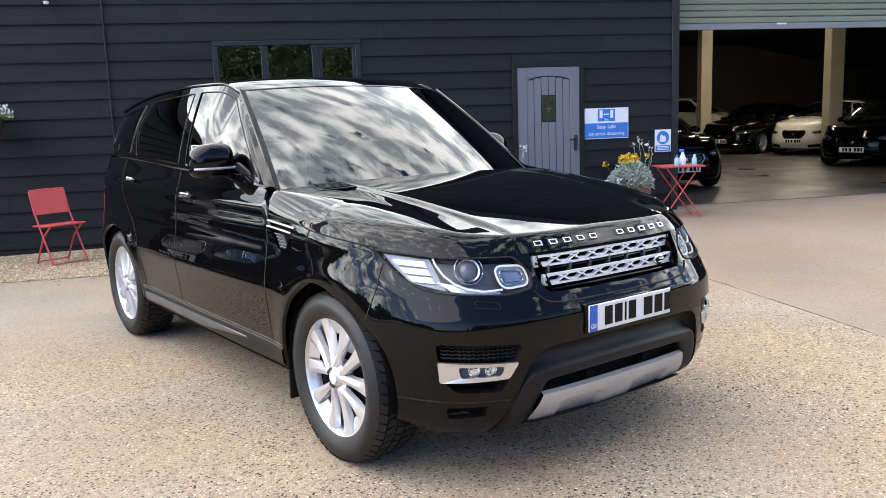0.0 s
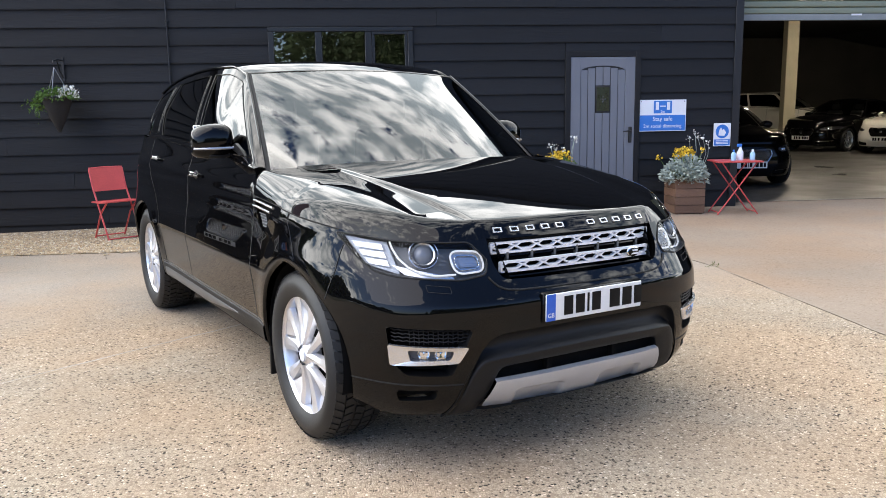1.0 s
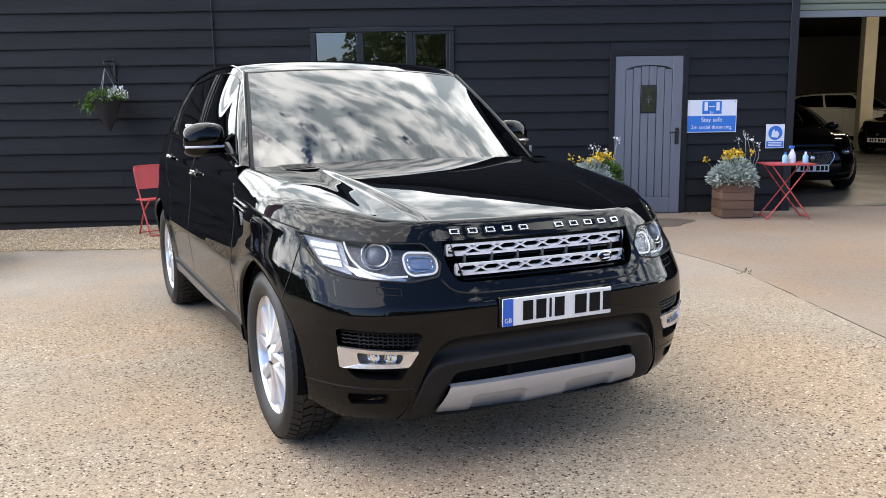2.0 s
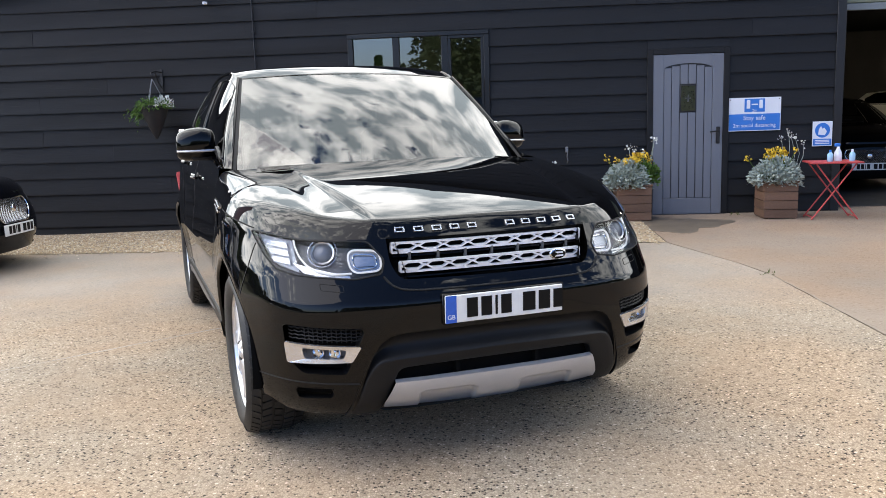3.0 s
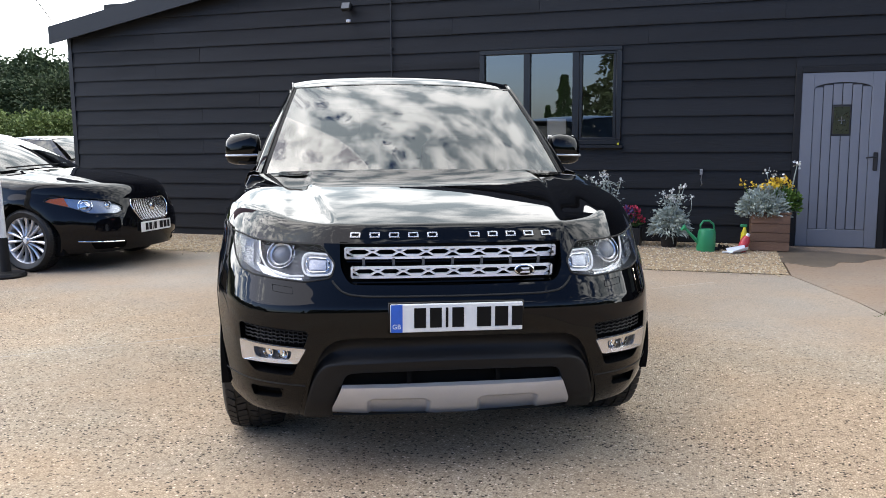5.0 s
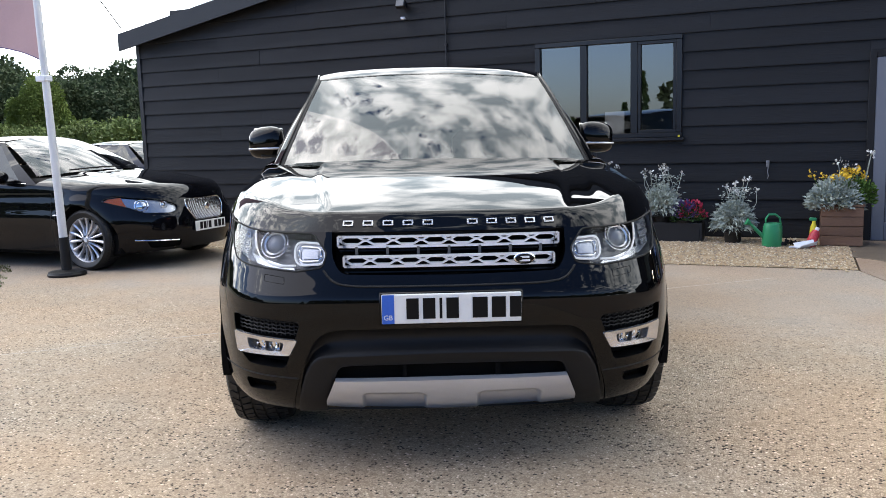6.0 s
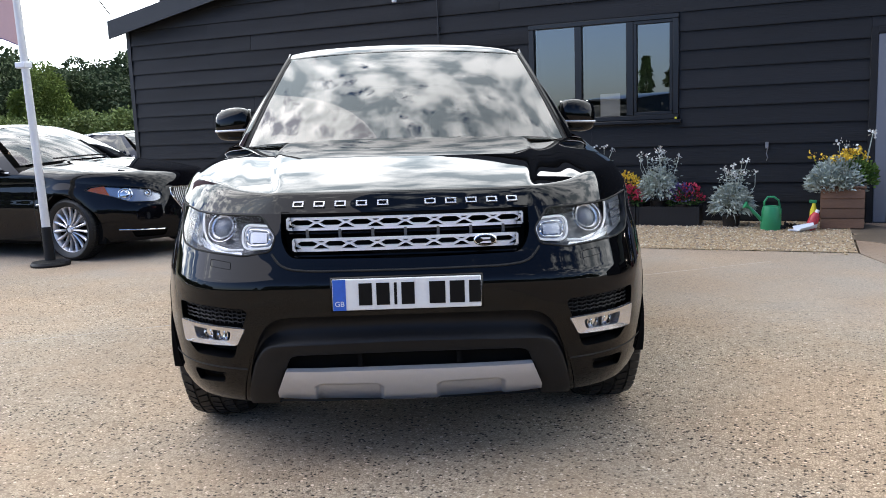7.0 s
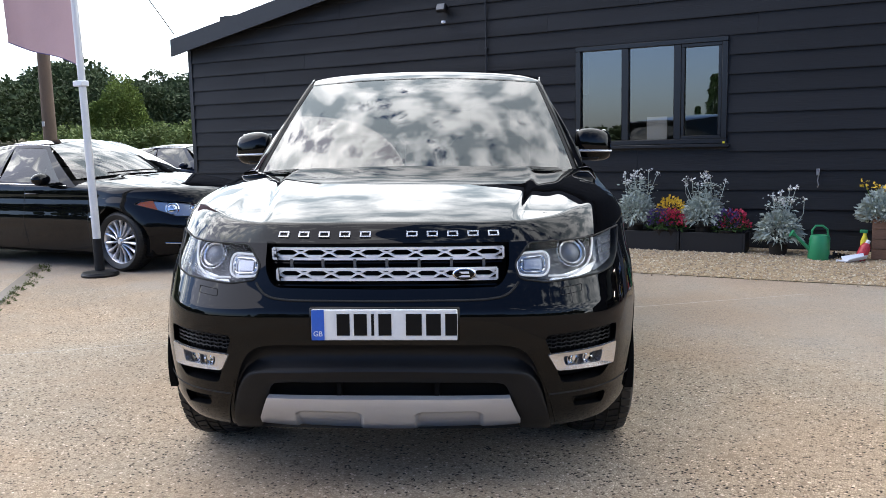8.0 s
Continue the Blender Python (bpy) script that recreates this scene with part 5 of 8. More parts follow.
    for k in range(-3, 4):
        x = k * 0.118
        part("grille_rib", block(x - 0.005, x + 0.005, g_y(0.88)(x) + 0.018, g_y(0.88)(x) + 0.035, 0.862, 0.896), M_SILLGREY, gr)
    for z, hw in ((0.879, 0.42), (0.80, 0.40)):
        q = [(x, g_y(z)(x) + 0.03, z) for x in np.linspace(-hw, hw, 15)]
        part("grille_slat", tube(q, 0.006, 6), M_GLOSSBLK, gr)
    bm = bmesh.new()
    bmesh.ops.create_uvsphere(bm, u_segments=28, v_segments=10, radius=1.0, matrix=Matrix.Translation((0.284, g_y(0.842)(0.284) - 0.012, 0.846)) @ Matrix.Rotation(radians(8), 4, "Z") @ Matrix.Diagonal((0.043, 0.008, 0.0225, 1)))
    badge = part("badge", bm, M_CHROME, gr, "oval badge with dark centre")
    bm = bmesh.new()
    bmesh.ops.create_uvsphere(bm, u_segments=28, v_segments=10, radius=1.0, matrix=Matrix.Translation((0.284, g_y(0.842)(0.284) - 0.0165, 0.846)) @ Matrix.Rotation(radians(8), 4, "Z") @ Matrix.Diagonal((0.037, 0.006, 0.0175, 1)))
    part("badge_field", bm, M_GLOSSBLK, car)
    for dz, w in ((0.006, 0.017), (-0.007, 0.020)):
        yy = g_y(0.842)(0.284) - 0.0235
        part("badge_mark", block(0.284 - w, 0.284 + w, yy, yy + 0.003, 0.846 + dz - 0.0035, 0.846 + dz + 0.0035), M_SILVER, car)
    # ten plain hollow bars where the maker's name stands on the bonnet's edge
    for k in range(10):
        x = (k - 2) * 0.0765 - 0.232 if k < 5 else (k - 7) * 0.0745 + 0.241
        y = float(sh.at(X(abs(x)), 0.953)[1]) + 0.021
        tilt = math.degrees(math.atan2(float(sh.at(X(abs(x) + 0.02), 0.985)[1]) - float(sh.at(X(abs(x)), 0.985)[1]), 0.02)) * (1 if x > 0 else -1)
        bm = bmesh.new()
        mm = pose(x, y, 0.984, -38, 0, tilt)
        for x0, x1, z0, z1 in ((-0.020, 0.020, 0.0070, 0.0118), (-0.020, 0.020, -0.0118, -0.0070), (-0.020, -0.0145, -0.007, 0.007), (0.0145, 0.020, -0.007, 0.007)):
            box(bm, x0, x1, -0.003, 0.006, z0, z1, 0.0006, mm)
        part("name_bar", bm, M_BEZEL, car)

    # headlamps
    for sx in (1, -1):
        lampo = new("headlamp")
        lampo.parent = car
        tagged(lampo, "clear wraparound headlamp with light ring")
        fl = (lambda s: s) if sx == 1 else (lambda s: flip(*s))
        v, f = rim(sh, lamp, (-0.02, 0.07, 0))
        part("housing_wall", fl((v, f)), M_LAMPDK, lampo)
        v, f = fill(sh, lamp, -0.055, 0.02)
        part("housing", fl((v, f)), M_LAMPDK, lampo)
        v, f = fill(sh, lamp, 0.001, 0.015)
        part("lens", outward(fl((v, f)), (0, 2.2, 0.8)), M_LENS, lampo)
        d = dense(lamp, 0.012)
        q = sh.at(np.array([p[0] for p in d]), np.array([p[1] for p in d]), 0.001)
        part("lamp_seal", fl(tube([tuple(p) for p in q], 0.0034, 6, True)), M_SEAM, lampo)
        # light ring, a rounded square
        ring = rounded([(X(0.472), 0.916), (X(0.470), 0.842), (X(0.590), 0.834), (X(0.594), 0.922)], 0.042, 7)
        d = dense(ring, 0.01)
        q = sh.at(np.array([p[0] for p in d]), np.array([p[1] for p in d]), -0.018)
        part("light_ring", fl(tube([tuple(p) for p in q], 0.0042, 8, True)), M_DRL, lampo)
        ring2 = rounded([(X(0.488), 0.902), (X(0.487), 0.856), (X(0.575), 0.849), (X(0.578), 0.907)], 0.032, 6)
        d = dense(ring2, 0.01)
        q = sh.at(np.array([p[0] for p in d]), np.array([p[1] for p in d]), -0.022)
        part("inner_ring", fl(tube([tuple(p) for p in q], 0.003, 6, True)), M_CHROME, lampo)
        v, f = fill(sh, ring, -0.03, 0.012)
        part("main_lamp", fl((v, f)), M_LAMPMID, lampo)
        v, f = patch(sh, [(X(0.500), 0.862), (X(0.563), 0.861), (X(0.564), 0.897), (X(0.500), 0.896)], -0.024, (6, 6))
        part("lens_cell", fl((v, f)), M_LAMPMID, lampo)
        # light guide along the lower edge and up the outer end
        path = [(X(0.588), 0.834), (X(0.66), 0.831), (X(0.708), 0.841), (X(0.742), 0.862), (X(0.762), 0.892), (X(0.771), 0.93), (X(0.772), 0.958)]
        pd = []
        for i in range(len(path) - 1):
            for t in np.linspace(0, 1, 6)[:-1]:
                pd.append((path[i][0] + (path[i + 1][0] - path[i][0]) * t, path[i][1] + (path[i + 1][1] - path[i][1]) * t))
        q = sh.at(np.array([p[0] for p in pd]), np.array([p[1] for p in pd]), -0.016)
        part("light_guide", fl(tube([tuple(p) for p in q], 0.0040, 8)), M_DRL, lampo)
        # projector
        c = sh.at(X(0.682), 0.912, -0.030)
        n = (sh.at(X(0.672), 0.908, 0.03) - c)
        n = Vector(n).normalized()
        rot = n.to_track_quat("Z", "Y").to_matrix().to_4x4()
        mm = Matrix.Translation(c) @ rot
        for nm, prof, mt in (("projector_ring", [(0.046, -0.02), (0.050, 0.008), (0.047, 0.013), (0.040, 0.010), (0.038, -0.02)], M_BEZEL),
                             ("projector", [(0.041, -0.01), (0.037, 0.006), (0.026, 0.016), (0.012, 0.021), (0.0, 0.022)], M_PROJ)):
            v, f = lathe(prof, 32)
            v = [tuple(mm @ Vector(p)) for p in v]
            part(nm, fl((v, f)), mt, lampo)
        rg = [tuple(mm @ Vector((0.058 * math.cos(t), 0.058 * math.sin(t), 0.014))) for t in np.linspace(0, 2 * math.pi, 33)[:-1]]
        part("projector_trim", fl(tube(rg, 0.0022, 6, True)), M_BEZEL, lampo)
        # clear outer reflector with stepped cells
        v, f = patch(sh, [(X(0.775), 0.838), (X(0.856), 0.868), (X(0.884), 0.964), (X(0.782), 0.952)], -0.026, (12, 8))
        part("outer_reflector", fl((v, f)), M_LAMPOUT, lampo)
        for i in range(3):
            za = 0.862 + i * 0.029
            v, f = patch(sh, [(X(0.795), za), (X(0.848 + 0.008 * i), za + 0.007), (X(0.852 + 0.008 * i), za + 0.027), (X(0.797), za + 0.023)], -0.016, (8, 4))
            part("reflector_cell", fl((v, f)), M_LAMPMID, lampo)
        v, f = patch(sh, [(X(0.585), 0.808), (X(0.76), 0.836), (X(0.79), 0.872), (X(0.60), 0.828)], -0.024, (12, 4))
        part("lower_reflector", fl((v, f)), M_LAMPIN, lampo)
        for i in range(3):
            v, f = patch(sh, [(X(0.612), 0.868 + i * 0.016), (X(0.637), 0.870 + i * 0.016), (X(0.637), 0.879 + i * 0.016), (X(0.612), 0.876 + i * 0.016)], -0.022, (4, 3))
            part("bezel_fin", fl((v, f)), M_SILLGREY, lampo)
        # headlamp washer cover
        wp = [(X(0.625), 0.762), (X(0.705), 0.770), (X(0.705), 0.798 - 0.004), (X(0.625), 0.790 - 0.004)]
        d = dense(rounded(wp, 0.006), 0.01)
        q = sh.at(np.array([p[0] for p in d]), np.array([p[1] for p in d]), 0.0005)
        part("washer_line", fl(tube([tuple(p) for p in q], 0.0014, 5, True)), M_SEAM, car)

        # bumper intake, its mesh and the fog lamp
        ai = new("air_intake")
        ai.parent = car
        part("intake_wall", fl(rim(sh, intake, (-0.01, 0.09, 0))), M_PLASTIC, ai)
        # near-black sheet closes the intake in place of its shade
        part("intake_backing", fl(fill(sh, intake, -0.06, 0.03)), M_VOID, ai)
        sticks = []
        for r in range(4):
            zz = 0.568 + r * 0.015
            q = sh.at(np.linspace(X(0.580), X(0.846), 20), zz + 0.005 * (np.arange(20) % 2) + np.linspace(0, 0.008, 20), -0.02)
            sticks.append(tube([tuple(p) for p in q], 0.0028, 5))
        for c in range(13):
            s_ = X(0.585) + c * 0.0205
            q = sh.at(np.full(6, s_), np.linspace(0.562, 0.630, 6), -0.022)
            sticks.append(tube([tuple(p) for p in q], 0.0022, 5))
        part("intake_mesh", fl(join(*sticks)), M_PLASTIC, ai)
        fg = new("fog_lamp")
        fg.parent = car
        tagged(fg, "fog lamp in a bright silver bezel")
        outer = rounded([(X(0.580), 0.554), (X(0.854), 0.567), (X(0.850), 0.481), (X(0.618), 0.489)], 0.012)
        inner = rounded([(X(0.640), 0.541), (X(0.797), 0.547), (X(0.790), 0.502), (X(0.652), 0.504)], 0.014)
        v, f = [], []
        do = np.array(dense(outer, 0.012))
        cx, cz = X(0.722), 0.523
        idn = np.array(dense(inner, 0.006))
        ia = np.arctan2(idn[:, 1] - cz, idn[:, 0] - cx)
        oa = np.arctan2(do[:, 1] - cz, do[:, 0] - cx)
        ring_i = np.array([idn[np.argmin(np.abs(np.angle(np.exp(1j * (ia - t)))))] for t in oa])
        o0 = sh.at(do[:, 0], do[:, 1], -0.006)
        o1 = sh.at(do[:, 0] * 0.97 + cx * 0.03, do[:, 1] * 0.97 + cz * 0.03, 0.006)
        o2 = sh.at(ring_i[:, 0], ring_i[:, 1], 0.002)
        o3 = sh.at(ring_i[:, 0], ring_i[:, 1], -0.03)
        rows = [np.vstack([r, r[:1]]) for r in (o0, o1, o2, o3)]
        part("bezel", fl(sheet(rows)), M_BEZEL, fg, "brushed silver bezel")
        part("lamp_glass", outward(fl(fill(sh, inner, -0.008, 0.012)), (0, 2.2, 0.8)), M_LENS, fg)
        part("reflector", fl(fill(sh, inner, -0.028, 0.012)), M_LAMPDK, fg)
        for t in (0.688, 0.748):          # two round reflectors
            c = Vector(sh.at(X(t), 0.523 + 0.03 * (t - 0.69), -0.020))
            nrm = (Vector(sh.at(X(t), 0.523, 0.02)) - c).normalized()
            mm = Matrix.Translation(c) @ nrm.to_track_quat("Z", "Y").to_matrix().to_4x4()
            v, f = lathe([(0.024, -0.004), (0.0245, 0.006), (0.022, 0.007), (0.016, -0.002), (0.006, -0.005), (0.0, -0.002)], 24)
            part("fog_reflector", fl(([tuple(mm @ Vector(p)) for p in v], f)), M_CHROME, fg)
        part("lower_slot", fl(rim(sh, slot, (-0.01, 0.05, 0))), M_VOID, car)
        part("slot_backing", fl(fill(sh, slot, -0.04, 0.03)), M_VOID, car)
        # crease across the lower bumper: its shade drawn as a thin black ribbon
        q = sh.at(np.linspace(X(0.60), sh.s_at_y(0.44), 20), np.linspace(0.396, 0.405, 20), 0.0008)
        part("bumper_crease", fl(ribbon([tuple(p) for p in q], 0.006, (0.5, -0.8, 0))), M_SEAM, car)

    # lower front: charcoal valance, dark slots and the silver skid plate
    val = new("front_valance")
    val.parent = car
    tagged(val, "charcoal plastic valance")
    xs = np.linspace(-1, 1, 61)

    def band(z_of, y_of, rows, half):
        out = []
        for r in rows:
            row = []
            for u in xs:
                x = u * half(r)
                row.append((x, y_of(x, r), z_of(x, r)))
            out.append(row)
        return sheet(out)
    fy = lambda x, z: float(sh.at(X(min(abs(x), 0.97)), z)[1])
    # one arch: a hollow under the bumper, a ridge, the forward face and its inner edge
    def along(points, n=36):
        p = np.array(points)
        k = np.concatenate([[0], np.cumsum(np.hypot(*np.diff(p, axis=0).T))])
        k = k / k[-1]
        t = np.linspace(0, 1, n)
        return np.stack([np.interp(t, k, p[:, 0]), np.interp(t, k, p[:, 1])], -1)
    ao, ar, ai_ = (along(p) for p in (arch_out, arch_ridge, arch_in))
    for sx in (1, -1):
        rows = []
        for w, hollow in ((0.0, 0.0), (0.0, 0.02), (0.12, 0.036), (0.3, 0.05), (0.5, 0.052), (0.68, 0.042), (0.84, 0.022), (0.95, 0.006), (1.0, 0.002), (1.08, 0.0), (1.3, 0.003), (1.6, 0.007), (1.9, 0.011), (2.0, 0.016), (2.0, 0.07)):
            row = []
            for o, r, i in zip(ao, ar, ai_):
                x, z = (o + (r - o) * w) if w <= 1 else (r + (i - r) * (w - 1))
                wide_ = min(1.0, np.hypot(*(r - o)) / 0.075)
                row.append((sx * x, fy(x, z) + hollow * (0.25 + 0.75 * wide_ if w < 1 else 1.0), z))
            rows.append(row)
        part("valance_arch", sheet(rows) if sx == 1 else sheet([r[::-1] for r in rows]), M_PLASTIC, val)
    # near-black sheet and ribs stand in for the shade in the slot
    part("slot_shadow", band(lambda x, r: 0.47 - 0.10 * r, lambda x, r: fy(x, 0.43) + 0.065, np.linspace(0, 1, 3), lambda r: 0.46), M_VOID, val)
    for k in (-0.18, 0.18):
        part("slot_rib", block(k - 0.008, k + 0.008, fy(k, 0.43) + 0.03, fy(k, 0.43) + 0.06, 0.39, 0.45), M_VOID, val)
    # skid plate with two recessed pads
    rows = []
    for r in np.linspace(0, 1, 44):
        row = []
        half = 0.446 + 0.04 * min(r * 1.25, 1)
        for u in np.linspace(-1, 1, 181):
            x = u * half
            z = 0.396 - 0.120 * r
            lowcut = 0.016 * (1 - u * u) * r
            y = fy(x, 0.40) + 0.002 + 0.052 * r ** 1.9 + 0.022 * max(0, 1 - r / 0.07)
            hw = 0.125 - 0.03 * max(0, 1 - (r - 0.45) / 0.13) ** 2
            d = abs(abs(x) - 0.222) - hw
            pad = 0.0
            if r > 0.45:
                pad = 0.020 * min(max(-d / 0.012, 0), 1) * min((r - 0.45) / 0.06, 1)
            row.append((x, y + pad, z - lowcut))
        rows.append(row)
    part("skid_plate", sheet(rows), M_SKID, car, "satin silver skid plate with two recesses", sharp=60)
    part("splitter", band(lambda x, r: 0.268 - 0.03 * r, lambda x, r: fy(x, 0.40) + 0.034 + 0.12 * r, np.linspace(0, 1, 4), lambda r: 0.486), M_PLASTIC, val)
    number_plate(car, float(nose(0.668)) - 0.012, 0.677, 0)
    part("plate_plinth", block(-0.268, 0.268, float(nose(0.668)) - 0.007, float(nose(0.668)) + 0.05, 0.616, 0.738, 0.004), M_GLOSSBLK, car)

    # glasshouse
    def screen(u, v):
        """Windscreen: u from side to side, v from base to top."""
        e = u * u
        xb, xt = 0.850, 0.688
        y0, y1 = 1.27 + 0.25 * e, 2.12 + 0.10 * e
        z0, z1 = 1.198 - 0.040 * e, 1.703 - 0.026 * e
        x = u * (xb + (xt - xb) * v)
        b = 4 * v * (1 - v) * (1 - 0.4 * e)
        return (x, y0 + (y1 - y0) * v - 0.010 * b, z0 + (z1 - z0) * v + 0.024 * b)
    us, vs = np.linspace(-1, 1, 41), np.linspace(0, 1, 21)
    ws = part("windscreen", outward(sheet([[screen(u, v) for u in us] for v in vs]), (0, 2.2, 0.8)), M_SCREEN, car, "glossy windscreen reflecting the clouds")
    ws.visible_shadow = False
    for sx in (1, -1):   # dark band along the screen's edge
        part("screen_edge", sheet([[tuple(Vector(screen(sx * u, v)) + Vector((0, -0.002, 0.002))) for u in (0.978, 1.0)] for v in vs]), M_SEAM, car)
    part("screen_header", sheet([[tuple(Vector(screen(u, v)) + Vector((0, -0.002, 0.002))) for u in us] for v in (0.988, 1.0)]), M_GLOSSBLK, car)
    part("scuttle", sheet([[(screen(u, 0)[0], screen(u, 0)[1] - 0.06 * (1 - t) + 0.03 * t, screen(u, 0)[2] - 0.03 + 0.012 * (1 - t)) for u in us] for t in np.linspace(0, 1, 4)]), M_PLASTIC, car)

    def roof_z(y):
        return curve((2.10, 1.702), (2.2, 1.737), (2.27, 1.757), (2.33, 1.764), (2.45, 1.767), (2.8, 1.770), (3.4, 1.752), (4.1, 1.705), (4.62, 1.650))(y)
    rw = curve((2.1, 0.688), (2.6, 0.70), (3.5, 0.68), (4.66, 0.60))
    rows = []
    for t in np.linspace(0, 1, 40):
        row = []
        for u in us:
            y = (2.12 + 0.10 * u * u) * (1 - t) + 4.66 * t
            x = u * float(rw(y))
            row.append((x, y, float(roof_z(2.10 + 2.52 * t)) - 0.026 * u * u - 0.014 * abs(u) ** 8))
        rows.append(row)
    part("roof", sheet(rows), M_PAINT, car)
    # sides: from the waist up to the roof rail, openings cut for the windows
    belt = lambda y: float(top(y))

    def side(a, h):
        """a: 0 at the screen pillar to 1 at the tail; h: 0 at the waist to 1 at the rail."""
        y0, y1 = 1.52 + 0.70 * h, 4.74 - 0.08 * h
        y = y0 + (y1 - y0) * a
        zb_, zt_ = belt(y), float(roof_z(2.10 + 2.52 * max(0.0, y - 2.22) / 2.44)) - 0.038
        z = zb_ + (zt_ - zb_) * h
        xb_, xt_ = float(wide(zb_)), float(rw(max(y, 2.22))) + 0.004
        tap = max(0, (y - 3.9) / 0.86)
        xb_ -= 0.22 * tap ** 1.6
        x = xb_ + (xt_ - xb_) * (h ** 1.12) + 0.022 * math.sin(math.pi * h)
        edge = 0.854 + (0.692 - 0.854) * h        # meets the screen's edge in a rounded pillar
        k = min(1.0, max(0.0, y - y0) / 0.50)
        x = edge + (x - edge) * (0.38 * min(1.0, k * 10) + 0.62 * (1 - (1 - k) ** 2))
        return (x, y, z)
    A, H = np.meshgrid(np.linspace(0, 1, 200), np.linspace(0, 1, 44), indexing="ij")
    yw = lambda y, h: (y - (1.52 + 0.70 * h)) / ((4.74 - 0.08 * h) - (1.52 + 0.70 * h))
    w_front = [(yw(1.665, 0.07), 0.07), (yw(2.60, 0.07), 0.07), (yw(2.70, 0.91), 0.91), (yw(2.235, 0.91), 0.91), (yw(1.955, 0.5), 0.5)]
    w_rear = [(yw(2.71, 0.07), 0.07), (yw(3.54, 0.07), 0.07), (yw(3.66, 0.45), 0.45), (yw(3.62, 0.87), 0.87), (yw(2.80, 0.90), 0.90)]
    w_back = [(yw(3.68, 0.10), 0.10), (yw(4.48, 0.14), 0.14), (yw(4.42, 0.80), 0.80), (yw(3.76, 0.85), 0.85)]
    wins = [rounded(w, 0.012) for w in (w_front, w_rear, w_back)]
    ca, ch, q = cut_grid(A, H, wins)
    pv = [side(a, h) for a, h in zip(ca, ch)]
    used = np.unique(q)
    mp = {int(k): i for i, k in enumerate(used)}
    sv, sf = [pv[k] for k in used], [tuple(mp[int(i)] for i in f_) for f_ in q]
    part("pillar", (sv, sf), M_PAINT, car)
    part("pillar", flip(sv, sf), M_PAINT, car)
    for w, nm in zip(wins, ("front_side_window", "rear_side_window", "quarter_window")):
        pane = fill_plane(w, lambda a_, h_: (lambda r: (r[0] - 0.004, r[1], r[2]))(side(a_, h_)), 0.015, 0.03)
        for fl in (lambda s: s, lambda s: flip(*s)):
            part(nm, outward(fl(pane), (0, 3.0, 1.3)), M_PRIVACY, car, "dark glossy side window")
            part("window_trim", fl(tube([side(*p) for p in dense(w, 0.03)], 0.0045, 6, True)), M_GLOSSBLK, car)
    for sx in (1, -1):
        # bright waist strip and rail strip
        q = [side(a, 0.02) for a in np.linspace(0.13, 0.93, 50)]
        part("waist_strip", tube([(sx * (p[0] + 0.002), p[1], p[2]) for p in q], 0.006, 6), M_GLOSSBLK, car)
        q = [side(a, 0.985) for a in np.linspace(0.0, 1, 50)]
        part("roof_rail_strip", tube([(sx * (p[0] + 0.003), p[1], p[2] + 0.006) for p in q], 0.007, 6), M_GLOSSBLK, car)
        q = [screen(sx * 1.0, v) for v in np.linspace(0, 1, 20)]
        part("pillar_strip", tube([(p[0] + sx * 0.006, p[1] + 0.004, p[2] + 0.002) for p in q], 0.009, 6), M_GLOSSBLK, car)
    # shoulder between the door tops and the cabin
    for sx in (1, -1):
        sill = [side(a, 0.0) for a in np.linspace(0.0, 0.22, 24)]
        rows = [[(sx * float(wide(belt(p[1]))), p[1], belt(p[1]) - 0.001) for p in sill],
                [(sx * (0.5 * (float(wide(belt(p[1]))) + p[0])), p[1], belt(p[1]) + 0.006) for p in sill],
                [(sx * p[0], p[1], p[2] + 0.003) for p in sill]]
        part("shoulder", sheet(rows) if sx == 1 else sheet(rows[::-1]), M_PAINT, car)
    # tail
    part("tailgate", outward(sheet([[(u * (0.62 + 0.10 * t), 4.60 + 0.10 * t + 0.02 * math.sin(math.pi * t) - 0.05 * u * u, 1.64 - 0.37 * t - 0.02 * u * u) for u in us] for t in np.linspace(0, 1, 10)]), (0, 3.0, 1.3)), M_PRIVACY, car)
    part("roof_spoiler", block(-0.6, 0.6, 4.52, 4.70, 1.60, 1.635, 0.012), M_PAINT, car)
    tl = [(sh.s_at_y(4.36), 1.18), (sh.s_at_y(4.36) + 0.42, 1.20), (sh.s_at_y(4.36) + 0.42, 0.98), (sh.s_at_y(4.36) + 0.1, 0.99)]
    for fl in (lambda s: s, lambda s: flip(*s)):
        part("tail_lamp", fl(patch(sh, tl, 0.004, (14, 8))), M_TAIL, car, "red tail lamp")
    # cabin
    part("cabin_floor", block(-0.82, 0.82, 1.3, 4.6, 0.6, 0.78), M_VOID, car)
    part("dashboard", sheet([[(u * 0.80, 1.42 + 0.45 * t, 1.13 + 0.03 * math.sin(math.pi * t) - 0.25 * max(0, t - 0.75)) for u in np.linspace(-1, 1, 9)] for t in np.linspace(0, 1, 10)]), M_DASH, car)
    for sx in (-0.4, 0.4):
        bm = bmesh.new()
        box(bm, sx - 0.25, sx + 0.25, 2.45, 2.62, 0.75, 1.36, 0.05)
        box(bm, sx - 0.13, sx + 0.13, 2.52, 2.60, 1.38, 1.56, 0.035)
        part("seat", bm, M_SEAT, car)
    part("cabin_mirror", block(-0.12, 0.12, 1.98, 2.0, 1.56, 1.62, 0.01), M_GLOSSBLK, car)
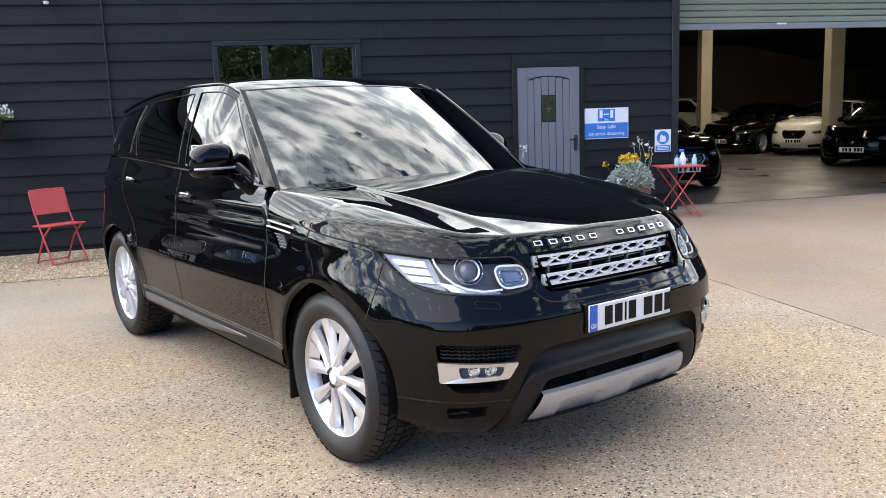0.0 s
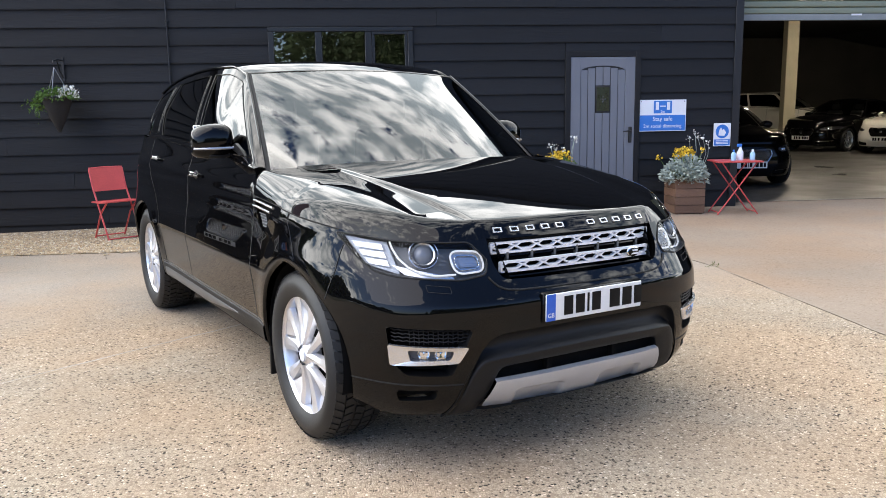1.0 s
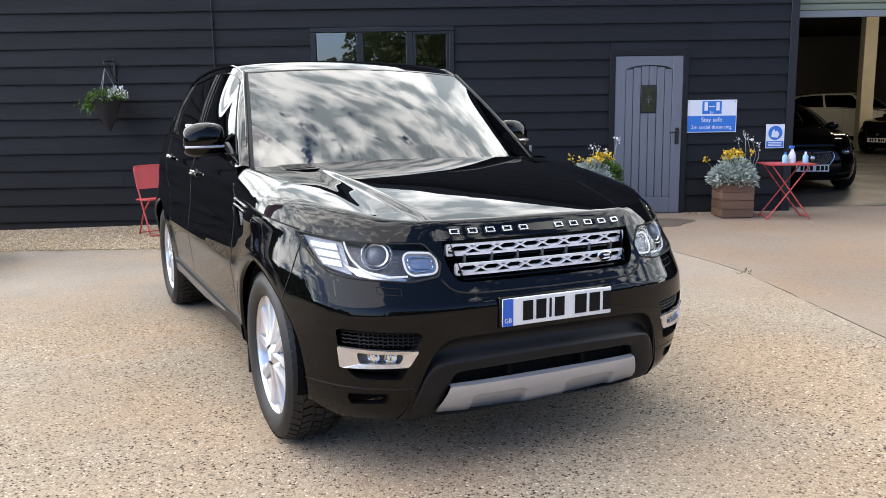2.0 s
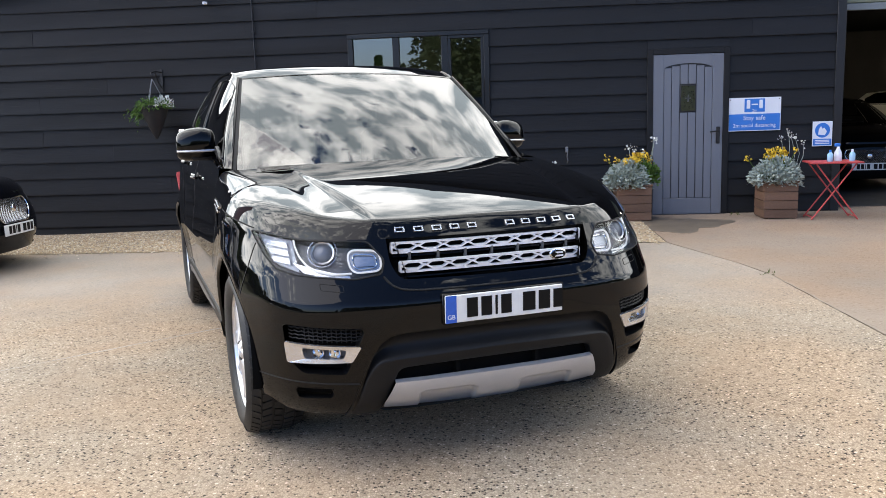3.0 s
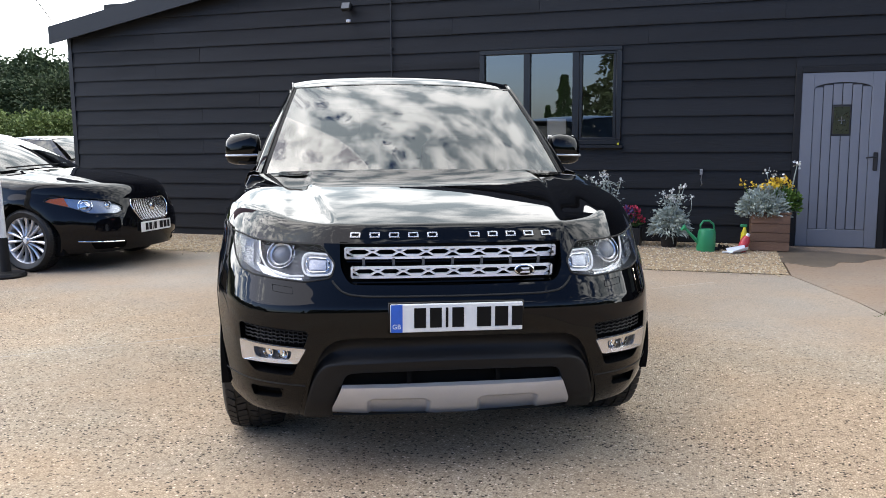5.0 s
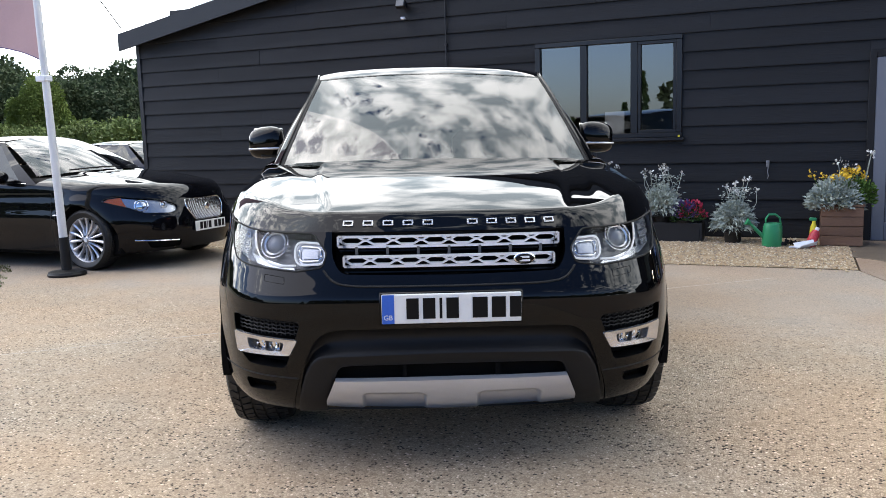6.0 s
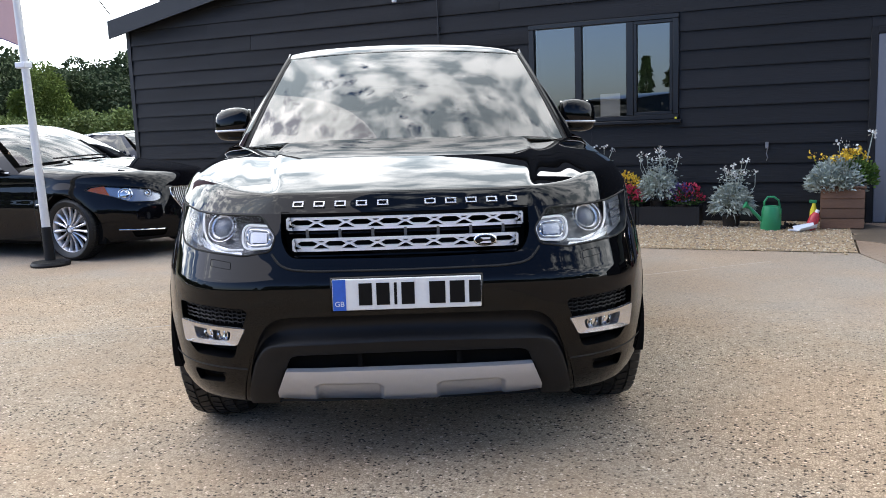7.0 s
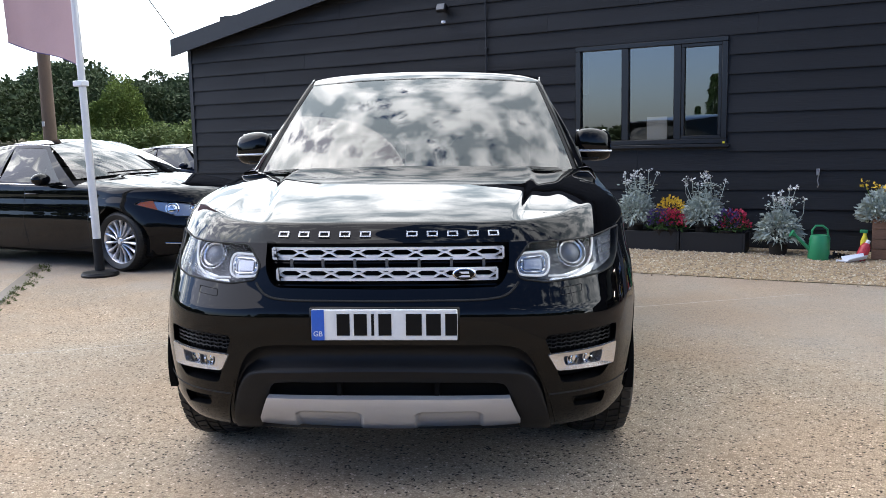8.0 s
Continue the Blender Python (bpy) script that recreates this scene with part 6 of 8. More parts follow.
    # wipers
    for x0, x1 in ((0.62, -0.05), (-0.15, -0.72)):
        q = []
        for t in np.linspace(0, 1, 12):
            x = x0 + (x1 - x0) * t
            p = screen(x / 0.845, 0.004 * math.sin(math.pi * t))
            q.append((p[0], p[1] - 0.014, p[2] - 0.008))
        part("wiper", tube(q, 0.007, 6), M_PLASTIC, car)
    # bonnet vents
    for sx in (1, -1):
        vt = new("bonnet_vent")
        vt.parent = car
        vt.matrix_basis = pose(sx * 0.665, 1.285, 1.1805, 5, sx * 3.0, sx * 6)
        part("vent_frame", prism(rounded([(-0.10, -0.085), (0.085, -0.105), (0.10, 0.07), (-0.085, 0.10)], 0.02), -0.006, 0.003, "xy"), M_PAINT, vt)
        for k in range(5):
            part("vent_slat", block(-0.072, 0.072, -0.062 + k * 0.027, -0.048 + k * 0.027, 0.002, 0.0055), M_PAINT, vt)
    # door mirrors
    for sx in (1, -1):
        mi = new("door_mirror")
        mi.parent = car
        tagged(mi, "gloss black door mirror with a clear lower lens")
        rows = []
        for t in np.linspace(0, 1, 19):
            a = math.pi * t
            row = []
            for b in np.linspace(0, 2 * math.pi, 29):
                xx = 0.990 - 0.106 * math.cos(a)
                r = math.sin(a) ** 0.42
                cy_ = 1.975 + 0.055 * (xx - 0.9) / 0.25
                yy = cy_ + 0.085 * r * math.copysign(abs(math.cos(b)) ** 0.8, math.cos(b)) * (1.0 if math.cos(b) < 0 else 0.62)
                zz = 1.304 + 0.098 * r * math.copysign(abs(math.sin(b)) ** 0.75, math.sin(b)) * (1.0 if math.sin(b) > 0 else 0.92) - 0.02 * (xx - 0.9) / 0.25
                row.append((sx * xx, yy, zz))
            rows.append(row)
        part("mirror_shell", sheet(rows), M_PAINT, mi)
        part("mirror_glass", block(min(sx * 0.90, sx * 1.07), max(sx * 0.90, sx * 1.07), 2.035, 2.042, 1.27, 1.385, 0.003), M_CHROME, mi)
        q = [(sx * (0.895 + 0.195 * t), 1.892 + 0.02 * t + 0.05 * t ** 3, 1.266 - 0.004 * t) for t in np.linspace(0, 1, 14)]
        part("indicator_strip", tube(q, 0.0075, 8), M_LAMPMID, mi, "clear indicator strip")
        bm = bmesh.new()
        box(bm, min(sx * 0.865, sx * 1.02), max(sx * 0.865, sx * 1.02), 1.93, 2.02, 1.212, 1.236, 0.010)
        part("mirror_foot", bm, M_PLASTIC, mi)
        part("mirror_plinth", prism([(1.66, 1.190), (2.04, 1.205), (1.99, 1.265), (1.88, 1.29), (1.77, 1.255)], sx * 0.842, sx * 0.893, "yz"), M_PLASTIC, mi)
        # door handles
        for yy, zz in ((2.48, 1.082), (3.545, 1.126)):
            dh = new("door_handle")
            dh.parent = car
            s0 = sh.s_at_y(yy)
            q = [tuple(sh.at(s0 + t * 0.2 - 0.1, zz + 0.004 * t, 0.012 + 0.024 * math.sin(math.pi * t)) * np.array((sx, 1, 1))) for t in np.linspace(0, 1, 12)]
            part("grip", tube(q, 0.0105, 8), M_PAINT, dh)
            q = [tuple(sh.at(s0 + t * 0.16 - 0.08, zz + 0.012, 0.022 + 0.018 * math.sin(math.pi * t)) * np.array((sx, 1, 1))) for t in np.linspace(0, 1, 8)]
            part("bright_strip", tube(q, 0.004, 6), M_CHROME, dh)
            # flat black dome gives the shade of a hollow behind the grip
            cp = sh.at(s0, zz, -0.004) * np.array((sx, 1, 1))
            bm = bmesh.new()
            bmesh.ops.create_uvsphere(bm, u_segments=18, v_segments=8, radius=1, matrix=Matrix.Translation(cp) @ Matrix.Diagonal((0.006, 0.05, 0.03, 1)))
            part("recess", bm, M_SEAM, dh)
        # side vent
        sv_ = new("side_vent")
        sv_.parent = car
        fl = (lambda s: s) if sx == 1 else (lambda s: flip(*s))
        part("vent_wall", fl(rim(sh, vent, (-0.03, 0, 0))), M_GLOSSBLK, sv_)
        part("vent_backing", fl(fill(sh, vent, -0.025, 0.02)), M_VOID, sv_)
        for k in range(2):
            q = sh.at(np.linspace(sh.s_at_y(1.11 + 0.03 * k), sh.s_at_y(1.412), 12), np.linspace(1.018 - 0.024 * k, 1.030 - 0.026 * k, 12), 0.003)
            part("vent_blade", fl(tube([tuple(p) for p in q], 0.0055, 8)), M_BEZEL, sv_, "silver blade")
        st = []
        for k in range(5):
            q = sh.at(np.linspace(sh.s_at_y(1.20 + 0.012 * k), sh.s_at_y(1.285 + 0.016 * k), 6), np.full(6, 0.918 + 0.014 * k), -0.008)
            st.append(tube([tuple(p) for p in q], 0.0018, 5))
        for k in range(6):
            q = sh.at(np.linspace(sh.s_at_y(1.205 + 0.017 * k), sh.s_at_y(1.25 + 0.017 * k), 6), np.linspace(0.913, 0.975, 6), -0.01)
            st.append(tube([tuple(p) for p in q], 0.0016, 5))
        part("vent_mesh", fl(join(*st)), M_SILLGREY, sv_)
        # sill: charcoal cladding with a grey finisher
        rows = []
        for zz, oo in ((0.425, 0.0), (0.42, 0.006), (0.405, 0.010), (0.345, 0.012), (0.30, -0.02), (0.29, -0.08)):
            row = [tuple((sh.at(sh.s_at_y(y), max(zz, 0.2)) + np.array((oo, 0, 0))) * np.array((sx, 1, 1))) for y in np.linspace(1.29, 3.36, 30)]
            rows.append(row)
        part("sill_cladding", sheet(rows) if sx == -1 else sheet(rows[::-1]), M_PLASTIC, car)
        rows = []
        for k, (zz, oo) in enumerate(((0.398, 0.012), (0.385, 0.016), (0.345, 0.016), (0.335, 0.012))):
            row = []
            for t in np.linspace(0, 1, 24):
                y = 1.72 + 1.60 * t
                z_ = 0.398 + (zz - 0.398) * min(1, 0.12 + 2.2 * t)
                row.append(tuple((sh.at(sh.s_at_y(y), z_) + np.array((oo, 0, 0))) * np.array((sx, 1, 1))))
            rows.append(row)
        part("sill_finisher", sheet(rows) if sx == -1 else sheet(rows[::-1]), M_SILLGREY, car, "grey sill finisher")
        # crease low on the doors
        q = sh.at(np.linspace(sh.s_at_y(1.30), sh.s_at_y(3.36), 40), np.full(40, 0.436), 0.001)
        part("door_edge", fl(ribbon([tuple(p) for p in q], 0.007, (1, 0, 0))), M_SILLGREY, car)

    for yy in (YF, YR):
        for sx in (1, -1):
            mm = pose(sx * 0.842, yy, ZA, 0, 0, 0 if sx == -1 else 180)
            wheel(sway.inverted() @ mm @ pose(0, 0, 0, 36 if yy == YF else 10), ZA, 0.255, 0.277, car, 5, "silver five twin-spoke alloy wheel")
    return car


suv = luxury_suv(pose(1.257, 2.848, 0, 0, 0, 25.8))


# ---- things along the barn ----
def leaf_mass(n, seed, place, size, narrow=0.45, droop=0.3):
    """Many small bent leaves. place gives points and the ways the leaves point."""
    rnd = np.random.RandomState(seed)
    if isinstance(place, Mound):
        p, d = place.many(n, rnd)
    else:
        pd = [place(rnd) for _ in range(n)]
        p, d = np.array([q[0] for q in pd], float), np.array([q[1] for q in pd], float)
    d = d / np.maximum(np.linalg.norm(d, axis=1, keepdims=True), 1e-6)
    s = np.cross(d, rnd.normal(size=(n, 3)))
    s /= np.maximum(np.linalg.norm(s, axis=1, keepdims=True), 1e-6)
    l = size * rnd.uniform(0.6, 1.3, (n, 1))
    w = l * narrow * 0.5
    m = p + d * l * 0.5 + np.cross(s, d) * l * 0.08
    e = p + d * l
    e[:, 2] -= (l * droop * rnd.uniform(0.3, 1, (n, 1)))[:, 0]
    v = np.stack([p, m - s * w, m + s * w, e], 1).reshape(-1, 3)
    o = np.arange(n)[:, None] * 4
    f = np.concatenate([o + np.array((0, 1, 2)), o + np.array((1, 3, 2))], 0)
    return v.tolist(), f.tolist()


class Mound:
    """Leaves over a low dome, pointing outwards and up."""

    def __init__(self, cx, cy, cz, rx, ry, rz, lift=0.4):
        self.c, self.r, self.lift = np.array((cx, cy, cz)), np.array((rx, ry, rz)), lift

    def many(self, n, rnd):
        a, t = rnd.uniform(0, 2 * math.pi, n), np.arccos(rnd.uniform(-0.15, 1, n))
        d = np.stack([np.sin(t) * np.cos(a), np.sin(t) * np.sin(a), np.cos(t)], 1)
        r = rnd.uniform(0.55, 1.0, (n, 1))
        return self.c + self.r * d * r, d + np.array((0, 0, self.lift)) + rnd.normal(size=(n, 3)) * 0.35


mound = Mound


def stalk_heads(n, seed, cx, cy, z0, spread, height, head, petals=10):
    """Thin stalks with a knot of small flowers at the top: (stalks, flowers)."""
    rnd = np.random.RandomState(seed)
    st, fl = [], []
    for _ in range(n):
        x, y = cx + rnd.normal() * spread, cy + rnd.normal() * spread * 0.6
        h = height * rnd.uniform(0.75, 1.15)
        lean = rnd.normal(size=2) * 0.05
        tip = (x + lean[0], y + lean[1], z0 + h)
        st.append(tube([(cx + (x - cx) * 0.5, cy + (y - cy) * 0.5, z0), (x, y, z0 + h * 0.6), tip], 0.0035, 5))
        fl.append(leaf_mass(petals, rnd.randint(1 << 30), lambda r: (np.array(tip) + r.normal(size=3) * head * 0.45, r.normal(size=3) + np.array((0, 0, 0.6))), head * 0.75, 0.9, 0.0))
    return join(*st), join(*fl)


def planter(x, y, w, h, seed, label, green):
    t = thing("planter", pose(x, y, 0.0), label, "planter", "planters by the door")
    hw = w / 2
    rows = 4
    rh = (h - 0.03) / rows
    for r in range(rows):
        z0 = 0.012 + r * rh
        part("plank", block(-hw, hw, -hw, -hw + 0.022, z0, z0 + rh - 0.005, 0.003), M_PLANTER, t)
        part("plank", block(-hw, hw, hw - 0.022, hw, z0, z0 + rh - 0.005, 0.003), M_PLANTER, t)
        part("plank", block(-hw, -hw + 0.022, -hw + 0.024, hw - 0.024, z0, z0 + rh - 0.005, 0.003), M_PLANTER, t)
        part("plank", block(hw - 0.022, hw, -hw + 0.024, hw - 0.024, z0, z0 + rh - 0.005, 0.003), M_PLANTER, t)
    for sx in (-1, 1):
        for sy in (-1, 1):
            cx, cy = sx * (hw - 0.04), sy * (hw - 0.04)
            part("corner_post", block(cx - 0.018, cx + 0.018, cy - 0.018, cy + 0.018, 0.0, h - 0.02), M_PLANTER, t)
    for b in ((-hw - 0.012, hw + 0.012, -hw - 0.012, -hw + 0.03), (-hw - 0.012, hw + 0.012, hw - 0.03, hw + 0.012), (-hw - 0.012, -hw + 0.03, -hw + 0.03, hw - 0.03), (hw - 0.03, hw + 0.012, -hw + 0.03, hw - 0.03)):
        part("top_rim", block(*b, h - 0.018, h + 0.006, 0.004), M_PLANTER, t)
    part("soil", block(-hw + 0.025, hw - 0.025, -hw + 0.025, hw - 0.025, h - 0.09, h - 0.05), M_SOIL, t)
    p = thing("plant", pose(x, y, h - 0.05), "silver-leaved ragwort with yellow flowers in the planter", "plant", "planter plants")
    tagged(part("silver_leaves", leaf_mass(2200, seed, mound(-0.06 if green else 0.0, -0.03, 0.03, 0.29, 0.25, 0.32), 0.055, 0.42, 0.25), M_SILVERLEAF, p), kind="stuff")
    tagged(part("silver_leaves", leaf_mass(900, seed + 5, mound(-0.10, -0.10, 0.05, 0.26, 0.22, 0.2), 0.065, 0.5, 0.3), M_SILVERLEAF, p), kind="stuff")
    gx = 0.17 if green else 0.02
    tagged(part("green_leaves", leaf_mass(560, seed + 1, mound(gx, 0.02, 0.08, 0.17, 0.15, 0.26), 0.055, 0.65, 0.2), M_GREENLEAF, p), kind="stuff")
    s, fl = stalk_heads(20, seed + 2, 0.05 if green else -0.02, 0.0, 0.10, 0.12, 0.29, 0.042, 16)
    tagged(part("flower_stem", s, M_GREENLEAF, p), kind="stuff")
    tagged(part("yellow_blossom", fl, M_YELLOW, p), kind="stuff")
    s, fl = stalk_heads(5, seed + 3, 0.12, 0.0, 0.10, 0.10, 0.48, 0.04, 10)
    tagged(part("flower_stem", s, M_SILVERLEAF, p), kind="stuff")
    tagged(part("bud_cluster", fl, M_WHITEFL, p), kind="stuff")


planter(2.87, 10.36, 0.43, 0.46, 31, "square planter of brown stained planks beside the door", True)
planter(4.66, 10.30, 0.41, 0.47, 61, "square planter of brown stained planks under the sign", False)


def bedding(name, x, y, kind, seed, label, scale=1.0, z=0.17):
    t = thing(name, pose(x, y, z), label, "plant", "bed plants")
    if kind == "silver":
        tagged(part("silver_leaves", leaf_mass(int(1500 * scale), seed, mound(0, 0, 0.20, 0.25 * scale, 0.22 * scale, 0.33 * scale, 0.15), 0.075, 0.30, 0.5), M_SILVERLEAF, t), kind="stuff")
        s, fl = stalk_heads(int(12 * scale), seed + 1, 0.03, 0, 0.25, 0.11 * scale, 0.50 * scale, 0.035, 12)
        tagged(part("flower_stem", s, M_SILVERLEAF, t), kind="stuff")
        tagged(part("bud_cluster", fl, M_WHITEFL, t), kind="stuff")
        def up(rnd):
            a = rnd.uniform(0, 6.3); z = rnd.uniform(0.3, 0.72) * scale
            return (0.03 + rnd.normal() * 0.09, rnd.normal() * 0.06, z), (math.cos(a), math.sin(a), 0.3)
        tagged(part("stem_leaves", leaf_mass(int(420 * scale), seed + 2, up, 0.045, 0.35, 0.2), M_SILVERLEAF, t), kind="stuff")
        part("root_ball", lathe([(0.0, 0.0), (0.09, 0.0), (0.10, 0.12), (0.0, 0.14)], 12), M_SOIL, t)
    else:
        mats = {"crimson": M_CRIMSON, "violet": M_VIOLET, "yellow": M_YELLOW}
        lift = 0.14 if kind == "yellow" else 0.0
        tagged(part("leaves", leaf_mass(220, seed, mound(0, 0, 0.10, 0.16, 0.14, 0.17), 0.055, 0.5, 0.2), M_DARKLEAF, t), kind="stuff")
        tagged(part("blossom", leaf_mass(260, seed + 1, mound(0, -0.03, 0.15 + lift, 0.17, 0.15, 0.18), 0.032, 0.9, 0.0), mats[kind], t), kind="stuff")
        part("root_ball", lathe([(0.0, 0.0), (0.08, 0.0), (0.09, 0.08), (0.0, 0.10)], 12), M_SOIL, t)


bedding("ragwort", 0.88, 10.40, "silver", 101, "tall silver-leaved ragwort in bud against the wall", 0.88)
bedding("ragwort", 0.06, 10.42, "silver", 111, "tall silver-leaved ragwort in bud against the wall", 0.92)
bedding("ragwort", 1.72, 10.30, "silver", 121, "silver-leaved ragwort with one tall stalk", 0.9, 0.0)
for x, y, k, sd in ((0.40, 10.32, "violet", 131), (0.54, 10.32, "crimson", 141), (1.16, 10.33, "violet", 151), (1.24, 10.38, "crimson", 161), (0.50, 10.46, "yellow", 171)):
    bedding("bedding_plant", x, y, k, sd, {"violet": "dark violet trailing lobelia flowers", "crimson": "crimson flowers in the bed", "yellow": "small yellow flowers among dark leaves"}[k])
for x in (0.27, 1.01):
    tr = thing("trough", pose(x, 10.40, 0.0), "low black timber trough against the wall", "trough", "troughs")
    for y0 in (-0.16, 0.135):
        part("side_board", block(-0.34, 0.34, y0, y0 + 0.025, 0.0, 0.23, 0.004), M_BTRIM, tr)
    for x0 in (-0.365, 0.34):
        part("end_board", block(x0, x0 + 0.025, -0.16, 0.16, 0.0, 0.23, 0.004), M_BTRIM, tr)
    part("soil", block(-0.34, 0.34, -0.135, 0.135, 0.10, 0.19), M_SOIL, tr)

# watering can
can = thing("watering_can", pose(2.16, 10.02, 0.004, 0, 0, 20), "green plastic watering can with a hooped handle", "watering can")
part("tank", lathe([(0.0, 0.0), (0.105, 0.0), (0.112, 0.02), (0.098, 0.22), (0.085, 0.26), (0.06, 0.265), (0.055, 0.25), (0.0, 0.24)], 26), M_CANGREEN, can)
part("handle", tube([(-0.07, 0, 0.24), (-0.075, 0, 0.31), (-0.04, 0, 0.36), (0.03, 0, 0.36), (0.08, 0, 0.32), (0.10, 0, 0.22), (0.10, 0, 0.12)], 0.012, 8), M_CANGREEN, can)
bm = bmesh.new()
rod(bm, (-0.08, 0, 0.09), (-0.25, 0, 0.265), 0.024, 0.014, 12)
part("spout", bm, M_CANGREEN, can)
bm = bmesh.new()
rod(bm, (-0.245, 0, 0.26), (-0.285, 0, 0.285), 0.016, 0.042, 14)
part("rose", bm, M_CANGREEN, can)
rag = thing("glove", pose(2.36, 10.0, 0.005), "crumpled black glove on the shingle", "glove")
part("cloth", leaf_mass(30, 7, mound(0, 0, 0.015, 0.08, 0.05, 0.03), 0.06, 0.8, 0.2), M_PLASTIC, rag)
bt = thing("feed_bottle", pose(2.545, 10.02, 0.005, 0, 22, 15), "red plastic plant feed bottle leaning on the planter", "bottle")
part("bottle", lathe([(0.0, 0.0), (0.05, 0.0), (0.053, 0.02), (0.053, 0.15), (0.03, 0.20), (0.0, 0.20)], 18), M_REDPLAS, bt)
part("cap", lathe([(0.022, 0.20), (0.022, 0.235), (0.0, 0.236)], 12), M_WHITEPLAS, bt)
by = thing("spray_bottle", pose(2.575, 10.16, 0.004, 0, 3, 0), "yellow spray bottle with a green nozzle", "bottle")
part("bottle", lathe([(0.0, 0.0), (0.036, 0.0), (0.038, 0.02), (0.036, 0.20), (0.018, 0.26), (0.016, 0.28), (0.0, 0.28)], 18), M_YELPLAS, by)
part("nozzle", block(-0.05, 0.025, -0.012, 0.012, 0.28, 0.315, 0.005), M_CANGREEN, by)
sc = thing("scoop", pose(2.52, 9.90, 0.006, 6, -10, 30), "white plastic scoop lying on the shingle", "scoop")
part("bowl", sheet([[(0.11 * u, 0.06 * w * (1 - 0.3 * u), 0.012 + 0.055 * abs(w) ** 2) for w in np.linspace(-1, 1, 9)] for u in np.linspace(-1, 1, 6)]), M_WHITEPLAS, sc)
bm = bmesh.new(); rod(bm, (-0.10, 0, 0.03), (-0.2, 0, 0.06), 0.011)
part("handle", bm, M_WHITEPLAS, sc)

# hook on the wall
hk = thing("wall_hook", pose(2.07, WY - 0.02, 0.73), "small rusty hook on the boards", "hook")
part("hook", tube([(0, -0.005, 0.20), (0, -0.03, 0.205), (0.01, -0.035, 0.16), (0, -0.03, 0.08), (0.012, -0.035, 0.03), (0, -0.02, 0.0)], 0.006, 6), M_CHAIN, hk)
part("hook_plate", block(-0.018, 0.018, -0.008, 0.004, 0.14, 0.215, 0.002), M_CHAIN, hk)

# conduit and floodlight
cd = thing("conduit", pose(-2.10, WY - 0.024, 0), "thin black conduit up the boards", "conduit")
bm = bmesh.new(); rod(bm, (0, 0, 0.2), (0, 0, 4.1), 0.011, seg=8)
part("pipe", bm, M_BTRIM, cd)
for z in (0.8, 1.7, 2.6, 3.5):
    part("clip", block(-0.02, 0.02, -0.014, 0.022, z - 0.012, z + 0.012, 0.003), M_BTRIM, cd)
fl_ = thing("floodlight", pose(-2.73, WY - 0.03, 3.13), "small floodlight with sensor under the roof edge", "floodlight")
part("bracket", block(-0.03, 0.03, -0.06, 0.03, 0.02, 0.09, 0.004), M_IRON, fl_)
part("housing", block(-0.07, 0.07, -0.13, -0.06, -0.04, 0.07, 0.010, pose(0, 0, 0, -25)), M_IRON, fl_)
part("glass", block(-0.058, 0.058, -0.135, -0.128, -0.03, 0.06, 0.0, pose(0, 0, 0, -25)), M_LAMPDK, fl_)
part("sensor", lathe([(0.0, -0.03), (0.03, -0.02), (0.034, 0.01), (0.0, 0.015)], 14), M_WHITEPLAS, fl_).matrix_basis = pose(0.02, -0.07, -0.13)
cb = thing("overhead_cable", pose(0, 0, 0), "thin black cable running up from the roof corner", "cable")
part("cable", tube([(-7.84, WY - 0.1, 3.26), (-8.02, WY - 0.25, 3.62), (-8.32, WY - 0.6, 4.3), (-8.8, WY - 1.2, 5.5)], 0.010, 6), M_IRON, cb)

# hanging basket
hb = thing("hanging_basket", pose(-3.43, WY - 0.33, 1.66), "wicker cone hanging basket with green trailing plants and small white flowers", "hanging basket")
part("basket_cone", lathe([(0.0, -0.44), (0.02, -0.43), (0.10, -0.26), (0.165, -0.08), (0.175, -0.02), (0.165, -0.02), (0.0, -0.05)], 24), M_WICKER, hb)
part("rim_band", lathe([(0.172, -0.035), (0.184, -0.03), (0.184, -0.005), (0.172, 0.0)], 24), M_WICKER, hb)
for k in range(3):
    a = 2 * math.pi * k / 3 + 0.5
    bm = bmesh.new(); rod(bm, (0.17 * math.cos(a), 0.17 * math.sin(a), -0.01), (0, 0, 0.36), 0.004, seg=6)
    part("chain", bm, M_CHAIN, hb)
tagged(part("leaves", leaf_mass(700, 5, mound(0, -0.02, -0.02, 0.25, 0.22, 0.13, 0.1), 0.045, 0.4, 0.5), M_GREENLEAF, hb), kind="stuff")
tagged(part("trailing_leaves", leaf_mass(170, 6, lambda r: ((-0.16 - abs(r.normal()) * 0.08, r.normal() * 0.08 - 0.05, -0.02 - abs(r.normal()) * 0.08), (r.normal() - 0.6, r.normal(), -0.3)), 0.045, 0.4, 0.6), M_GREENLEAF, hb), kind="stuff")
tagged(part("white_blossom", leaf_mass(150, 8, mound(0.16, -0.05, 0.0, 0.13, 0.14, 0.13, 0.3), 0.03, 0.9, 0), M_WHITEFL, hb), kind="stuff")
br = thing("basket_bracket", pose(-3.43, WY, 2.1), "black iron bracket on the boards", "bracket")
part("arm", tube([(0, -0.01, 0.02), (0, -0.20, 0.02), (0, -0.34, 0.0), (0, -0.35, -0.025)], 0.008, 6), M_IRON, br)
part("brace", tube([(0, -0.01, -0.2), (0, -0.13, -0.12), (0, -0.22, 0.015)], 0.007, 6), M_IRON, br)
part("back_plate", block(-0.015, 0.015, -0.012, 0.004, -0.24, 0.06, 0.002), M_IRON, br)


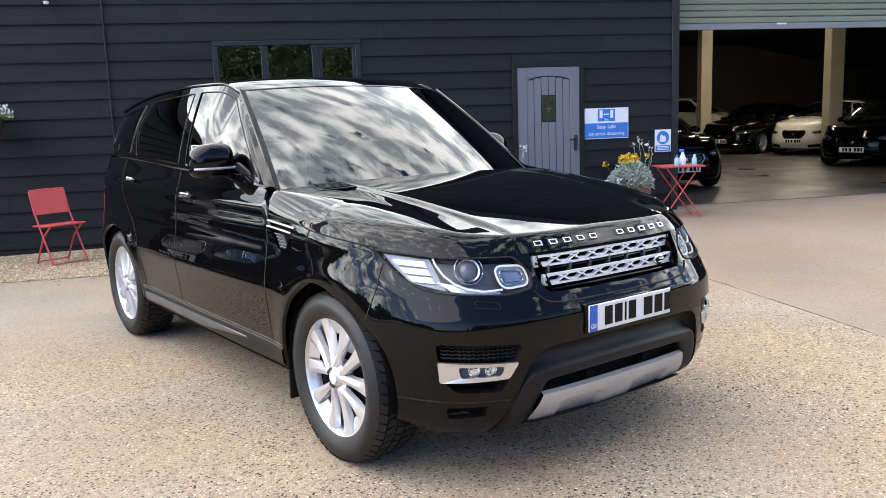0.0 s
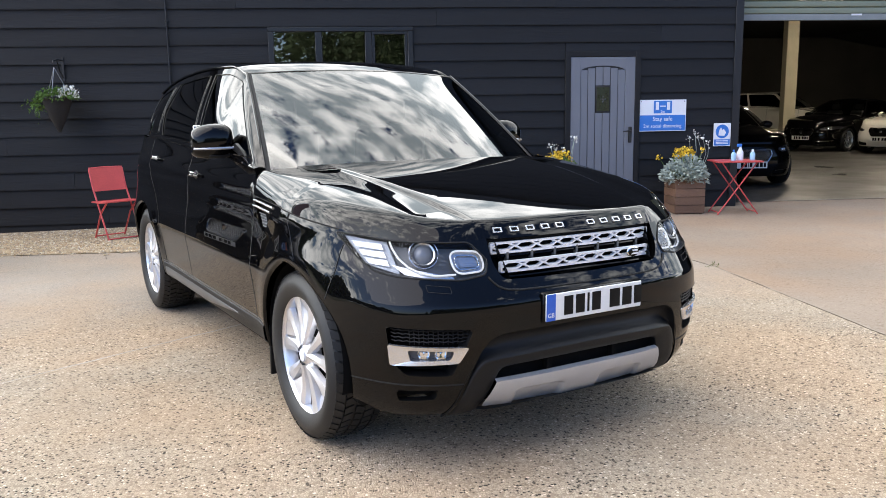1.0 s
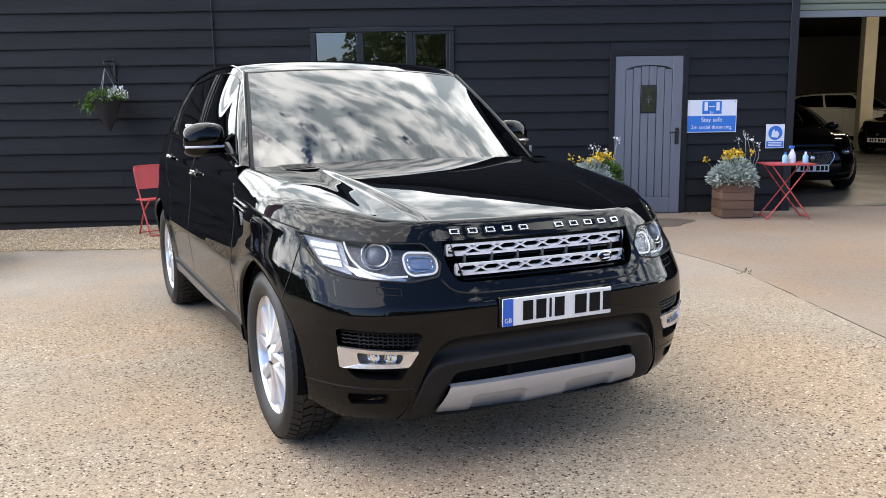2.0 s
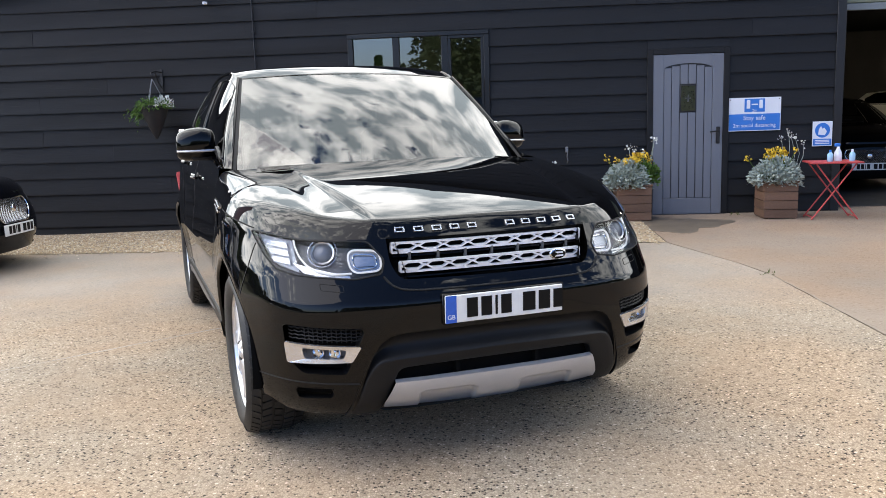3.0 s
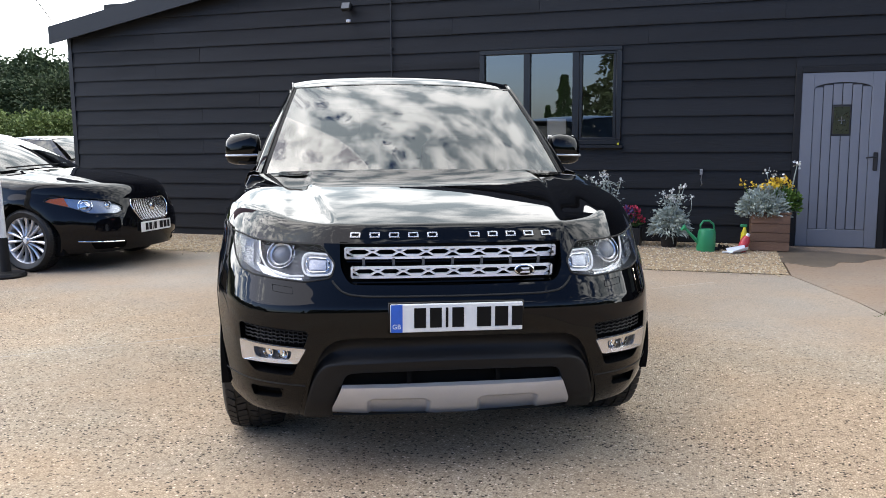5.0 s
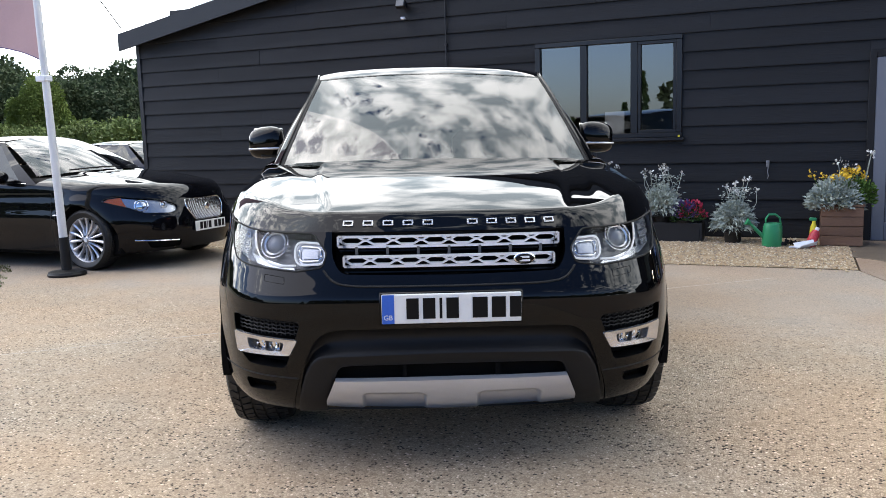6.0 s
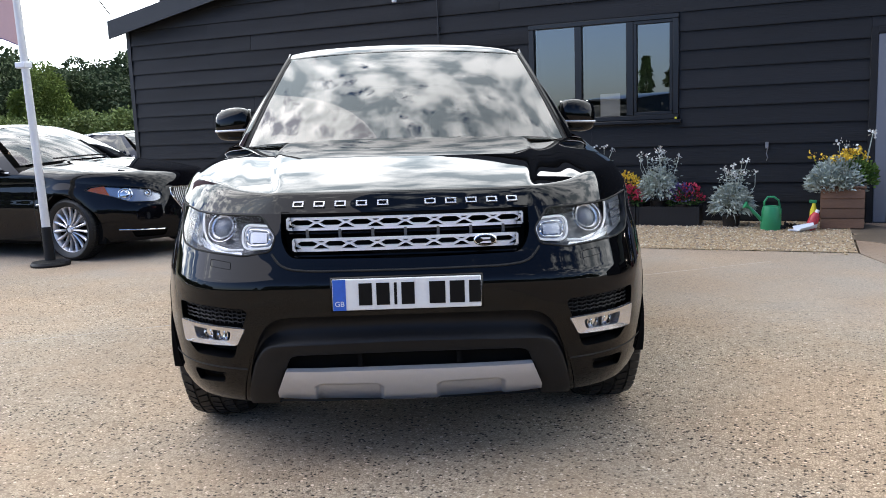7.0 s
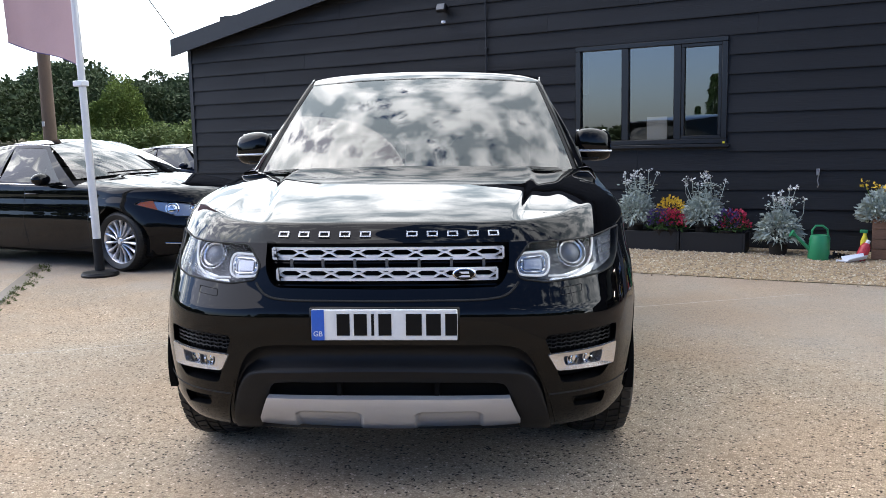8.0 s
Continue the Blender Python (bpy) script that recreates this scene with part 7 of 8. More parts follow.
# folding chair
def folding_chair(m):
    t = thing("folding_chair", m, "coral red folding metal chair beside the barn wall", "chair")
    for sx in (-1, 1):
        x = sx * 0.20
        part("back_leg_rail", tube([(x, -0.20, 0.0), (x, 0.02, 0.40), (x, 0.13, 0.60), (x, 0.20, 0.82)], 0.0105, 8), M_RED, t)
        part("front_leg_rail", tube([(x * 0.9, 0.22, 0.0), (x * 0.9, 0.02, 0.30), (x * 0.9, -0.18, 0.45)], 0.0105, 8), M_RED, t)
    for y, z, w in ((-0.19, 0.02, 0.20), (0.21, 0.02, 0.18)):
        bm = bmesh.new(); rod(bm, (-w, y, z), (w, y, z), 0.008)
        part("stretcher", bm, M_RED, t)
    part("seat", sheet([[(0.205 * u, -0.20 + 0.38 * w, 0.455 - 0.018 * math.sin(math.pi * w) - 0.02 * w + (0.012 if False else 0)) for u in np.linspace(-1, 1, 7)] for w in np.linspace(0, 1, 8)]), M_REDFAB, t)
    part("seat_frame", tube([(-0.205, -0.20, 0.452), (0.205, -0.20, 0.452), (0.205, 0.18, 0.432), (-0.205, 0.18, 0.432)], 0.009, 8, True), M_RED, t)
    part("backrest", sheet([[(0.20 * u, 0.118 + 0.072 * w + 0.012 * (1 - u * u), 0.56 + 0.27 * w) for u in np.linspace(-1, 1, 9)] for w in np.linspace(0, 1, 6)]), M_REDFAB, t)
    part("top_rail", tube([(-0.2, 0.20, 0.83), (0.0, 0.212, 0.835), (0.2, 0.20, 0.83)], 0.0105, 8), M_RED, t)
    return t


folding_chair(pose(-2.60, 9.68, bed_z(-2.6, 9.68) + 0.004, 0, 0, 40))


# table with bottles
def bistro_table(m):
    t = thing("folding_table", m, "small coral red folding metal table", "table")
    part("tabletop", prism(rounded([(-0.29, -0.22), (0.29, -0.22), (0.29, 0.22), (-0.29, 0.22)], 0.02), 0.69, 0.705, "xy"), M_RED, t)
    part("table_edge", tube([(-0.29, -0.22, 0.694), (0.29, -0.22, 0.694), (0.29, 0.22, 0.694), (-0.29, 0.22, 0.694)], 0.010, 8, True), M_RED, t)
    for sy in (-1, 1):
        y = sy * 0.17
        for a, b in ((-0.27, 0.24), (0.27, -0.24)):
            bm = bmesh.new(); rod(bm, (a, y, 0.0), (b, y + sy * 0.012 * (1 if a > 0 else -1), 0.69), 0.009)
            part("leg", bm, M_RED, t)
    for x in (-0.255, 0.255):
        bm = bmesh.new(); rod(bm, (x, -0.17, 0.03), (x, 0.17, 0.03), 0.007)
        part("stretcher", bm, M_RED, t)
    return t


TX, TY = 5.26, 10.10
bistro_table(pose(TX, TY, 0.0, 0, 0, -4))
sp = thing("spray_bottle", pose(TX + 0.05, TY - 0.03, 0.706), "white trigger spray bottle with a blue head on the red table", "bottle")
part("bottle", lathe([(0.0, 0.0), (0.042, 0.0), (0.045, 0.02), (0.043, 0.10), (0.020, 0.15), (0.016, 0.175), (0.0, 0.175)], 18), M_WHITEPLAS, sp)
part("trigger_head", block(-0.045, 0.02, -0.014, 0.014, 0.175, 0.215, 0.006), M_SIGNB, sp)
for dx, lab, mt in ((-0.06, "pale blue hand gel bottle on the red table", M_BLUEPLAS), (0.20, "small hand gel bottle on the red table", M_BLUEPLAS)):
    g = thing("gel_bottle", pose(TX + dx, TY - 0.08, 0.706), lab, "bottle", "gel bottles")
    part("bottle", lathe([(0.0, 0.0), (0.033, 0.0), (0.035, 0.01), (0.034, 0.085), (0.016, 0.11), (0.0, 0.11)], 16), mt, g)
    part("cap", lathe([(0.014, 0.11), (0.014, 0.14), (0.0, 0.142)], 12), M_WHITEPLAS if dx > 0 else M_SIGNB, g)


# ---- signs ----
def words(text, size, m, material, parent, name="lettering"):
    cu = bpy.data.curves.new(name, "FONT")
    cu.body, cu.size, cu.align_x, cu.align_y, cu.extrude = text, size, "CENTER", "CENTER", 0.0008
    cu.materials.append(material)
    ob = new(name, cu)
    ob.parent, ob.matrix_basis = parent, m
    return ob


s1 = thing("safety_sign", pose(4.505, WY - 0.014, 1.295), "blue and white social distancing notice on the boards", "sign")
part("panel", block(-0.335, 0.335, -0.004, 0.004, -0.215, 0.215, 0.002), M_SIGNW, s1)
part("blue_field", block(-0.325, 0.325, -0.0055, -0.004, -0.205, 0.005), M_SIGNB, s1)
part("symbol_field", block(-0.13, 0.13, -0.0055, -0.004, 0.03, 0.20), M_SIGNB, s1)
for x in (-0.08, 0.08):
    part("symbol_bar", block(x - 0.022, x + 0.022, -0.007, -0.0055, 0.075, 0.185), M_SIGNW, s1)
part("symbol_bar", block(-0.04, 0.04, -0.007, -0.0055, 0.12, 0.135), M_SIGNW, s1)
words("2m", 0.05, pose(0, -0.0065, 0.05, 90), M_SIGNW, s1)
words("Stay safe", 0.082, pose(0, -0.0065, -0.048, 90), M_SIGNW, s1)
words("2m social distancing", 0.068, pose(0, -0.0065, -0.145, 90), M_SIGNW, s1)
for x in (-0.31, 0.31):
    part("screw", block(x - 0.006, x + 0.006, -0.006, -0.004, 0.185, 0.197), M_IRON, s1)
s2 = thing("hygiene_notice", pose(5.375, WY - 0.014, 1.015), "small white notice with a blue round symbol", "sign")
part("panel", block(-0.125, 0.125, -0.004, 0.004, -0.16, 0.16, 0.002), M_SIGNW, s2)
part("round_field", prism([(0.095 * math.cos(a), 0.045 + 0.095 * math.sin(a)) for a in np.linspace(0, 2 * math.pi, 33)[:-1]], -0.0055, -0.004), M_SIGNB, s2, smooth=False)
part("symbol_shape", prism([(-0.055, -0.01), (0.03, -0.02), (0.055, 0.03), (0.02, 0.08), (0.0, 0.06), (-0.02, 0.10), (-0.045, 0.06)], -0.007, -0.0055), M_SIGNW, s2, smooth=False)
part("text_field", block(-0.115, 0.115, -0.0055, -0.004, -0.15, -0.065), M_SIGNB, s2)
for z in (-0.085, -0.105, -0.125):
    part("text_bar", block(-0.09, 0.09, -0.007, -0.0055, z - 0.005, z + 0.005), M_SIGNW, s2)


# ---- other cars ----
def saloon(m, spec, label, group="", name="saloon_car"):
    """A parked car built from a few stations: spec gives its sizes, paint and how much of its face is modelled."""
    car = thing(name, m, label, "car", group)
    g = spec
    L, H, paint = g["length"], g["height"], g["paint"]
    sh = Shell(L, g["wide"], g["nose"], g["tail"], g["bottom"], g["top"], n_front=g.get("n_front", 2.6), y_front=1.1, n_rear=2.6, y_rear=0.9,
               arches=((g["yf"], g["r"], g["r"] + 0.045), (g["yr"], g["r"], g["r"] + 0.045)), flare=0.015, square=g.get("square"), tuck=g.get("tuck"))
    X, Y = sh.s_at_x, sh.s_at_y
    za = g["r"]
    arch_f, arch_r = (arch_outline(sh, y, za, g["r"] + 0.045, 0.2) for y in (g["yf"], g["yr"]))
    z1, z2 = g["lamp_z"]
    lamp = rounded([(X(g["lamp_x"]), z2 - 0.02), (X(g["lamp_x"] - 0.02), z1 + 0.03), (X(g["lamp_x"] + 0.06), z1), (X(0.72), z1 + 0.015), (Y(0.62), z2 - 0.03), (Y(0.70), z2 + 0.01), (Y(0.45), z2 + 0.025), (X(0.66), z2 + 0.012)], 0.02)
    if g.get("eye"):     # a tall almond lamp
        lamp = rounded([(X(0.40), z1 + 0.085), (X(0.415), z1 + 0.03), (X(0.50), z1), (X(0.70), z1 + 0.012), (Y(0.34), z1 + 0.07), (Y(0.55), z2 - 0.045), (Y(0.48), z2 - 0.012), (Y(0.32), z2 + 0.008), (X(0.68), z2 - 0.005), (X(0.50), z2 - 0.055)], 0.02)
    gw, g1, g2 = g["grille"]
    grille = rounded([(-0.2, g2), (X(gw * 0.92), g2), (X(gw), g2 - 0.35 * (g2 - g1)), (X(gw * 0.72), g1), (-0.2, g1)], 0.05)
    low = rounded([(X(0.40), 0.30), (X(0.74), 0.335), (X(0.70), 0.235), (X(0.42), 0.225)], 0.02)
    holes = [arch_f, arch_r, lamp, grille, low]
    s1, s2, s3 = Y(1.38), Y(2.48), Y(3.45)
    body_panels(sh, holes, [("front_wing", -1, s1, True), ("front_door", s1, s2, False), ("rear_door", s2, s3, False), ("rear_quarter", s3, 99, True)], car, paint,
                [(0, s1, 0.02), (s1, Y(g["yr"] - 0.5), 0.06), (Y(g["yr"] - 0.5), Y(g["yr"] + 0.5), 0.022), (Y(g["yr"] + 0.5), sh.total, 0.08)])
    bonnet(sh, g["cowl"][1], g["cowl"][0], g["crown"], g.get("fall", 0.08), ((0.42, 0.05, 0.012),), car, paint, roll=(0.2, 0.20), n=(60, 36))
    for yy in (1.38, 2.48):
        zz = np.linspace(0.24, float(g["top"](yy)), 16)
        for sx in (1, -1):
            q = sh.at(np.full(16, Y(yy)), zz, 0.0015) * np.array((sx, 1, 1))
            part("shut_line", ribbon([tuple(p) for p in q], 0.006, (sx, 0, 0)), M_SEAM, car)
    for sx in (1, -1):
        fl = (lambda s: s) if sx == 1 else (lambda s: flip(*s))
        hl = new("headlamp")
        hl.parent = car
        part("housing", fl(fill(sh, lamp, -0.024, 0.03)), M_LAMPMID if g.get("bright", True) else M_LAMPDK, hl)
        d = dense(lamp, 0.015)
        q = sh.at(np.array([p[0] for p in d]), np.array([p[1] for p in d]), 0.001)
        part("lamp_seal", fl(tube([tuple(p) for p in q], 0.004, 5, True)), M_SEAM, hl)
        part("lens", outward(fl(fill(sh, lamp, 0.001, 0.03)), (0, 2.2, 0.6)), M_LENS, hl)
        if g.get("amber"):
            part("indicator", fl(patch(sh, [(Y(0.36), z1 + 0.08), (Y(0.53), z2 - 0.048), (Y(0.48), z2 - 0.02), (Y(0.36), z2 - 0.006)], -0.012, (8, 5))), M_AMBER, hl, "amber indicator")
        for t, r_ in ((g["lamp_x"] + 0.12, 0.042), (0.69, 0.072 if g.get("eye") else 0.05)):
            c = Vector(sh.at(X(t), (z1 + z2) / 2 + 0.005, -0.03))
            nrm = (Vector(sh.at(X(t), (z1 + z2) / 2, 0.02)) - c).normalized()
            mm = Matrix.Translation(c) @ nrm.to_track_quat("Z", "Y").to_matrix().to_4x4()
            v, f = lathe([(r_, -0.02), (r_ * 1.02, 0.012), (r_ * 0.9, 0.016), (r_ * 0.8, 0.0), (r_ * 0.5, 0.012), (0, 0.016)], 22)
            part("projector", fl(([tuple(mm @ Vector(p)) for p in v], f)), M_CHROME, hl)
        part("lower_intake", fl(fill(sh, low, -0.03, 0.03)), M_VOID, car)
        q = sh.at(np.linspace(X(0.44), X(0.80), 12), np.linspace(0.30, 0.325, 12), 0.004)
        part("bright_strip", fl(tube([tuple(p) for p in q], 0.007, 6)), M_CHROME, car)
        rows = []
        for yc, poly in ((g["yf"], arch_f), (g["yr"], arch_r)):
            tp = [p for p in poly if p[1] > 0.2]
            o = sh.at(np.array([p[0] for p in tp]), np.array([p[1] for p in tp]), 0.001)
            rr = []
            for xx in (0.0, -0.05, -0.3):
                q = o.copy()
                q[:, 0] = q[:, 0] + xx
                q[:, 1:] = np.array((yc, za)) + (q[:, 1:] - np.array((yc, za))) * (1.0 if xx == 0 else 0.98)
                rr.append(q * np.array((sx, 1, 1)))
            part("arch_liner", sheet(rr), M_VOID, car)
        # wing vent
        if g.get("wing_vent"):
            q = [tuple(sh.at(Y(1.28), z, 0.006) * np.array((sx, 1, 1))) for z in np.linspace(0.52, 0.68, 6)]
            part("wing_vent", tube(q, 0.02, 6), M_GLOSSBLK, car)
            q = [tuple(sh.at(Y(y), 0.60, 0.012) * np.array((sx, 1, 1))) for y in np.linspace(1.2, 1.33, 5)]
            part("vent_strip", tube(q, 0.006, 6), M_CHROME, car)
        # mirror
        mi = new("door_mirror")
        mi.parent = car
        bm = bmesh.new()
        bmesh.ops.create_uvsphere(bm, u_segments=20, v_segments=12, radius=1, matrix=Matrix.Translation((sx * (g["half"] + 0.06), g["cowl"][1] + 0.42, g["belt_z"] + 0.09)) @ Matrix.Diagonal((0.115, 0.075, 0.072, 1)))
        part("mirror_shell", bm, paint, mi)
        part("mirror_foot", block(min(sx * (g["half"] - 0.10), sx * (g["half"] + 0.02)), max(sx * (g["half"] - 0.10), sx * (g["half"] + 0.02)), g["cowl"][1] + 0.38, g["cowl"][1] + 0.46, g["belt_z"] + 0.01, g["belt_z"] + 0.045, 0.008), M_GLOSSBLK, mi)
        for yy in (2.25, 3.2):
            dh = [tuple(sh.at(Y(yy + t * 0.2), float(g["top"](yy)) - 0.09, 0.012 + 0.02 * math.sin(math.pi * t)) * np.array((sx, 1, 1))) for t in np.linspace(0, 1, 8)]
            part("door_handle", tube(dh, 0.011, 6), paint, car)
    part("grille_backing", mirrored(*fill(sh, [(0, g1 - 0.02)] + [(p[0] * 1.12, (g1 + g2) / 2 + (p[1] - (g1 + g2) / 2) * 1.12) for p in grille if p[0] > 0] + [(0, g2 + 0.02)], -0.03, 0.03)), M_VOID, car)
    # woven grille and its bright rim
    lines = []
    nn = 11
    for k in range(-nn, nn + 1):
        for d in (1, -1):
            pts = []
            for t in np.linspace(0, 1, 7):
                x = gw * (k / nn) + d * (t - 0.5) * (g2 - g1) * 0.9
                z = g1 + (g2 - g1) * t
                lim = gw * (0.72 + 0.28 * min(1, t / 0.65)) if t < 0.65 else gw * (1 - 0.08 * (t - 0.65) / 0.35)
                if abs(x) < lim:
                    p = sh.at(X(abs(x)), z, -0.012)
                    pts.append((math.copysign(p[0], x), p[1], p[2]))
            if len(pts) > 1:
                lines.append(tube(pts, 0.0026, 4))
    if lines and g.get("woven", True):
        part("grille_mesh", join(*lines), M_BEZEL, car)
    edge = [p for p in grille if p[0] > 0]
    q = sh.at(np.array([p[0] for p in edge]), np.array([p[1] for p in edge]), 0.002)
    loop = [tuple(p) for p in q] + [(-p[0], p[1], p[2]) for p in q[::-1]]
    part("grille_rim", tube(loop, 0.006, 6, True), M_CHROME, car)
    bm = bmesh.new()
    bmesh.ops.create_uvsphere(bm, u_segments=16, v_segments=8, radius=1, matrix=Matrix.Translation((0, float(g["nose"]((g1 + g2) / 2 + 0.02)) - 0.004, (g1 + g2) / 2 + 0.02)) @ Matrix.Diagonal((0.04, 0.012, 0.04, 1)))
    part("badge", bm, M_CHROME, car)
    number_plate(car, float(g["nose"](g["plate_z"])) - 0.012, g["plate_z"], 0, band=False)
    # glasshouse
    c0, c1 = g["cowl"]
    xb, xt = g["half"] - 0.10, g["roof_half"]
    y_t, z_t = g["header"]
    us, vs = np.linspace(-1, 1, 25), np.linspace(0, 1, 14)
    cz = float(g["crown"](c1))

    def screen(u, v):
        e = u * u
        y0, y1 = c0 + (c1 - c0) * e + 0.02, y_t + 0.09 * e
        b = math.sin(math.pi * v)
        return (u * (xb + (xt - xb) * v), y0 + (y1 - y0) * v, cz - 0.05 * e + (z_t - cz + 0.01) * v - 0.0 * e + 0.035 * b)
    ws = part("windscreen", outward(sheet([[screen(u, v) for u in us] for v in vs]), (0, 2.5, 0.8)), M_SCREEN, car)
    ws.visible_shadow = False
    rz = g["roof"]
    yb = g["rear_screen"][0]
    rows = [[(u * xt * (1 - 0.12 * t), (y_t + 0.09 * u * u) * (1 - t) + yb * t, float(rz((y_t + 0.09 * u * u) * (1 - t) + yb * t)) - 0.05 * u * u) for u in us] for t in np.linspace(0, 1, 20)]
    part("roof", sheet(rows), paint, car)
    y_d, z_d = g["rear_screen"][1:]
    part("rear_screen", outward(sheet([[(u * (xt * 0.88 + (xb - xt * 0.88) * t), yb + (y_d - yb) * t, float(rz(yb)) - 0.05 * u * u + (z_d - float(rz(yb))) * t + 0.04 * math.sin(math.pi * t)) for u in us] for t in np.linspace(0, 1, 10)]), (0, 2.5, 0.6)), M_PRIVACY, car)
    part("boot_lid", sheet([[(u * (xb + 0.02), y_d - 0.05 + (L - 0.10 - y_d) * t - 0.10 * u * u * t, z_d + 0.01 - 0.05 * t - 0.03 * u * u) for u in us] for t in np.linspace(0, 1, 8)]), paint, car)

    def side(a, h):
        y0, y1 = c1 + 0.02 + (y_t + 0.09 - c1 - 0.02) * h, (y_d + 0.05) + (yb - y_d - 0.05) * h
        y = y0 + (y1 - y0) * a
        zb = float(g["top"](y)) + 0.0
        zt = float(rz(min(max(y, y_t), yb))) - 0.055
        xo = float(g["wide"](zb)) - 0.004
        k = min(1, max(0, (y - y0) / 0.5))
        xw = xo * k + (xb + 0.005) * (1 - k) if h < 1 else xo
        xtt = xt * (1 - 0.12 * max(0, (y - y_t) / (yb - y_t)))
        return (xw + (xtt - xw) * h ** 1.1 + 0.02 * math.sin(math.pi * h), y, zb + (zt - zb) * h)
    A, Hh = np.meshgrid(np.linspace(0, 1, 90), np.linspace(0, 1, 20), indexing="ij")
    wa = rounded([(0.075, 0.08), (0.475, 0.08), (0.47, 0.9), (0.055, 0.9)], 0.02)
    wb = rounded([(0.50, 0.08), (0.88, 0.10), (0.93, 0.55), (0.86, 0.9), (0.50, 0.9)], 0.02)
    ca, ch, q = cut_grid(A, Hh, [wa, wb])
    pv = [side(a, h) for a, h in zip(ca, ch)]
    for fl in (lambda s: s, lambda s: flip(*s)):
        part("pillar", fl((pv, [tuple(int(i) for i in k) for k in q])), paint, car)
        for w in (wa, wb):
            cx, cy = np.mean([p[0] for p in w]), np.mean([p[1] for p in w])
            rows = [[(lambda r: (r[0] - 0.003, r[1], r[2]))(side(cx + (p[0] - cx) * k, cy + (p[1] - cy) * k)) for p in w + w[:1]] for k in np.linspace(0, 1, 6)]
            part("side_window", outward(fl(sheet(rows)), (0, 2.8, 1.0)), M_PRIVACY, car)
        part("window_trim", fl(tube([side(a, 0.03) for a in np.linspace(0.05, 0.95, 30)], 0.007, 6)), M_CHROME if g.get("bright_trim") else M_GLOSSBLK, car)
        part("window_trim", fl(tube([side(a, 0.97) for a in np.linspace(0.0, 0.98, 30)], 0.006, 6)), M_CHROME if g.get("bright_trim") else M_GLOSSBLK, car)
        tl = [(Y(L - 0.55), 0.85), (Y(L - 0.55) + 0.4, 0.86), (Y(L - 0.55) + 0.4, 0.72), (Y(L - 0.55) + 0.08, 0.73)]
        part("tail_lamp", fl(patch(sh, tl, 0.004, (10, 6))), M_TAIL, car)
    part("cabin", block(-0.7, 0.7, 1.5, L - 1.2, 0.3, 0.72, 0.02), M_VOID, car)
    part("dashboard", block(-0.68, 0.68, c1 - 0.05, c1 + 0.4, cz - 0.35, cz - 0.08, 0.05), M_DASH, car)
    for x in (-0.36, 0.36):
        bm = bmesh.new()
        box(bm, x - 0.23, x + 0.23, 2.35, 2.5, 0.5, H - 0.32, 0.05)
        box(bm, x - 0.12, x + 0.12, 2.42, 2.5, H - 0.30, H - 0.14, 0.03)
        part("seat", bm, M_SEAT, car)
    q = [(x, screen(x / xb, 0.02)[1] - 0.02, screen(x / xb, 0.02)[2] + 0.02) for x in np.linspace(-0.55, 0.1, 8)]
    part("wiper", tube(q, 0.009, 6), M_PLASTIC, car)
    part("underbody", block(-g["half"] + 0.1, g["half"] - 0.1, 0.5, L - 0.4, 0.16, 0.40, 0.02), M_VOID, car)
    part("engine_bay", block(-0.5, 0.5, 0.3, 1.3, 0.2, g2 - 0.05, 0.02), M_VOID, car)
    for yy in (g["yf"], g["yr"]):
        for sx in (1, -1):
            mm = pose(sx * (g["half"] - 0.125), yy, za, 0, 0, 0 if sx == -1 else 180)
            wheel(mm, g["r"], 0.235, g["rim"], car, g["spokes"], "silver multi-spoke alloy wheel", twin=g.get("twin", 0.0), hub=0.03)
    return car


SALOON = dict(length=4.96, height=1.46, half=0.938, paint=M_NAVY,
              wide=curve((0.12, 0.80), (0.22, 0.885), (0.40, 0.915), (0.58, 0.932), (0.72, 0.938), (0.84, 0.918), (0.95, 0.885), (1.1, 0.84)),
              nose=curve((0.12, 0.20), (0.20, 0.08), (0.30, 0.03), (0.42, 0.0), (0.54, 0.006), (0.64, 0.03), (0.74, 0.075), (0.86, 0.15)),
              tail=curve((0.12, 0.2), (0.3, 0.04), (0.6, 0.0), (0.9, 0.06), (1.1, 0.12)),
              bottom=curve((0.0, 0.20), (0.4, 0.19), (1.3, 0.20), (4.0, 0.20), (4.96, 0.25)),
              top=curve((0.0, 0.745), (0.2, 0.765), (0.5, 0.81), (0.9, 0.86), (1.4, 0.905), (1.9, 0.93), (3.0, 0.955), (4.0, 0.99), (4.96, 1.0)),
              crown=curve((0.0, 0.82), (0.2, 0.895), (0.5, 0.965), (0.9, 1.02), (1.3, 1.055), (1.6, 1.07)),
              yf=0.93, yr=3.84, r=0.335, rim=0.255, spokes=15, lamp_x=0.40, lamp_z=(0.60, 0.79), eye=True, grille=(0.31, 0.50, 0.735), plate_z=0.43,
              cowl=(1.32, 1.62), header=(2.32, 1.455), roof_half=0.575, roof=curve((2.2, 1.45), (2.6, 1.49), (3.0, 1.495), (3.5, 1.46), (3.8, 1.42)),
              rear_screen=(3.75, 4.45, 1.06), belt_z=0.93, tuck=curve((0.2, 0.0), (0.35, 0.004), (0.50, 0.012), (0.56, 0.008), (0.68, -0.014), (0.78, -0.022), (0.86, -0.010), (0.93, 0.0), (1.2, 0.0)), amber=True, wing_vent=True, bright_trim=True, square=curve((0.2, 0.9), (0.5, 1.0), (0.8, 1.5), (1.0, 1.6)))
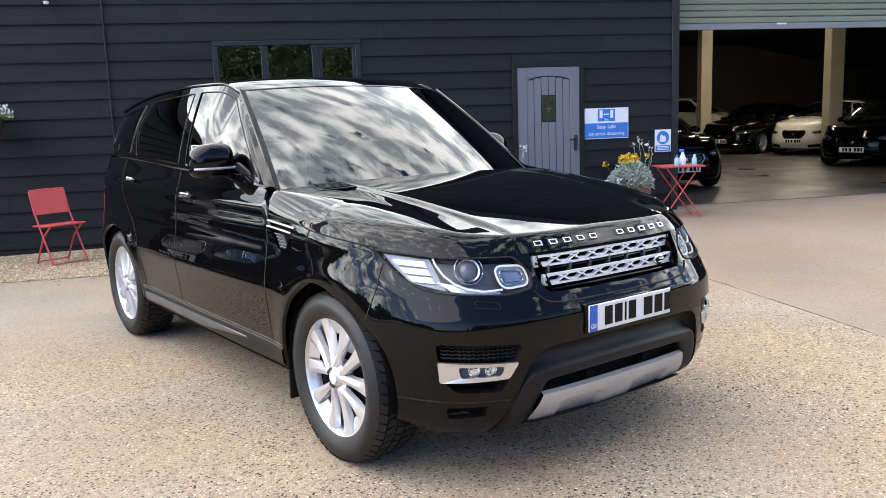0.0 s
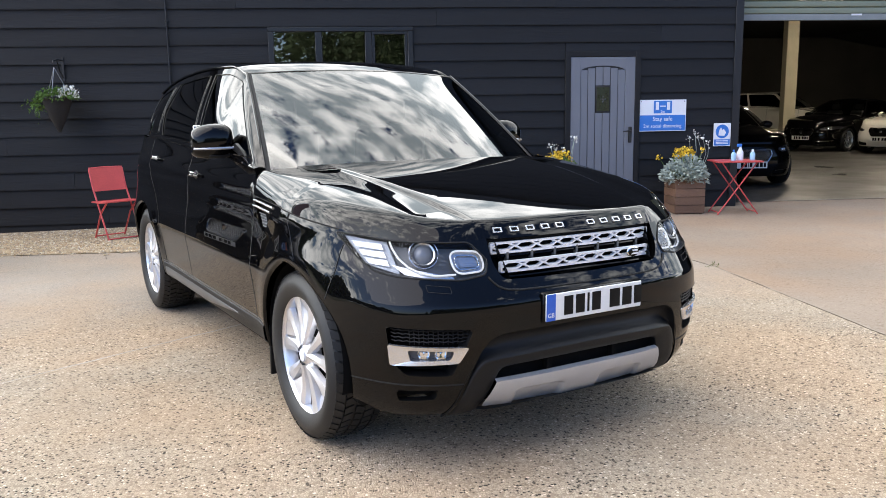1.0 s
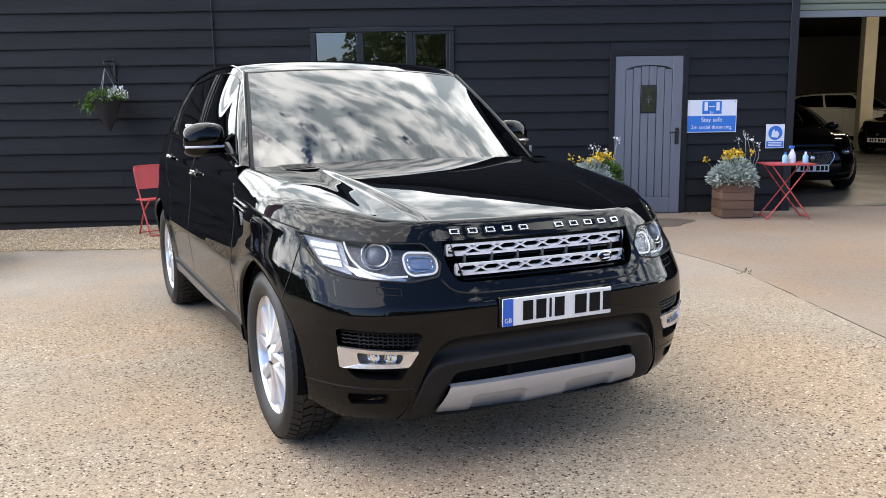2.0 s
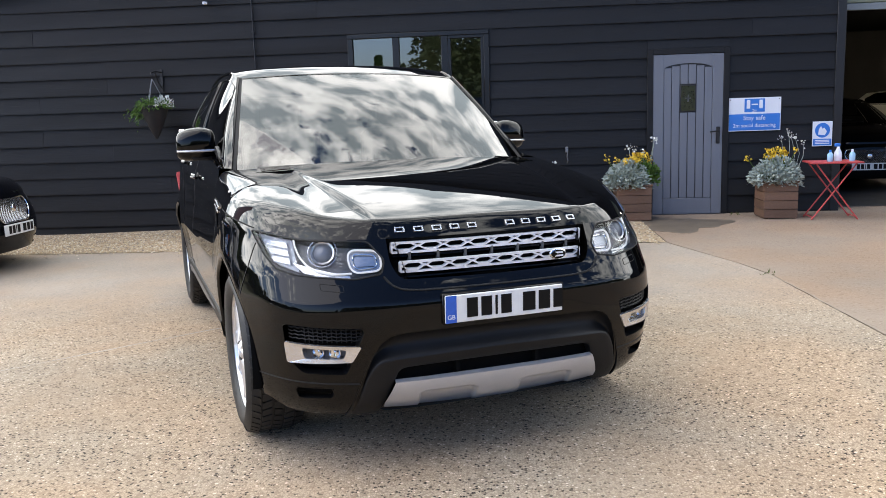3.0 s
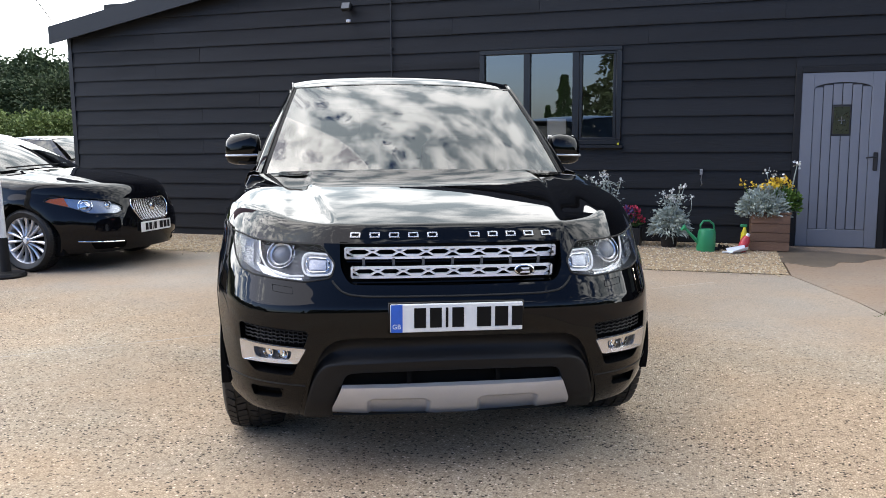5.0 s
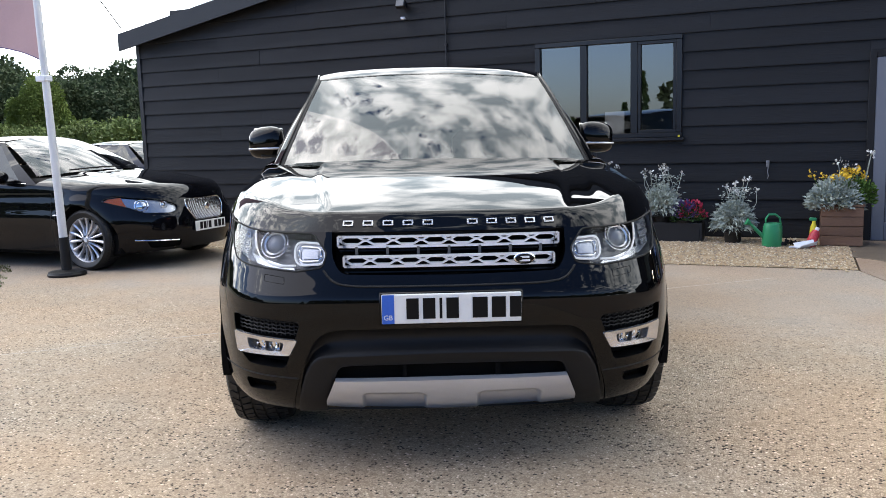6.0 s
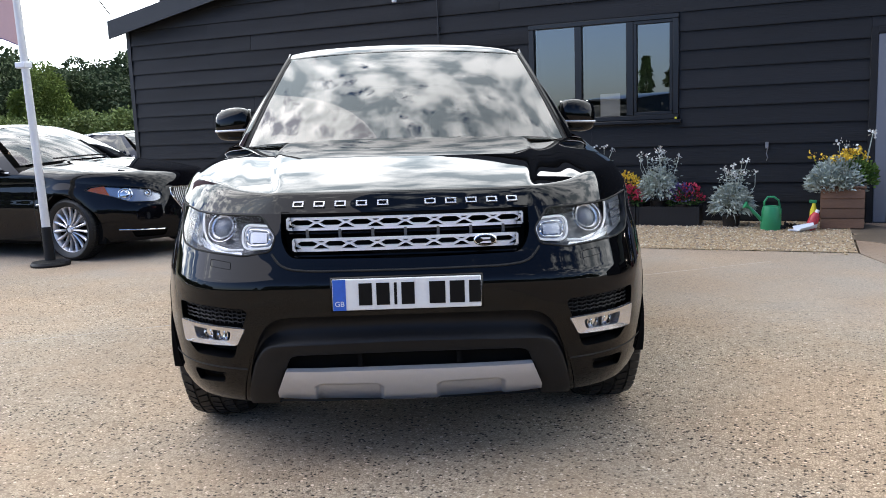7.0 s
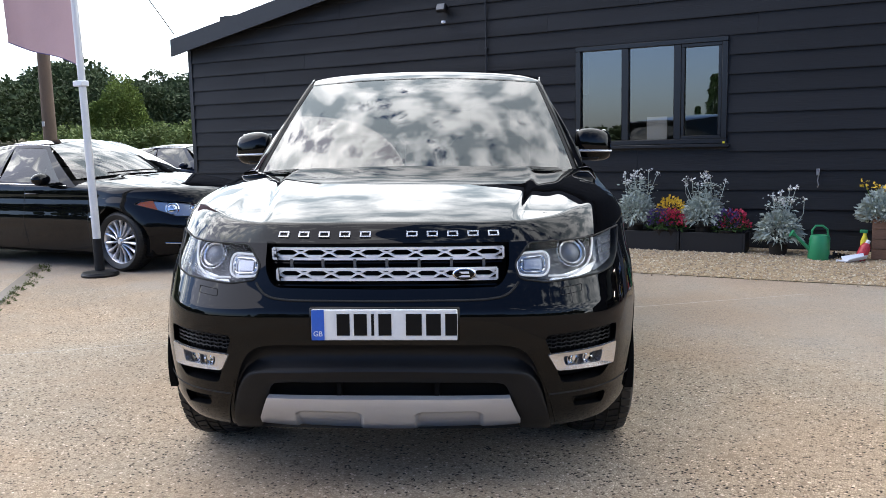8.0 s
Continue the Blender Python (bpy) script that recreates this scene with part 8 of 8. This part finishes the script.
saloon(pose(-3.70, 7.55, 0, 0, 0, 91), SALOON, "polished black saloon car with multi-spoke alloy wheels in the yard")
W2 = dict(SALOON); W2.update(eye=False, paint=M_WHITECAR, amber=False, bright_trim=False, wing_vent=False, bright=False, woven=False, lamp_x=0.5, grille=(0.34, 0.47, 0.70), plate_z=0.40, lamp_z=(0.60, 0.675), spokes=9)
K2 = dict(SALOON); K2.update(eye=False, lamp_z=(0.61, 0.70), paint=M_PAINT, amber=False, bright_trim=False, wing_vent=False, bright=False, woven=False, spokes=9, lamp_x=0.5, grille=(0.36, 0.42, 0.66), plate_z=0.40)
ESTATE = dict(SALOON); ESTATE.update(paint=M_BLUECAR, amber=False, wing_vent=False, spokes=9, height=1.5, header=(2.3, 1.45), roof=curve((2.2, 1.45), (2.6, 1.49), (3.2, 1.50), (3.8, 1.47), (4.4, 1.42)), rear_screen=(4.35, 4.75, 1.06))
BIG = dict(SALOON)
BIG.update(eye=False, tuck=None, height=1.8, paint=M_WHITECAR, amber=False, wing_vent=False, bright_trim=False, bright=False, woven=False, r=0.38, rim=0.26, spokes=7, half=0.98,
           wide=curve((0.2, 0.86), (0.35, 0.95), (0.6, 0.97), (0.9, 0.985), (1.05, 0.965), (1.25, 0.91)), nose=curve((0.2, 0.15), (0.35, 0.03), (0.6, 0.0), (0.8, 0.03), (1.0, 0.11), (1.2, 0.2)),
           tail=curve((0.2, 0.15), (0.6, 0.0), (1.3, 0.1)), bottom=curve((0.0, 0.28), (1.3, 0.30), (4.96, 0.32)),
           top=curve((0.0, 0.93), (0.3, 0.965), (0.9, 1.06), (1.6, 1.17), (3.0, 1.22), (4.96, 1.26)), crown=curve((0.0, 0.98), (0.3, 1.05), (0.9, 1.13), (1.5, 1.20)),
           lamp_x=0.55, lamp_z=(0.80, 0.90), grille=(0.40, 0.72, 0.90), plate_z=0.58, cowl=(1.30, 1.50), header=(2.2, 1.73), roof_half=0.66,
           roof=curve((2.1, 1.72), (2.6, 1.78), (3.3, 1.78), (4.5, 1.70)), rear_screen=(4.45, 4.75, 1.28), belt_z=1.2)
KN = dict(K2); KN.update(woven=True)
saloon(pose(-10.4, 11.4, -0.02, 0, 0, 92), W2, "white car parked beyond the barn's corner")
saloon(pose(-8.6, 14.4, -0.02, 0, 0, 88), ESTATE, "dark blue estate car parked beyond the barn's corner", name="estate_car")
# in the garage
saloon(pose(6.9, 12.95, 0.004, 0, 0, -6), KN, "black saloon car parked just inside the garage")
saloon(pose(14.1, 20.4, 0.004, 0, 0, -60), W2, "white saloon car parked in the dim garage")
saloon(pose(12.4, 15.8, 0.004, 0, 0, -58), K2, "black saloon car parked beside a garage post")
saloon(pose(12.85, 22.15, 0.004, 0, 0, -60), K2, "black saloon car parked behind a garage post")
saloon(pose(16.9, 26.3, 0.004, 0, 0, 40), BIG, "white SUV parked at the back of the garage", name="garage_suv")

# ---- flag and poles ----
fp = thing("flag_pole", pose(-4.60, 6.33, 0.0), "white banner flag pole on a black base", "flag pole")
part("base", lathe([(0.0, 0.0), (0.19, 0.0), (0.195, 0.02), (0.18, 0.045), (0.06, 0.06), (0.0, 0.06)], 28), M_PLASTIC, fp)
lean = Vector((-0.055, 0.02, 1.0)).normalized()
bm = bmesh.new(); rod(bm, lean * 0.05, lean * 0.40, 0.052, 0.048, 16)
part("sleeve", bm, M_PLASTIC, fp, "black rubber sleeve")
bm = bmesh.new(); rod(bm, lean * 0.38, lean * 5.2, 0.042, 0.030, 16)
part("pole", bm, M_POLEW, fp)
c = lean * 2.04
part("clamp", block(c.x - 0.09, c.x + 0.05, c.y - 0.05, c.y + 0.05, c.z - 0.03, c.z + 0.03, 0.008), M_WHITEPLAS, fp)
fg = thing("flag", pose(-4.60, 6.33, 0.0), "faded pink translucent banner flag hanging from the pole", "flag")
rows = []
for i in range(25):
    t = i / 24
    z = 2.22 + 2.9 * t
    p = lean * z
    row = []
    for j in range(21):
        u = j / 20
        wv = 0.06 * math.sin(3.2 * u + 2.5 * t) * u + 0.025 * math.sin(9 * u - 3 * t) * u
        row.append((p.x - 0.05 - 1.05 * u, p.y + 0.05 + wv - 0.1 * u, p.z + 0.33 * u * (1 - t) + 0.02 * math.sin(6 * u)))
    rows.append(row)
part("cloth", sheet(rows), M_FLAG, fg)
part("hem", tube([rows[0][j] for j in range(21)], 0.006, 6), M_VIOLET, fg)
part("cord", tube([(lean * 2.06).to_tuple(), (rows[0][0][0], rows[0][0][1], rows[0][0][2])], 0.006, 6), M_CHAIN, fg)
tp = thing("telegraph_pole", pose(-15.72, 14.0, 0.0), "weathered brown timber telegraph pole", "pole")
bm = bmesh.new(); rod(bm, (0, 0, -0.1), (-0.05, 0, 8.5), 0.17, 0.13, 16)
part("pole", bm, M_TIMBERPOLE, tp)
part("tag", block(-0.05, 0.05, -0.18, -0.165, 2.0, 2.12), M_CHAIN, tp)


# ---- green surroundings ----
def crown(n, seed, cx, cy, z0, r, h, size, v, f):
    a, b = leaf_mass(n, seed, mound(cx, cy, z0 + h * 0.42, r, r, h * 0.58, 0.0), size, 0.8, 0.3)
    lumps = np.random.RandomState(seed + 1)
    o = len(v)
    v += a
    f += [tuple(i + o for i in q) for q in b]
    for _ in range(5):
        ang, hh = lumps.uniform(0, 6.3), lumps.uniform(0.3, 0.85)
        a, b = leaf_mass(n // 6, lumps.randint(1 << 30), mound(cx + r * 0.75 * math.cos(ang), cy + r * 0.75 * math.sin(ang), z0 + h * hh, r * 0.42, r * 0.42, h * 0.2, 0.1), size, 0.8, 0.3)
        o = len(v)
        v += a
        f += [tuple(i + o for i in q) for q in b]


rw_ = np.random.RandomState(77)
v, f = [], []
for k in range(105):       # the wooded hill beyond the yard
    ang = radians(rw_.uniform(112, 168))
    d = rw_.uniform(85, 170)
    x, y = 2 + d * math.cos(ang), d * math.sin(ang)
    rise = max(0, (d - 80) * 0.085)
    crown(2500, 900 + k, x, y, rise - 1, rw_.uniform(4.0, 6.5), rw_.uniform(7, 11), 0.46, v, f)
tagged(part("far_woods", (v, f), M_WOODS, smooth=False), "dark green woodland covering a hill", "woods", kind="stuff")
hill = []
for d in np.linspace(70, 400, 12):
    hill.append([(2 + d * math.cos(radians(a)), d * math.sin(radians(a)), max(-0.3, (d - 80) * 0.085) if d < 220 else 12 - (d - 220) * 0.03) for a in np.linspace(100, 180, 30)])
tagged(part("hillside", sheet(hill), M_EARTH), "grassy hill under the woods", "hill", kind="structure")
v, f = [], []
for k in range(46):        # hedge behind the parked cars
    x = -38 + k * 0.68
    y = 27 - 0.16 * (x + 20) + rw_.uniform(-0.6, 0.6)
    crown(900, 2000 + k, x, y, -0.2, rw_.uniform(0.9, 1.4), rw_.uniform(2.3, 3.0), 0.16, v, f)
tagged(part("hedge", (v, f), M_HEDGE, smooth=False), "tall uneven green hedge behind the cars", "hedge", kind="stuff")
bush = thing("tree", pose(-36.6, 34.0, 0.0), "small bright green tree above the hedge", "tree")
v, f = [], []
crown(4200, 3100, 0.1, 0, 1.2, 1.25, 4.6, 0.15, v, f)
crown(2600, 3110, 1.0, 0.2, 0.4, 0.95, 3.6, 0.15, v, f)
crown(2600, 3120, -0.9, -0.2, 0.5, 1.0, 3.9, 0.15, v, f)
part("crown", (v, f), M_BUSH, bush, smooth=False)
bm = bmesh.new(); rod(bm, (0, 0, 0), (0.1, 0, 2.6), 0.14, 0.07)
for a in range(4):
    rod(bm, (0.05, 0, 1.2 + 0.3 * a), (0.9 * math.cos(a * 1.7), 0.9 * math.sin(a * 1.7), 2.4 + 0.3 * a), 0.06, 0.02, 6)
part("trunk", bm, M_BARK, bush)
v, f = [], []
for k in range(120):       # woods that close the yard on the other sides
    a_ = -190 + k * 200 / 120 + rw_.uniform(-1, 1)
    ang, d = radians(a_), rw_.uniform(52, 66)
    tall = rw_.uniform(2.0, 3.2) if -140 < a_ < -97 else rw_.uniform(5, 9)
    crown(480, 4000 + k, d * math.cos(ang), d * math.sin(ang), -0.5, rw_.uniform(3, 4.4) if tall > 4 else 2.4, tall, 0.95 if tall > 4 else 0.55, v, f)
for k in range(22):        # taller ones nearer, across the yard
    crown(1100, 4500 + k, -3.0 + k * 1.7 + rw_.uniform(-0.5, 0.5), -33 + rw_.uniform(-2, 2), -0.5, rw_.uniform(1.8, 2.8), rw_.uniform(7.5, 10.5), 0.34, v, f)
tagged(part("boundary_trees", (v, f), M_WOODS, smooth=False), "belt of trees round the yard", "woods", kind="stuff")


def conifer(x, y, h, seed):
    t = thing("conifer", pose(x, y, 0.0), "dark green conifer across the yard", "tree", "conifers")
    def place(r):
        k = r.uniform(0.08, 1.0) ** 0.8
        a = r.uniform(0, 6.3)
        rad = (1 - k) * h * 0.24 * r.uniform(0.3, 1.0) * (0.75 + 0.25 * math.sin(k * 40))
        return (rad * math.cos(a), rad * math.sin(a), h * k), (math.cos(a), math.sin(a), 0.1)
    part("crown", leaf_mass(2600, seed, place, h * 0.05, 0.45, 0.5), M_DARKLEAF, t, smooth=False)
    bm = bmesh.new(); rod(bm, (0, 0, 0), (0, 0, h * 0.95), 0.13, 0.02)
    part("trunk", bm, M_BARK, t)


for x, y, h, sd in ((-6.8, -31, 5.2, 1), (-8.2, -33, 3.4, 2)):
    conifer(x, y, h, 500 + sd)
# weeds along the concrete edge
def weed(x, y, seed, n, r):
    w = thing("weed_tuft", pose(x, y, 0.0), "small green weeds growing in the concrete joint", "weed", "weeds")
    part("leaves", leaf_mass(n, seed, mound(0, 0, 0.0, r, r * 0.6, 0.03, 0.5), 0.03, 0.3, 0.2), M_WEED, w)


for k in range(12):
    t = k / 11
    weed(-3.75 - 2.1 * t + rj.uniform(-0.08, 0.08), 4.62 + 2.0 * t + rj.uniform(-0.06, 0.06), 700 + k, int(30 + 50 * rj.random()), 0.05 + 0.05 * rj.random())
weed(3.46, 6.62, 720, 26, 0.05)
weed(4.22, 10.55, 721, 40, 0.07)
slab("pavement_strip", [(-6.1, 6.62), (-3.6, 4.22), (-3.5, 4.3), (-6.0, 6.72)], 0.0, 0.004, M_DAMP, "dark joint with soil and weeds", "joint")
